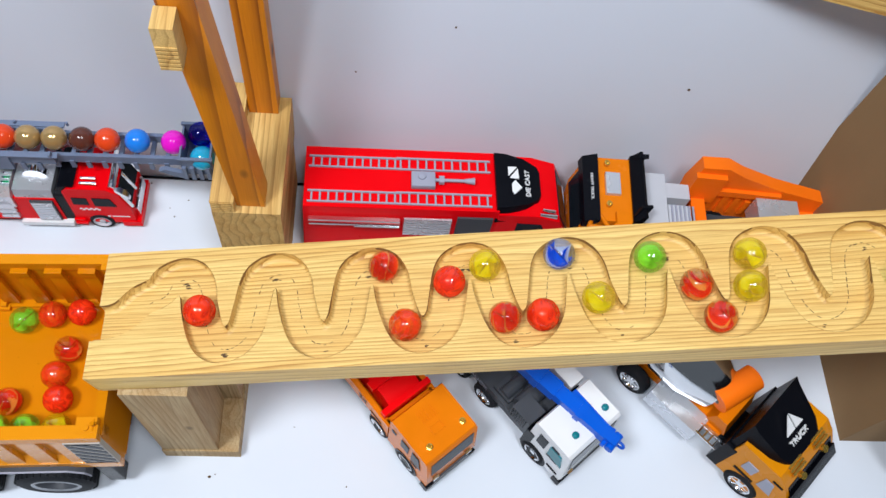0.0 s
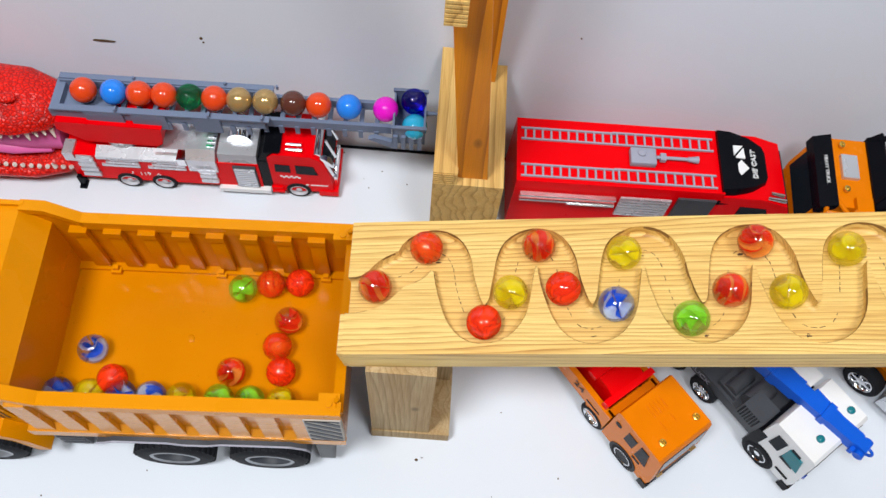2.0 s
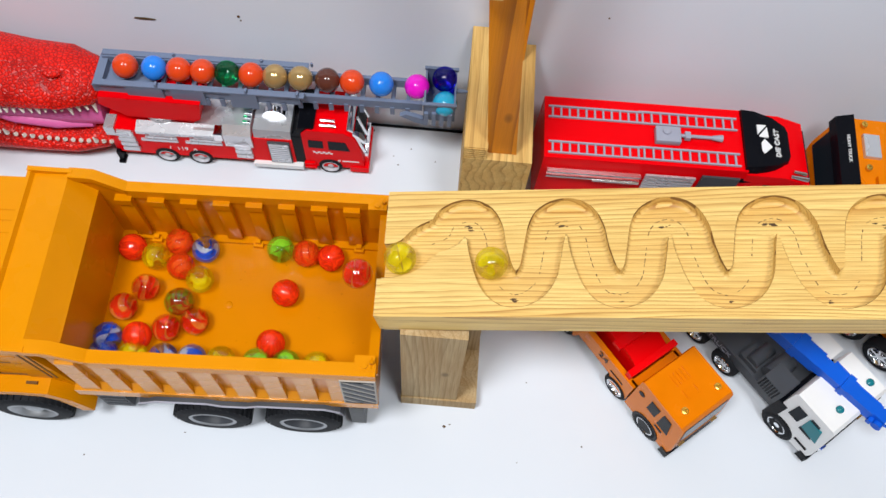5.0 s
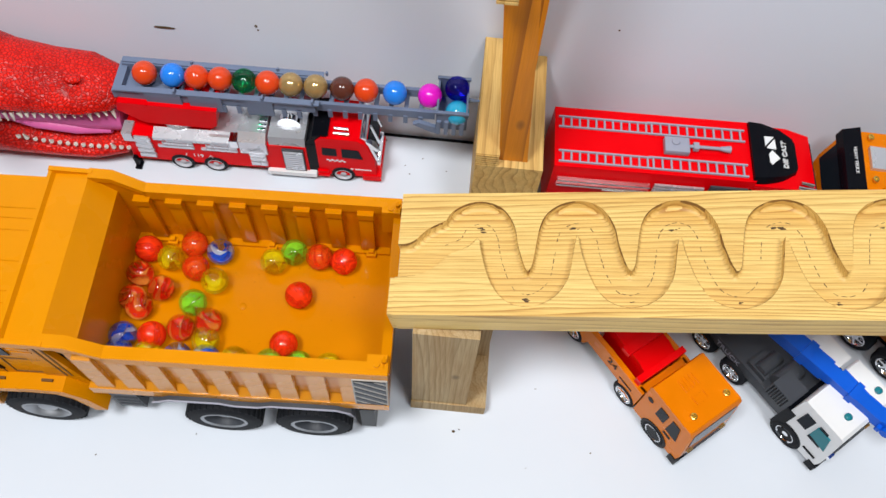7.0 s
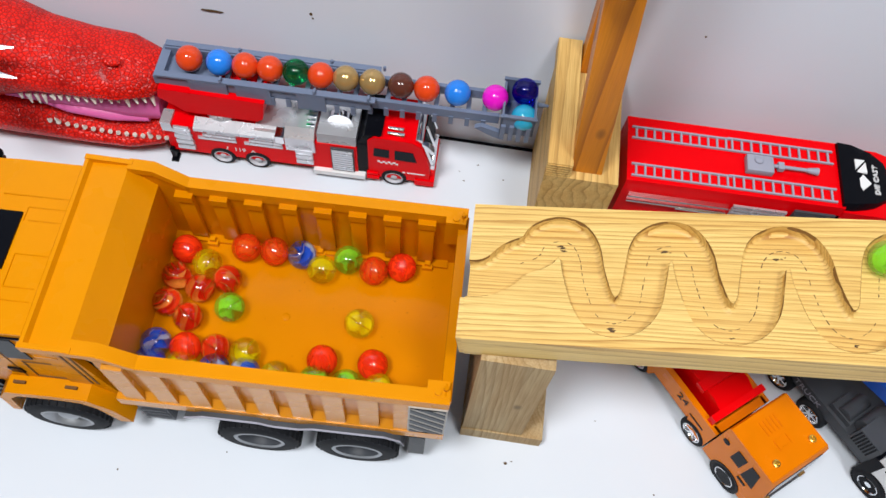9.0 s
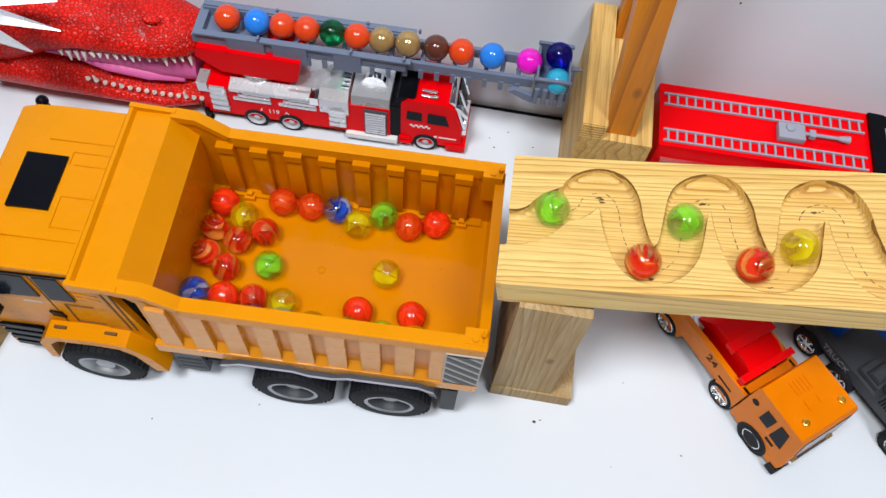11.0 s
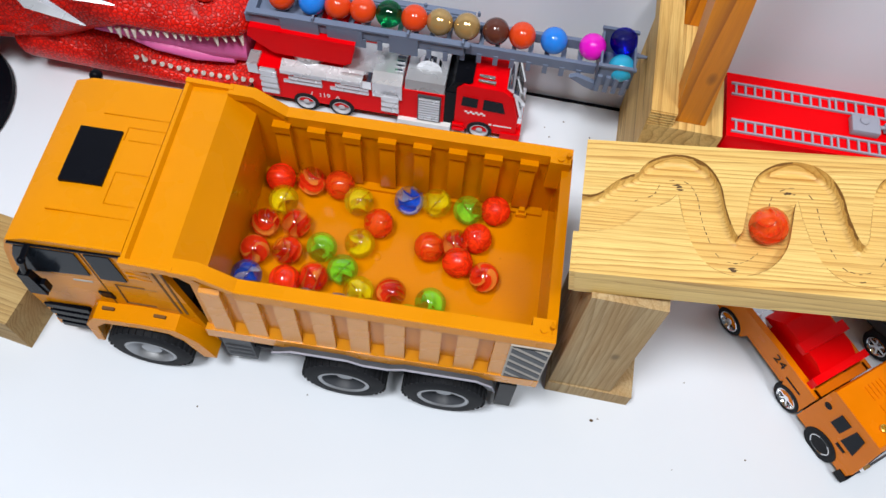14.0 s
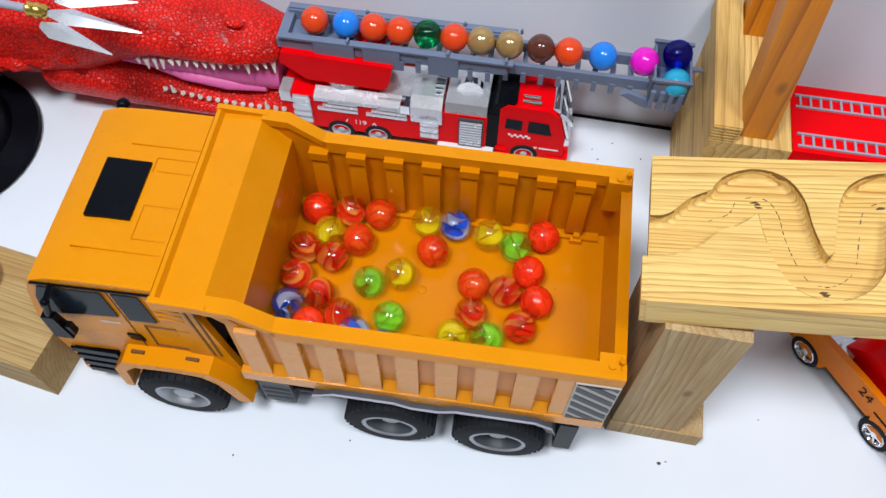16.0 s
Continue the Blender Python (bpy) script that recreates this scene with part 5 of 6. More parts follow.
def crane_truck():
    t = thing("crane_truck", "white toy crane truck with a long blue boom and grey deck", "toy truck", pose(0.1238, 0.1960, 0, 0, 0, 130.0))
    w, r = 0.0440, 0.0098
    cab = small_truck(t, w, 0.0320, 0.0540, M_WHITE, r, 0.0230)
    part("boom_slot", Shape().box(0.0040, 0.0320, -0.0110, -0.0010, 0.0500, 0.0544).bevel(0.0004), M_BLUE, cab)
    for x, y in ((0.0125, -0.0168), (0.0118, 0.0094)):
        part("roof_lamp", Shape().lathe([(0.0022, 0.0535), (0.0022, 0.0552), (0.0012, 0.0560), (0.00005, 0.0562)], 16, pose(x, y, 0)), M_TEAL, cab, "teal roof lamp")
    for s in (-1, 1):
        y = s * (w / 2 + 0.0002)
        part("side_window", Shape().prism([(0.0040, 0.0310), (0.0160, 0.0330), (0.0165, 0.0450), (0.0075, 0.0450)], y - 0.0007, y + 0.0007), M_TEAL, cab)
        part("checker", Shape().box(0.0030, 0.0120, y - 0.0005, y + 0.0005, 0.0160, 0.0175), M_BLACK, cab)
    part("fender", Shape().box(0.0280, 0.0345, -w / 2 - 0.0005, w / 2 + 0.0005, 0.0080, 0.0340).bevel(0.0010), M_BLACK, t)
    deck = part("deck", Shape().box(0.0345, 0.1400, -w / 2 + 0.001, w / 2 - 0.001, 0.0170, 0.0260).box(0.0345, 0.0500, 0.0080, w / 2, 0.0260, 0.0400).bevel(0.0008), M_GREY, t)
    part("winch", Shape().cyl((0.0480, 0.0160, 0.0330), (0.0480, 0.0000, 0.0330), 0.0060).cyl((0.0600, 0.0180, 0.0300), (0.0600, 0.0020, 0.0300), 0.0045).box(0.0540, 0.0680, 0.0060, 0.0190, 0.0260, 0.0300).bevel(0.0006), M_GREY, t)
    for k in range(7):
        part("vent_slat", Shape().box(0.0370 + 0.0018 * k, 0.0380 + 0.0018 * k, w / 2 - 0.001, w / 2 + 0.0004, 0.0270, 0.0390), M_BLACK, deck)
    part("side_box", Shape().box(0.0345, 0.0560, -w / 2, -0.0110, 0.0260, 0.0500).bevel(0.0015), M_WHITE, t)
    boom = part("boom", Shape().box(0.0000, 0.1300, -0.0044, 0.0044, 0.0520, 0.0600).bevel(0.0010), M_BLUE, t, "glossy blue telescopic boom")
    boom.matrix_local = pose(0, -0.0048, 0, 0, 0, 7.5)
    part("boom_sleeve", Shape().box(0.0180, 0.0220, -0.0056, 0.0056, 0.0515, 0.0612).box(0.0500, 0.0550, -0.0060, 0.0060, 0.0515, 0.0620).box(0.0380, 0.1280, -0.0052, 0.0052, 0.0515, 0.0610).bevel(0.0006), M_BLUE, boom)
    part("boom_foot", Shape().box(0.0900, 0.1280, -0.0080, 0.0080, 0.0260, 0.0520).bevel(0.001), M_BLUE, boom)
    part("boom_head", Shape().box(-0.0070, 0.0004, -0.0034, 0.0034, 0.0525, 0.0595).cyl((-0.0055, -0.0060, 0.0545), (-0.0055, 0.0060, 0.0545), 0.0028, n=14).box(-0.0025, 0.0000, -0.0065, 0.0065, 0.0525, 0.0560).bevel(0.0005), M_BLUE, boom)
    hook = Shape()
    pts = [Vector((-0.0090 + 0.0035 * math.cos(a), -0.0040, 0.0480 + 0.0035 * math.sin(a))) for a in [math.radians(80 + 26 * i) for i in range(10)]]
    for a, b in zip(pts, pts[1:]):
        hook.cyl(a, b, 0.0009, n=8)
    hook.cyl((-0.0085, -0.0040, 0.0510), (-0.0060, -0.0020, 0.0540), 0.0009, n=8)
    part("hook", hook, M_BLUE, boom)
    for s in (-1, 1):
        for x in (0.0230, 0.0700, 0.0960):
            wheel(t, x, s * (w / 2 - 0.0028), r, 0.0080, s, M_CHROME, spokes=6, hole=0.66)
    part("chassis", Shape().box(0.004, 0.138, -0.014, 0.014, 0.0070, 0.0172).bevel(0.0006), M_BLACK, t)
    writing("TRUCK", 0.0060, pose(0.0800, w / 2 - 0.0006, 0.0215, 90, 0, 180), M_LADDER2, deck, label="raised grey word TRUCK")
    return t


crane_truck()


def mixer_truck():
    t = thing("mixer_truck", "yellow and black toy concrete mixer with a chrome drum", "toy truck", pose(0.2600, 0.1830, 0, 0, 0, 133.5))
    w, r = 0.0530, 0.0120
    cab = part("cab", Shape().prism([(0.0, 0.0080), (-0.0030, 0.0250), (0.0, 0.0380), (0.0080, 0.0500), (0.0150, 0.0560), (0.0420, 0.0560), (0.0430, 0.0080)], -w / 2, w / 2).bevel(0.0026, 3, 20), M_YELLOW2, t)
    for s in (-1, 1):
        for k in range(3):
            part("roof_ridge", Shape().box(0.0090 + 0.0024 * k, 0.0104 + 0.0024 * k, s * 0.0120 - 0.0065, s * 0.0120 + 0.0065, 0.0500 + 0.0016 * k, 0.0545 + 0.0010 * k).bevel(0.0003), M_BRASS, cab, "gold ridged trim")
        part("roof_lamp", Shape().cyl((0.0060, s * 0.0120, 0.0490), (0.0045, s * 0.0120, 0.0515), 0.0024, n=14), M_BRASS, cab)
        y = s * (w / 2 + 0.0003)
        part("side_window", Shape().prism([(0.0080, 0.0290), (0.0180, 0.0290), (0.0180, 0.0430), (0.0120, 0.0430)], y - 0.0005, y + 0.0005), M_LADDER2, cab, "grey side window")
        part("side_window", Shape().box(0.0240, 0.0320, y - 0.0005, y + 0.0005, 0.0330, 0.0440), M_LADDER2, cab, "grey side window")
        part("name_bar", Shape().box(0.0200, 0.0340, y - 0.0003, y + 0.0003, 0.0250, 0.0272).box(0.0080, 0.0150, y - 0.0003, y + 0.0003, 0.0460, 0.0475), M_BLACK, cab)
    cap = part("roof_cap", Shape().loft([[(x, -y, z), (x, y, z), (x, y - 0.003, z + d), (x, -y + 0.003, z + d)] for x, y, z, d in ((0.0140, 0.0170, 0.0530, 0.0030), (0.0220, 0.0220, 0.0520, 0.0080), (0.0420, 0.0250, 0.0440, 0.0260), (0.0470, 0.0255, 0.0400, 0.0340))]).bevel(0.0010), M_BLACK, t, "black roof spoiler with white lettering")
    slope = math.degrees(math.atan2(0.0130, 0.0200))
    writing("TRUCK", 0.0054, pose(0.0225, 0.0, 0.0612, slope, 0, -90), M_WHITE, cap, label="white word TRUCK", depth=0.0006)
    part("emblem", Shape().prism([(-0.0085, -0.0035), (-0.0004, -0.0035), (-0.0004, 0.0070)], 0.0, 0.0008, "z").prism([(0.0006, -0.0035), (0.0080, -0.0035), (0.0006, 0.0075)], 0.0, 0.0008, "z"), M_WHITE, cap, "white triangle emblem").matrix_local = pose(0.0310, 0.0, 0.0668, slope, 0, -90)
    part("windscreen", Shape().prism([(-0.0034, 0.0255), (-0.0006, 0.0380), (0.0060, 0.0478), (0.0070, 0.0470), (0.0006, 0.0370), (-0.0022, 0.0255)], -w / 2 + 0.003, w / 2 - 0.003).bevel(0.0004), M_BLACK, cab)
    part("visor", Shape().prism([(-0.0060, 0.0270), (-0.0050, 0.0360), (0.0010, 0.0430), (0.0030, 0.0380), (-0.0010, 0.0270)], -w / 2 + 0.002, w / 2 - 0.002).bevel(0.0012), M_BLACK, cab, "black band under the windscreen")
    part("bumper", Shape().box(-0.0050, 0.0040, -w / 2 - 0.001, w / 2 + 0.001, 0.0040, 0.0150).bevel(0.0020), M_BLACK, cab)
    part("fender", Shape().box(0.0400, 0.0480, -w / 2 - 0.0006, w / 2 + 0.0006, 0.0090, 0.0420).bevel(0.0015), M_BLACK, t)
    part("chassis", Shape().box(0.004, 0.150, -0.013, 0.013, 0.0080, 0.0180).bevel(0.0008), M_BLACK, t)
    part("cradle", Shape().box(0.0520, 0.1400, -0.0180, 0.0180, 0.0180, 0.0250).prism([(0.0500, 0.0250), (0.0540, 0.0390), (0.0620, 0.0390), (0.0660, 0.0250)], -0.0160, 0.0160).bevel(0.0008), M_ORANGE, t)
    part("side_tank", Shape().box(0.0630, 0.1010, 0.0150, w / 2 + 0.003, 0.0100, 0.0270).bevel(0.0012), M_SILVER, t)
    part("ladder_step", ladder_bars(0.0160, 0.0080, 4).bevel(0.0002), M_CHROME, t).matrix_local = pose(0.0490, w / 2 - 0.0060, 0.0260, 0)
    tilt = pose(0.1100, 0.0000, 0.0440, 0, 79, 0)
    part("drum", Shape().lathe([(0.0050, -0.0420), (0.0150, -0.0400), (0.0225, -0.0200), (0.0240, 0.0000), (0.0205, 0.0180), (0.0130, 0.0380), (0.0100, 0.0440), (0.0085, 0.0440), (0.00005, 0.0400)], 40, tilt), M_CHROME, t, "shiny chrome mixing drum")
    part("drum_motor", Shape().cyl((0.0690, 0.0110, 0.0440), (0.0620, -0.0180, 0.0480), 0.0086, n=28).bevel(0.0008), M_ORANGE2, t, "orange cylinder with a dark socket")
    part("socket", Shape().cyl((0.06912, 0.0114, 0.0440), (0.0690, 0.0109, 0.0440), 0.0020, n=14), M_BLACK, t)
    for s in (-1, 1):
        for x in (0.0220, 0.1150, 0.1420):
            wheel(t, x, s * (w / 2 - 0.0030), r, 0.0090, s, M_CHROME, spokes=6, hole=0.66)
    return t


mixer_truck()


# ---- dragon head and weapon ----
def dragon_head():
    """Red rubber dragon head lying by the wall, mouth open; one plain toy with its jaws, gums and teeth."""
    base = pose(-0.3420, 0.3560, 0, 0, 0, 2.0)
    t = thing("dragon_head", "red scaly rubber dragon head with open pink mouth", "toy dragon", base)
    rng = random.Random(9)

    def ring(x, y, z, ry, rz, top=1.0, bottom=1.0, n=22):
        out = []
        for i in range(n):
            a = 6.283 * i / n
            k = top if math.sin(a) > 0 else bottom
            out.append((x, y + ry * math.cos(a), z + rz * k * math.sin(a)))
        return out

    upper = [(-0.003, 0.018, 0.056, 0.009, 0.006), (-0.009, 0.018, 0.057, 0.018, 0.010), (-0.028, 0.019, 0.058, 0.025, 0.014), (-0.052, 0.019, 0.059, 0.026, 0.016), (-0.078, 0.020, 0.061, 0.028, 0.019),
             (-0.100, 0.022, 0.062, 0.032, 0.027), (-0.120, 0.024, 0.058, 0.037, 0.036), (-0.145, 0.026, 0.055, 0.041, 0.043), (-0.185, 0.028, 0.053, 0.043, 0.048), (-0.240, 0.030, 0.056, 0.044, 0.054)]
    part("upper_jaw", Shape().loft([ring(x, y, z, a, b, 1.0, 0.50 if x > -0.09 else 0.9) for x, y, z, a, b in upper]), M_SKIN, t)
    lower = [(-0.002, 0.010, 0.020, 0.006, 0.005), (-0.010, 0.011, 0.018, 0.017, 0.010), (-0.030, 0.012, 0.016, 0.022, 0.012), (-0.055, 0.014, 0.018, 0.025, 0.0145), (-0.080, 0.016, 0.022, 0.028, 0.019), (-0.105, 0.020, 0.027, 0.033, 0.026), (-0.150, 0.024, 0.034, 0.037, 0.034)]
    part("lower_jaw", Shape().loft([ring(x, y, z, a, b, 0.6, 1.0) for x, y, z, a, b in lower]), M_SKIN, t)
    mouth = [(-0.009, 0.016, 0.034, 0.013, 0.012), (-0.030, 0.017, 0.038, 0.017, 0.017), (-0.055, 0.018, 0.042, 0.019, 0.016), (-0.080, 0.019, 0.047, 0.023, 0.012), (-0.098, 0.020, 0.050, 0.026, 0.006)]
    part("gum", Shape().loft([ring(x, y, z, a, b) for x, y, z, a, b in mouth]), M_GUM, t, "pink mouth lining")
    part("tongue", Shape().loft([ring(x, y, z, a, b) for x, y, z, a, b in ((-0.018, 0.007, 0.028, 0.005, 0.003), (-0.040, 0.006, 0.032, 0.009, 0.005), (-0.065, 0.006, 0.037, 0.010, 0.005), (-0.088, 0.009, 0.043, 0.010, 0.003))]), M_GUM, t, "pink tongue")
    for i in range(17):
        f = i / 16
        x = -0.010 - 0.078 * f
        y = 0.018 - 0.0185 * (1 - 0.3 * (1 - f) ** 4) - 0.0030 * f
        big = 0.0062 if i in (0, 3, 13, 14, 15) else rng.uniform(0.0022, 0.0042)
        z = 0.0525 + 0.0015 * math.sin(3.1 * f)
        part("tooth", Shape().cyl((x, y - 0.0015, z), (x + 0.0012 + rng.uniform(-0.001, 0.001), y - 0.0036, z - big), rng.uniform(0.0014, 0.0020), 0.0005, 10), M_TOOTH, t)
    for i in range(15):
        f = i / 14
        x = -0.006 - 0.070 * f
        y = 0.011 - 0.0165 - 0.0035 * f
        big = 0.0060 if i in (2, 13) else rng.uniform(0.0016, 0.0036)
        part("tooth", Shape().cyl((x, y, 0.0225 + 0.010 * f * f), (x, y - 0.0012, 0.0225 + 0.010 * f * f + big), 0.0016, 0.0004, 10), M_TOOTH, t)
    part("nostril", Shape().ball((-0.030, 0.0100, 0.0740), 0.0045, 14, 10, (1.3, 0.8, 0.5)), M_SKIN, t)
    for k in range(5):
        x = -0.125 - 0.018 * k
        part("ridge", Shape().loft([ring(x + 0.010, -0.004 - 0.002 * k, 0.048 - 0.003 * k, 0.003, 0.003, n=10), ring(x, -0.010 - 0.002 * k, 0.052 - 0.003 * k, 0.006, 0.005, n=10), ring(x - 0.014, -0.008 - 0.002 * k, 0.050 - 0.003 * k, 0.004, 0.004, n=10)]), M_SKIN, t)
    return t


dragon_head()

tri = thing("trident", "silver three-pointed toy spear lying across the dragon head", "toy weapon", pose(-0.4580, 0.3240, 0.1070, 0, 6, 2))
part("shaft", Shape().cyl((-0.1400, 0, 0), (0.0, 0, 0), 0.0022, n=12), M_LADDER2, tri)
part("ferrule", Shape().lathe([(0.0022, -0.004), (0.0040, -0.002), (0.0034, 0.0), (0.0042, 0.002), (0.0034, 0.004), (0.0040, 0.006), (0.0022, 0.008)], 16, pose(0, 0, 0, 0, 90)), M_BRASS, tri, "brass ferrule")
for a, dy, k in ((-2, 0.0, 1.05), (-15, -0.0075, 0.9), (12, 0.0085, 0.9)):
    blade = Shape().loft([[(x, -w, 0), (x, 0, h), (x, w, 0), (x, 0, -h)] for x, w, h in ((0.004, 0.0022, 0.0016), (0.014 * k, 0.0058, 0.0026), (0.050 * k, 0.0004, 0.0004))])
    part("blade", blade, M_SILVER, tri, "bright silver blade").matrix_local = pose(0.004, dy, 0, 0, 0, a)

disc = thing("black_hat", "glossy black round plastic lid lying on the table", "plastic lid", pose(-0.5530, 0.3020, 0),
             shape=Shape().lathe([(0.00005, 0.0), (0.0550, 0.0), (0.0570, 0.0020), (0.0560, 0.0050), (0.0420, 0.0090), (0.0400, 0.0200), (0.0330, 0.0260), (0.00005, 0.0280)], 56), mat=M_BLACK)

offcut = thing("pine_offcut", "short pale pine offcut in front of the dump truck", "wood block", pose(-0.4190, 0.1615, 0, 0, 0, -8),
               shape=Shape().box(-0.1200, 0.0, 0.0, 0.0560, 0, 0.0340).bevel(0.0010), mat=M_PINE_OLD)
knob = thing("wooden_puck", "round yellow wooden puck on a pine offcut", "puck", pose(-0.4660, 0.2020, 0.0340),
             shape=Shape().lathe([(0.00005, 0.0), (0.0100, 0.0), (0.0118, 0.0030), (0.0118, 0.0090), (0.0100, 0.0120), (0.00005, 0.0130)], 28), mat=M_PINE_BLOCK)

# ---- cardboard and the beam overhead, at the high end of the board ----
card = thing("cardboard_box", "creased brown cardboard box beside the marble run", "box", pose(0.3080, 0.2130, 0, 0, 0, 0))
part("box_wall", Shape().prism([(0.0, 0.0), (0.0, 0.2450), (0.0800, 0.2600), (0.1000, 0.2900), (0.2000, 0.3000), (0.2000, 0.0)], 0.0, 0.0035, "x").bevel(0.0005), M_CARD, card)
part("box_wall", Shape().box(0.0036, 0.2500, 0.0, 0.0035, 0.0, 0.0700).bevel(0.0005), M_CARD, card)
part("box_flap", Shape().prism([(0.0, 0.0), (0.1500, 0.0), (0.1300, -0.0600), (0.0200, -0.0500)], 0, 0.0030, "z").bevel(0.0004), M_CARD, card, "bent cardboard flap").matrix_local = pose(0.0040, 0.0, 0.0700, 62)
part("box_flap", Shape().prism([(0.0, 0.0), (0.0, 0.0800), (0.0700, 0.1000), (0.0900, 0.0)], 0, 0.0030, "z").bevel(0.0004), M_CARD, card, "bent cardboard flap").matrix_local = pose(0.0020, 0.1000, 0.2700, 0, 20, 10)
beam = thing("cross_beam", "pale pine beam across the top of the frame", "wooden beam", pose(0.2300, 0.4120, 0.2020, 0, 0, -14),
             shape=Shape().box(-0.0400, 0.4000, 0.0, 0.0130, 0.0, 0.0320).bevel(0.0010), mat=M_PINE)

# ---- crumbs and scuffs ----
crumbs = Shape()
rng = random.Random(12)
for x, y, r in ((-0.1093, 0.1830, 0.0011), (-0.1060, 0.1845, 0.0006), (-0.2640, 0.1660, 0.0006), (-0.1760, 0.3920, 0.0008), (-0.1560, 0.3650, 0.0006), (-0.1480, 0.3790, 0.0006), (-0.1300, 0.3700, 0.0007), (-0.0250, 0.1780, 0.0006), (-0.3200, 0.1480, 0.0006), (-0.0640, 0.1650, 0.0004), (-0.1600, 0.3720, 0.0005), (-0.0600, 0.2150, 0.0005)):
    crumbs.ball((x, y, r * 0.3), r, 8, 6, (rng.uniform(0.7, 1.3), rng.uniform(0.5, 0.9), 0.4))
thing("crumbs", "tiny dark crumbs scattered on the white table", "crumbs", kind="stuff", shape=crumbs, mat=M_DARKMARK)
scuff = Shape().prism([(-0.0070, -0.0004), (-0.0020, -0.0010), (0.0060, -0.0007), (0.0075, 0.0003), (0.0010, 0.0009), (-0.0060, 0.0006)], 0, 0.0003, "z")
for x, z, r in ((-0.2620, 0.0860, 0.0010), (-0.2610, 0.0830, 0.0006), (0.1900, 0.1120, 0.0010), (0.0300, 0.1500, 0.0007), (-0.0300, 0.1100, 0.0006)):
    part("speck", Shape().cyl((x, -0.0003, z), (x, 0.0, z), r, n=9), M_DARKMARK, wall)
part("scuff", scuff, M_DARKMARK, wall, "small brown scuff mark").matrix_local = pose(-0.3240, -0.0003, 0.0780, 90, 0, 0)
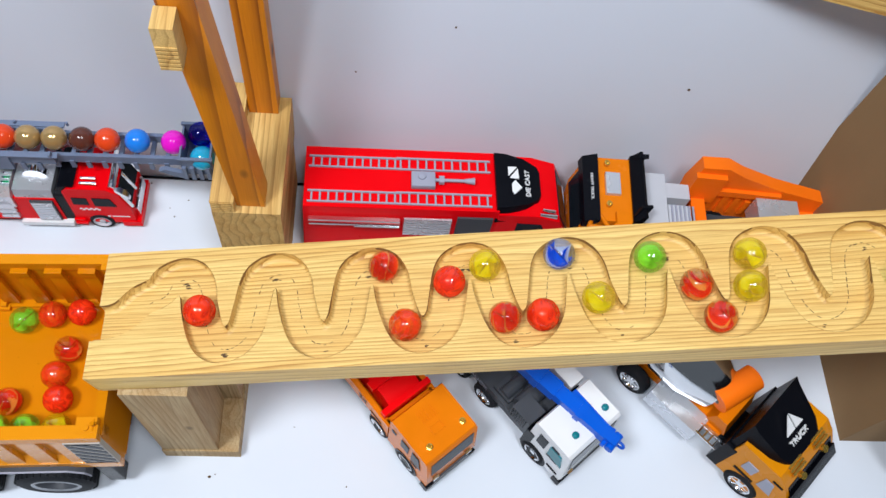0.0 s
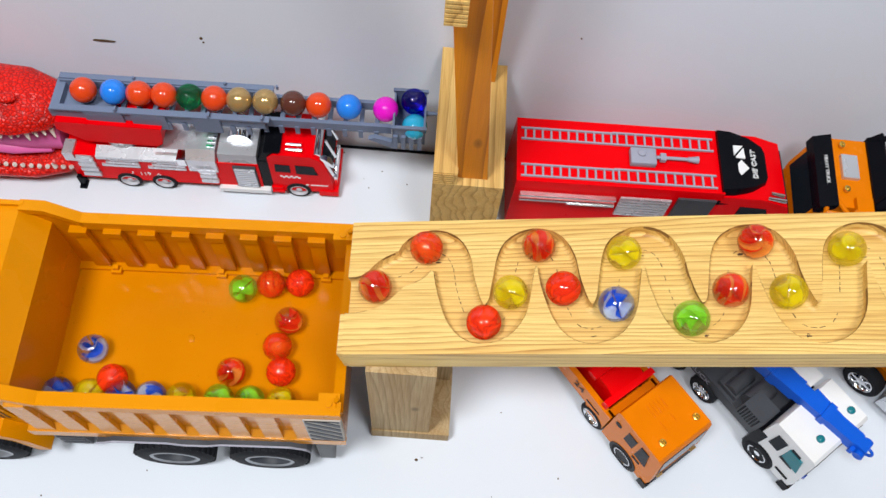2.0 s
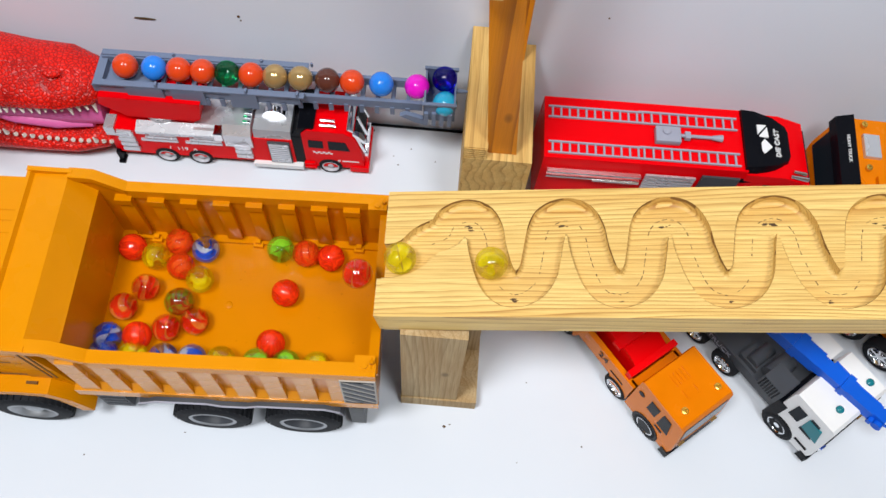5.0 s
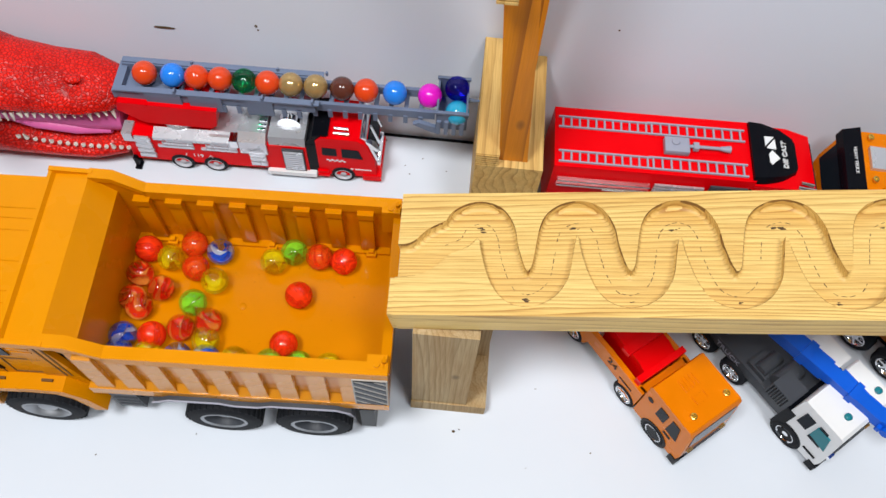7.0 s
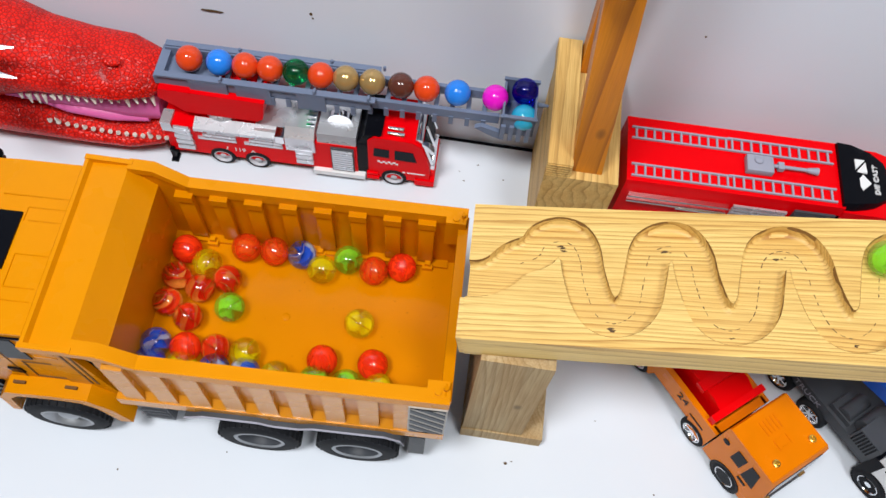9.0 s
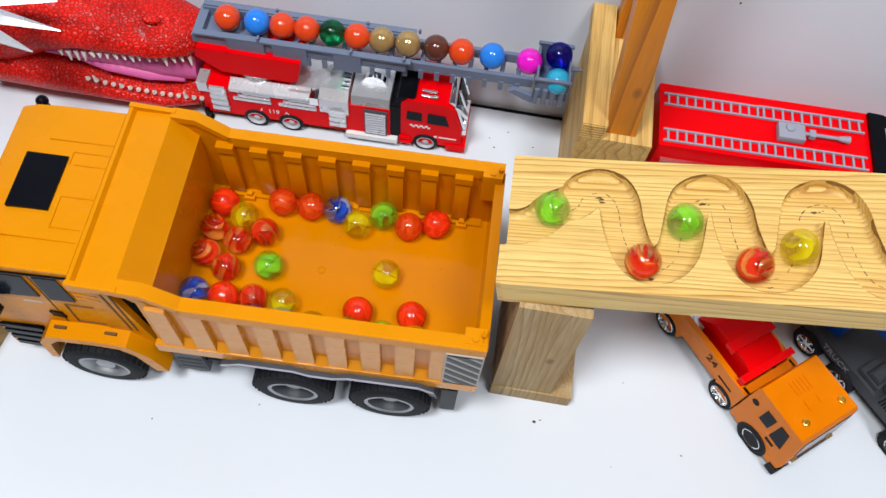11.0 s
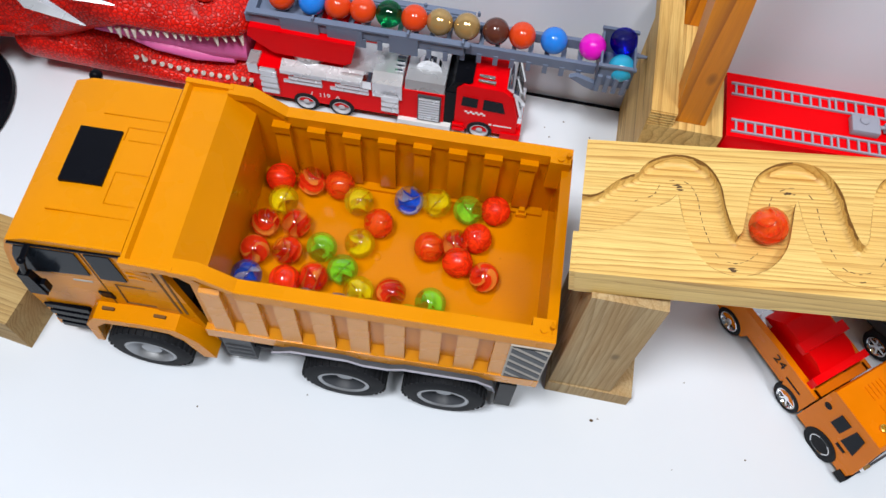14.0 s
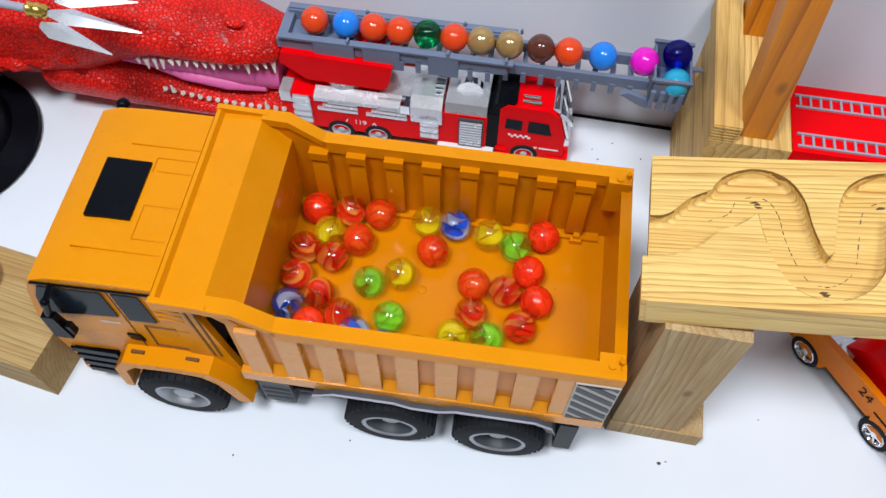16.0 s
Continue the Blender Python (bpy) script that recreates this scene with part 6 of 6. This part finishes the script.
# groove marbles: colour, (seconds, way left to the mouth of the groove), then places in the truck bed
ROLLERS = [
    ("R", [(0, 0.078), (0.5, 0.013)], [(1.5, -0.2719, 0.2006), (2.5, -0.2745, 0.2002), (3.0, -0.2792, 0.2015), (4.0, -0.2823, 0.2032), (7.5, -0.2826, 0.2014), (11.5, -0.2817, 0.2032), (14.0, -0.2787, 0.2026), (14.5, -0.2846, 0.1966), (15.5, -0.2851, 0.1985)]),
    ("R", [(0, 0.257), (0.5, 0.196), (1, 0.138), (1.5, 0.085), (2, 0.017)], [(2.5, -0.2656, 0.2256), (3.0, -0.2844, 0.2198), (3.5, -0.2782, 0.2186), (4.0, -0.2908, 0.2264), (4.5, -0.2936, 0.2193), (7.5, -0.2859, 0.2176), (12.0, -0.2832, 0.2176), (14.0, -0.2818, 0.2188), (14.5, -0.2804, 0.2167), (15.5, -0.2846, 0.2141)]),
    ("R", [(0, 0.29), (0.5, 0.228), (1, 0.167), (1.5, 0.114), (2, 0.05)], [(2.5, -0.2143, 0.2373), (3.0, -0.2451, 0.2484), (3.5, -0.2521, 0.239), (4.0, -0.279, 0.2367), (4.5, -0.2675, 0.2465), (7.5, -0.251, 0.2617), (11.5, -0.2547, 0.2619), (12.0, -0.2524, 0.2623), (12.5, -0.241, 0.2625), (13.0, -0.2433, 0.2611), (13.5, -0.2378, 0.2505), (14.0, -0.2403, 0.2438), (14.5, -0.269, 0.2456), (15.5, -0.2731, 0.246)]),
    ("R", [(0, 0.332), (0.5, 0.267), (1, 0.211), (1.5, 0.155), (2, 0.103), (2.5, 0.043)], [(3.0, -0.2949, 0.2549), (3.5, -0.2939, 0.2594), (4.0, -0.2972, 0.2586), (4.5, -0.2972, 0.2557), (12.0, -0.2968, 0.2599)]),
    ("Y", [(0, 0.359), (0.5, 0.302), (1, 0.241), (1.5, 0.18), (2, 0.123), (2.5, 0.06)], [(3.5, -0.2758, 0.242), (4.0, -0.2818, 0.2544), (4.5, -0.2829, 0.2511), (7.5, -0.2843, 0.2491), (12.5, -0.2877, 0.2459), (13.0, -0.2919, 0.2472), (14.5, -0.2877, 0.2478)]),
    ("R", [(0, 0.388), (0.5, 0.336), (1, 0.272), (1.5, 0.214), (2, 0.152), (2.5, 0.101), (3, 0.033)], [(3.5, -0.2971, 0.2441), (4.0, -0.294, 0.2441), (4.5, -0.2841, 0.2317), (8.0, -0.2843, 0.2342), (11.5, -0.2832, 0.2328), (13.0, -0.2815, 0.2349), (14.5, -0.2834, 0.2323), (15.5, -0.2832, 0.2344)]),
    ("R", [(0, 0.411), (0.5, 0.356), (1, 0.295), (1.5, 0.236), (2, 0.178), (2.5, 0.122), (3, 0.059)], [(3.5, -0.165, 0.2486), (4.0, -0.1826, 0.2458), (4.5, -0.2058, 0.2356), (7.5, -0.1885, 0.2207), (8.0, -0.1876, 0.2069), (9.6, -0.1857, 0.2076), (11.5, -0.1704, 0.2273), (12.0, -0.1866, 0.2489), (12.5, -0.185, 0.2369), (13.0, -0.1866, 0.2497), (13.5, -0.1846, 0.2432), (14.0, -0.189, 0.2458), (14.5, -0.1894, 0.2422), (15.5, -0.186, 0.2456), (16.0, -0.1892, 0.2433)]),
    ("B", [(0, 0.445), (0.5, 0.385), (1, 0.332), (1.5, 0.27), (2, 0.215), (2.5, 0.155), (3, 0.105), (3.5, 0.043)], [(4.0, -0.1976, 0.2357), (4.5, -0.2556, 0.2581), (7.5, -0.2361, 0.2622), (11.5, -0.2396, 0.2587), (12.0, -0.2416, 0.2474), (12.5, -0.2259, 0.2625), (13.0, -0.2277, 0.2614), (13.5, -0.226, 0.2627), (14.0, -0.2277, 0.2606), (15.5, -0.2279, 0.2626)]),
    ("Y", [(0, 0.479), (0.5, 0.41), (1, 0.354), (1.5, 0.298), (2, 0.238), (2.5, 0.184), (3, 0.132), (3.5, 0.079), (4, 0.014)], [(4.5, -0.2551, 0.2394), (7.5, -0.2273, 0.2362), (8.0, -0.1984, 0.2279), (9.6, -0.203, 0.2289), (11.5, -0.2573, 0.2355), (12.0, -0.2494, 0.2239), (12.5, -0.2457, 0.2175), (13.0, -0.2477, 0.2184), (13.5, -0.2591, 0.2494), (14.0, -0.2533, 0.2545), (14.5, -0.2443, 0.2619), (15.5, -0.2426, 0.2605), (16.0, -0.2419, 0.2622)]),
    ("G", [(0, 0.538), (0.5, 0.479), (1, 0.417), (1.5, 0.355), (2, 0.293), (2.5, 0.231), (3, 0.168), (3.5, 0.118), (4, 0.052)], [(7.5, -0.2642, 0.2248), (8.0, -0.2664, 0.2263), (9.6, -0.2645, 0.2227), (11.5, -0.2672, 0.2203), (12.0, -0.2653, 0.2196), (12.5, -0.2616, 0.223), (13.0, -0.2652, 0.2218), (13.5, -0.2585, 0.2205), (14.0, -0.2521, 0.2142), (14.5, -0.248, 0.2064), (15.5, -0.2494, 0.2081)]),
    ("R", [(0, 0.574), (0.5, 0.509), (1, 0.44), (1.5, 0.383), (2, 0.32), (2.5, 0.254), (3, 0.196), (3.5, 0.137), (4, 0.084), (4.5, 0.017)], [(7.5, -0.2985, 0.2243), (12.0, -0.2972, 0.222), (12.5, -0.298, 0.2161), (14.5, -0.2975, 0.2222)]),
    ("R", [(0, 0.593), (0.5, 0.534), (1, 0.472), (1.5, 0.408), (2, 0.352), (2.5, 0.292), (3, 0.232), (3.5, 0.175), (4, 0.123), (4.5, 0.063)], [(7.5, -0.2981, 0.2395), (12.0, -0.2971, 0.2372), (12.5, -0.297, 0.2319), (14.5, -0.2975, 0.237)]),
    ("Y", [(0, 0.619), (0.5, 0.564), (1, 0.5), (1.5, 0.438), (2, 0.377), (2.5, 0.321), (3, 0.257), (3.5, 0.196), (4, 0.138), (4.5, 0.085)], [(7.5, -0.2523, 0.2032), (11.5, -0.25, 0.2041), (12.5, -0.2517, 0.2035), (13.5, -0.2456, 0.2053), (14.0, -0.2416, 0.2043), (14.5, -0.2313, 0.2047), (15.5, -0.2339, 0.2072), (16.0, -0.2191, 0.2044)]),
    ("Y", [(0, 0.636), (0.5, 0.606), (1, 0.559), (1.5, 0.494), (2, 0.441), (2.5, 0.381), (3, 0.328), (3.5, 0.262), (4, 0.211), (4.5, 0.154)], [(7.5, -0.2239, 0.2552), (11.5, -0.2255, 0.2524), (12.0, -0.2217, 0.2505), (12.5, -0.2119, 0.2616), (13.0, -0.2096, 0.2603), (14.0, -0.2132, 0.2622), (14.5, -0.2135, 0.2591), (16.0, -0.2109, 0.2602)]),
    ("G", [(10.5, 0.09), (11, 0.026)], [(11.5, -0.2274, 0.2334), (12.0, -0.2563, 0.2453), (12.5, -0.2572, 0.2399), (13.0, -0.2531, 0.2328), (13.5, -0.2683, 0.2325), (14.0, -0.2654, 0.2244), (16.0, -0.2626, 0.2243)]),
    ("R", [(10.5, 0.152), (11, 0.097), (11.5, 0.035)], [(12.0, -0.2144, 0.227), (12.5, -0.226, 0.2059), (13.0, -0.2344, 0.211), (13.5, -0.2259, 0.2067), (14.5, -0.2195, 0.2141), (15.5, -0.23, 0.2268), (16.0, -0.2126, 0.2171)]),
    ("G", [(10.5, 0.178), (11, 0.129), (11.5, 0.067), (12, 0.005)], [(12.5, -0.2342, 0.2329), (13.0, -0.2303, 0.2275), (13.5, -0.2133, 0.2152), (14.0, -0.2055, 0.2053), (16.0, -0.2034, 0.206)]),
    ("R", [(10.5, 0.251), (11, 0.192), (11.5, 0.133), (12, 0.074), (12.5, 0.012)], [(13.0, -0.2017, 0.2475), (13.5, -0.1992, 0.2401), (14.5, -0.2067, 0.2369), (15.5, -0.2047, 0.2322), (16.0, -0.1988, 0.2311)]),
    ("Y", [(10.5, 0.286), (11, 0.222), (11.5, 0.156), (12, 0.109), (12.5, 0.044)], [(13.0, -0.2161, 0.2319), (13.5, -0.2433, 0.226), (14.0, -0.2471, 0.2304), (14.5, -0.2502, 0.2316), (15.5, -0.2503, 0.2263), (16.0, -0.2489, 0.2314)]),
    ("R", [(11.5, 0.242), (12, 0.187), (12.5, 0.134), (13, 0.081), (13.5, 0.021)], [(14.0, -0.1818, 0.2247), (14.5, -0.1876, 0.2158), (15.5, -0.1834, 0.2154), (16.0, -0.1895, 0.2142)]),
    ("R", [(12.5, 0.289), (13, 0.238), (13.5, 0.174), (14, 0.123), (14.5, 0.059)], [(15.5, -0.2301, 0.245), (16.0, -0.2139, 0.2321)]),
]
# marbles that lie in the bed from the start: colour and places
LYING = [
    ("G", [(0, -0.213, 0.257), (4.5, -0.2131, 0.2624), (7.5, -0.211, 0.2632), (11.5, -0.2054, 0.2599), (12.0, -0.2041, 0.2635), (12.5, -0.1967, 0.2606), (13.0, -0.1941, 0.2634), (14.0, -0.1965, 0.2613), (14.5, -0.1982, 0.2578), (15.5, -0.1974, 0.2562)]),
    ("R", [(0, -0.198, 0.261), (7.5, -0.1964, 0.259), (11.5, -0.1905, 0.2532), (12.0, -0.2199, 0.244), (12.5, -0.2322, 0.2486), (13.0, -0.2201, 0.2483), (13.5, -0.2142, 0.2405), (14.0, -0.2121, 0.2358), (14.5, -0.2413, 0.2436), (15.5, -0.2508, 0.2446), (16.0, -0.2364, 0.2466)]),
    ("R", [(0, -0.182, 0.263), (4.5, -0.1834, 0.2597), (7.5, -0.1818, 0.2634), (11.5, -0.1799, 0.264), (12.0, -0.1814, 0.263), (12.5, -0.1819, 0.2578), (13.0, -0.1794, 0.264), (13.5, -0.1819, 0.2571), (14.0, -0.1822, 0.264), (14.5, -0.1847, 0.264)]),
    ("R", [(0, -0.185, 0.24), (4.0, -0.2135, 0.2232), (4.5, -0.2528, 0.2143), (7.5, -0.2716, 0.2416), (12.5, -0.2726, 0.2518), (13.0, -0.2805, 0.2576), (13.5, -0.2825, 0.2607), (14.0, -0.2805, 0.2614)]),
    ("R", [(0, -0.189, 0.225), (2.5, -0.1951, 0.227), (3.0, -0.2217, 0.23), (3.5, -0.2286, 0.2524), (4.0, -0.2679, 0.2612), (4.5, -0.2715, 0.2614), (7.5, -0.2665, 0.2616), (11.5, -0.2817, 0.2611), (12.0, -0.2741, 0.2619), (12.5, -0.2574, 0.2615), (13.0, -0.26, 0.261), (13.5, -0.2671, 0.2614), (14.0, -0.2655, 0.2622)]),
    ("R", [(0, -0.185, 0.211), (3.5, -0.18, 0.2122), (4.0, -0.2119, 0.2048), (4.5, -0.2091, 0.2052), (7.5, -0.2133, 0.2053), (12.5, -0.2021, 0.2064), (13.0, -0.2173, 0.2307), (13.5, -0.1996, 0.2244), (14.0, -0.1964, 0.2302), (14.5, -0.1977, 0.2261), (15.5, -0.1858, 0.2303), (16.0, -0.1836, 0.2282)]),
    ("R", [(0, -0.211, 0.209), (2.5, -0.2064, 0.2102), (3.0, -0.2135, 0.204), (3.5, -0.211, 0.2094), (4.0, -0.2658, 0.2039), (4.5, -0.2675, 0.209), (7.5, -0.2675, 0.2028), (14.0, -0.2652, 0.2071), (15.5, -0.272, 0.2054)]),
    ("B", [(0, -0.286, 0.216), (2.5, -0.2912, 0.2018), (3.0, -0.2937, 0.2048), (3.5, -0.2954, 0.2015), (4.0, -0.2979, 0.2015), (14.5, -0.296, 0.2082), (15.5, -0.2973, 0.2065)]),
    ("B", [(0, -0.298, 0.1916)]),
    ("Y", [(0, -0.282, 0.192)]),
    ("B", [(0, -0.2655, 0.1925), (14.5, -0.264, 0.1975)]),
    ("B", [(0, -0.25, 0.193)]),
    ("Y", [(0, -0.2345, 0.1935)]),
    ("G", [(0, -0.215, 0.1941)]),
    ("G", [(0, -0.199, 0.1945)]),
    ("Y", [(0, -0.1825, 0.195), (11.4, -0.1859, 0.2), (12.5, -0.1825, 0.195)]),
]


# ---- marbles ----
def swirl(seed, blades, reach):
    """Twisted vanes of coloured glass inside a marble."""
    rng = random.Random(seed)
    s = Shape()
    for b in range(blades):
        a0, tw = 6.283 * b / blades + rng.uniform(-0.3, 0.3), rng.uniform(1.2, 2.2)
        rows = []
        for i in range(11):
            z = -1 + 0.2 * i
            w = math.sqrt(max(0.0, 1 - z * z * 0.98)) * reach
            a = a0 + tw * z
            rows.append([s.bm.verts.new((R_MARBLE * w * k * math.cos(a + 0.5 * k), R_MARBLE * w * k * math.sin(a + 0.5 * k), R_MARBLE * 0.86 * z)) for k in (0.08, 0.4, 0.7, 1.0)])
        for p, q in zip(rows, rows[1:]):
            for k in range(3):
                s.bm.faces.new((p[k], p[k + 1], q[k + 1], q[k]))
    return s


TINTS = {"R": ((1.0, 0.88, 0.80), (1.0, 0.055, 0.008)), "Y": ((1.0, 0.985, 0.70), (1.0, 0.80, 0.005)),
         "G": ((0.90, 1.0, 0.82), (0.42, 0.88, 0.05)), "B": ((0.90, 0.95, 1.0), (0.02, 0.14, 0.86))}
WORDS = {"R": "red glass marble with twisted red vanes inside", "Y": "clear glass marble with twisted yellow vanes inside",
         "G": "clear glass marble with twisted green vanes inside", "B": "clear glass marble with twisted blue vanes inside"}
DENSE = {"R": 0.80, "Y": 0.08, "G": 0.05, "B": 0.03}
M_SHELL = {k: glass("glass_" + k.lower(), v[0], 0.72 if k == "R" else 0.62, body=v[1], dense=DENSE[k]) for k, v in TINTS.items()}
M_SHELL_ORANGE = glass("glass_orange_red", (1.0, 0.93, 0.86), 0.72, body=(1.0, 0.12, 0.010), dense=0.40)
M_SHELL_CLEAR = glass("glass_clear_red", (1.0, 0.96, 0.90), 0.72, body=TINTS["R"][1], dense=0.07)


def vane(name, colour, through=0.35):
    """Thin coloured glass that glows when light falls through it."""
    m, n, l, b = material(name, 0.4)
    n.remove(b)
    d, t, x, no = n.new("ShaderNodeBsdfDiffuse"), n.new("ShaderNodeBsdfTranslucent"), n.new("ShaderNodeMixShader"), n.new("ShaderNodeTexNoise")
    no.inputs["Scale"].default_value = 260
    ramp = n.new("ShaderNodeValToRGB")
    ramp.color_ramp.elements[0].color, ramp.color_ramp.elements[0].position = (*[c * 0.86 for c in colour], 1), 0.35
    ramp.color_ramp.elements[1].color, ramp.color_ramp.elements[1].position = (*[min(1, c * 1.15 + 0.01) for c in colour], 1), 0.65
    l.new(no.outputs["Fac"], ramp.inputs["Fac"])
    l.new(ramp.outputs["Color"], d.inputs["Color"])
    l.new(ramp.outputs["Color"], t.inputs["Color"])
    x.inputs[0].default_value = through
    l.new(d.outputs[0], x.inputs[1])
    l.new(t.outputs[0], x.inputs[2])
    l.new(x.outputs[0], n["Material Output"].inputs["Surface"])
    return m


M_VANE = {k: vane("vane_" + k.lower(), v[1]) for k, v in TINTS.items()}


M_CORE = {"O": vane("core_orange", (1.0, 0.15, 0.012), 0.2), "R": vane("core_r", (1.0, 0.045, 0.008), 0.2)}
M_VANE_PALE = vane("vane_pale", (1.0, 0.40, 0.06))
M_VANE_WHITE = vane("vane_white", (0.92, 0.95, 1.0))
MODELS = {}


def marble(colour, pick):
    """A marble of one of three builds; builds repeat, so their meshes are shared."""
    key = (colour, pick % 3)
    if key not in MODELS:
        ob = thing("glass_marble", WORDS[colour], "marble", group="glass marbles",
                   shape=Shape().ball((0, 0, 0), R_MARBLE, 32, 20), mat=(M_SHELL[colour], M_SHELL_CLEAR, M_SHELL_ORANGE)[pick % 3] if colour == "R" else M_SHELL[colour])
        if colour == "R" and pick % 3 != 1:
            part("core", Shape().ball((0, 0, 0), R_MARBLE * (0.80, 0, 0.66)[pick % 3], 28, 18, (1, 0.86, 1)), M_CORE["O" if pick % 3 == 2 else "R"], ob, "tinted glass core")
        part("swirl", swirl(pick * 7 + ord(colour), 5 + pick % 2 if colour == "R" else 3 + pick % 2, 0.93 if colour == "R" else 0.76), M_VANE[colour], ob)
        if colour == "R" and pick % 3 == 1:
            part("swirl", swirl(pick * 5 + 3, 3, 0.98), M_VANE_PALE, ob, "pale orange vanes")
        if colour == "B":
            part("swirl", swirl(pick * 5 + 3, 2, 0.9), M_VANE_WHITE, ob, "milky white vanes")
        MODELS[key] = ob
        return ob
    return copy_thing(MODELS[key], Matrix())


BED_Z = 0.0570 + R_MARBLE


def groove_place(s):
    u, v = on_groove(max(s, 0.0))
    return BOARD @ Vector((u * STRETCH, v, -DEEP + R_MARBLE))


def roll_rows(points, seed):
    """Rows for walk(): the marble turns as it rolls from point to point."""
    rng = random.Random(seed)
    q = Euler([rng.uniform(0, 6.28) for _ in range(3)]).to_quaternion()
    rows, last = [], None
    for t, p in points:
        if last is not None:
            d = p - last
            flat = Vector((d.x, d.y, 0))
            if flat.length > 1e-6:
                from_axis = Vector((-flat.y, flat.x, 0)).normalized()
                q = Matrix.Rotation(min(flat.length / R_MARBLE, 1.45), 4, from_axis).to_quaternion() @ q
        rows.append((t, Matrix.Translation(p) @ q.to_matrix().to_4x4()))
        last = p
    return rows


def bed_points(points, keys, now, here, landed=False):
    """Carries a marble on through its places in the truck bed; one that has just landed rolls on at once."""
    for k, (t, x, y) in enumerate(keys):
        goal = Vector((x, y, BED_Z))
        need = max(0.2, min(0.5, (goal - here).length / 0.28))
        start = now if landed and k == 0 else max(now, t - need)
        stop = start + need
        if start > now + 0.04:
            points.append((start, here.copy()))
        steps = max(2, int((stop - start) * 15), int((goal - here).length / 0.009) + 1)
        a = here.copy()
        for i in range(1, steps + 1):
            e = 1 - (1 - i / steps) ** 1.7
            points.append((start + (stop - start) * i / steps, a.lerp(goal, e)))
        now, here = stop, goal
    return now, here


def motions():
    rolling = [marble(row[0], 1 if i in (5, 11, 15, 17) else i) for i, row in enumerate(ROLLERS)]
    resting = [marble(row[0], i + 1) for i, row in enumerate(LYING)]
    for i, (colour, way, bed) in enumerate(ROLLERS):
        ob = rolling[i]
        pace = 0.1145
        t0, s0 = way[0]
        points, late = [], i - 14
        if t0 > 0:
            wait = 0.775 + 0.0168 * late
            begin = t0 - (wait - s0) / 0.165
            points.append((0.0, groove_place(wait)))
            keys = [(begin, wait)] + list(way)
        else:
            keys = list(way)
        t1, s1 = keys[-1]
        leave = t1 + s1 / (pace * 1.22)
        keys.append((leave, 0.0))
        ts, ss = [k[0] for k in keys], [k[1] for k in keys]
        n = max(2, int((leave - ts[0]) * 16))
        points += [(ts[0] + (leave - ts[0]) * k / n, groove_place(float(np.interp(ts[0] + (leave - ts[0]) * k / n, ts, ss)))) for k in range(n + 1)]
        edge = points[-1][1].copy()
        for k in range(1, 5):
            f = k / 4
            points.append((leave + 0.13 * f, Vector((edge.x - 0.018 * f, edge.y + (0.228 - edge.y) * 0.2 * f, edge.z + (BED_Z - edge.z) * f * f))))
        now, here = bed_points(points, bed, leave + 0.13, points[-1][1].copy(), True)
        if now < 16.0:
            points.append((16.0, here.copy()))
        walk(ob, roll_rows([p for p in points if p[0] <= 16.6], i))
    for i, (colour, places) in enumerate(LYING):
        ob = resting[i]
        here = Vector((places[0][1], places[0][2], BED_Z))
        points = [(0.0, here.copy())]
        now, here = bed_points(points, places[1:], 0.0, here)
        points.append((max(16.0, now + 0.1), here.copy()))
        walk(ob, roll_rows(points, 50 + i))


motions()
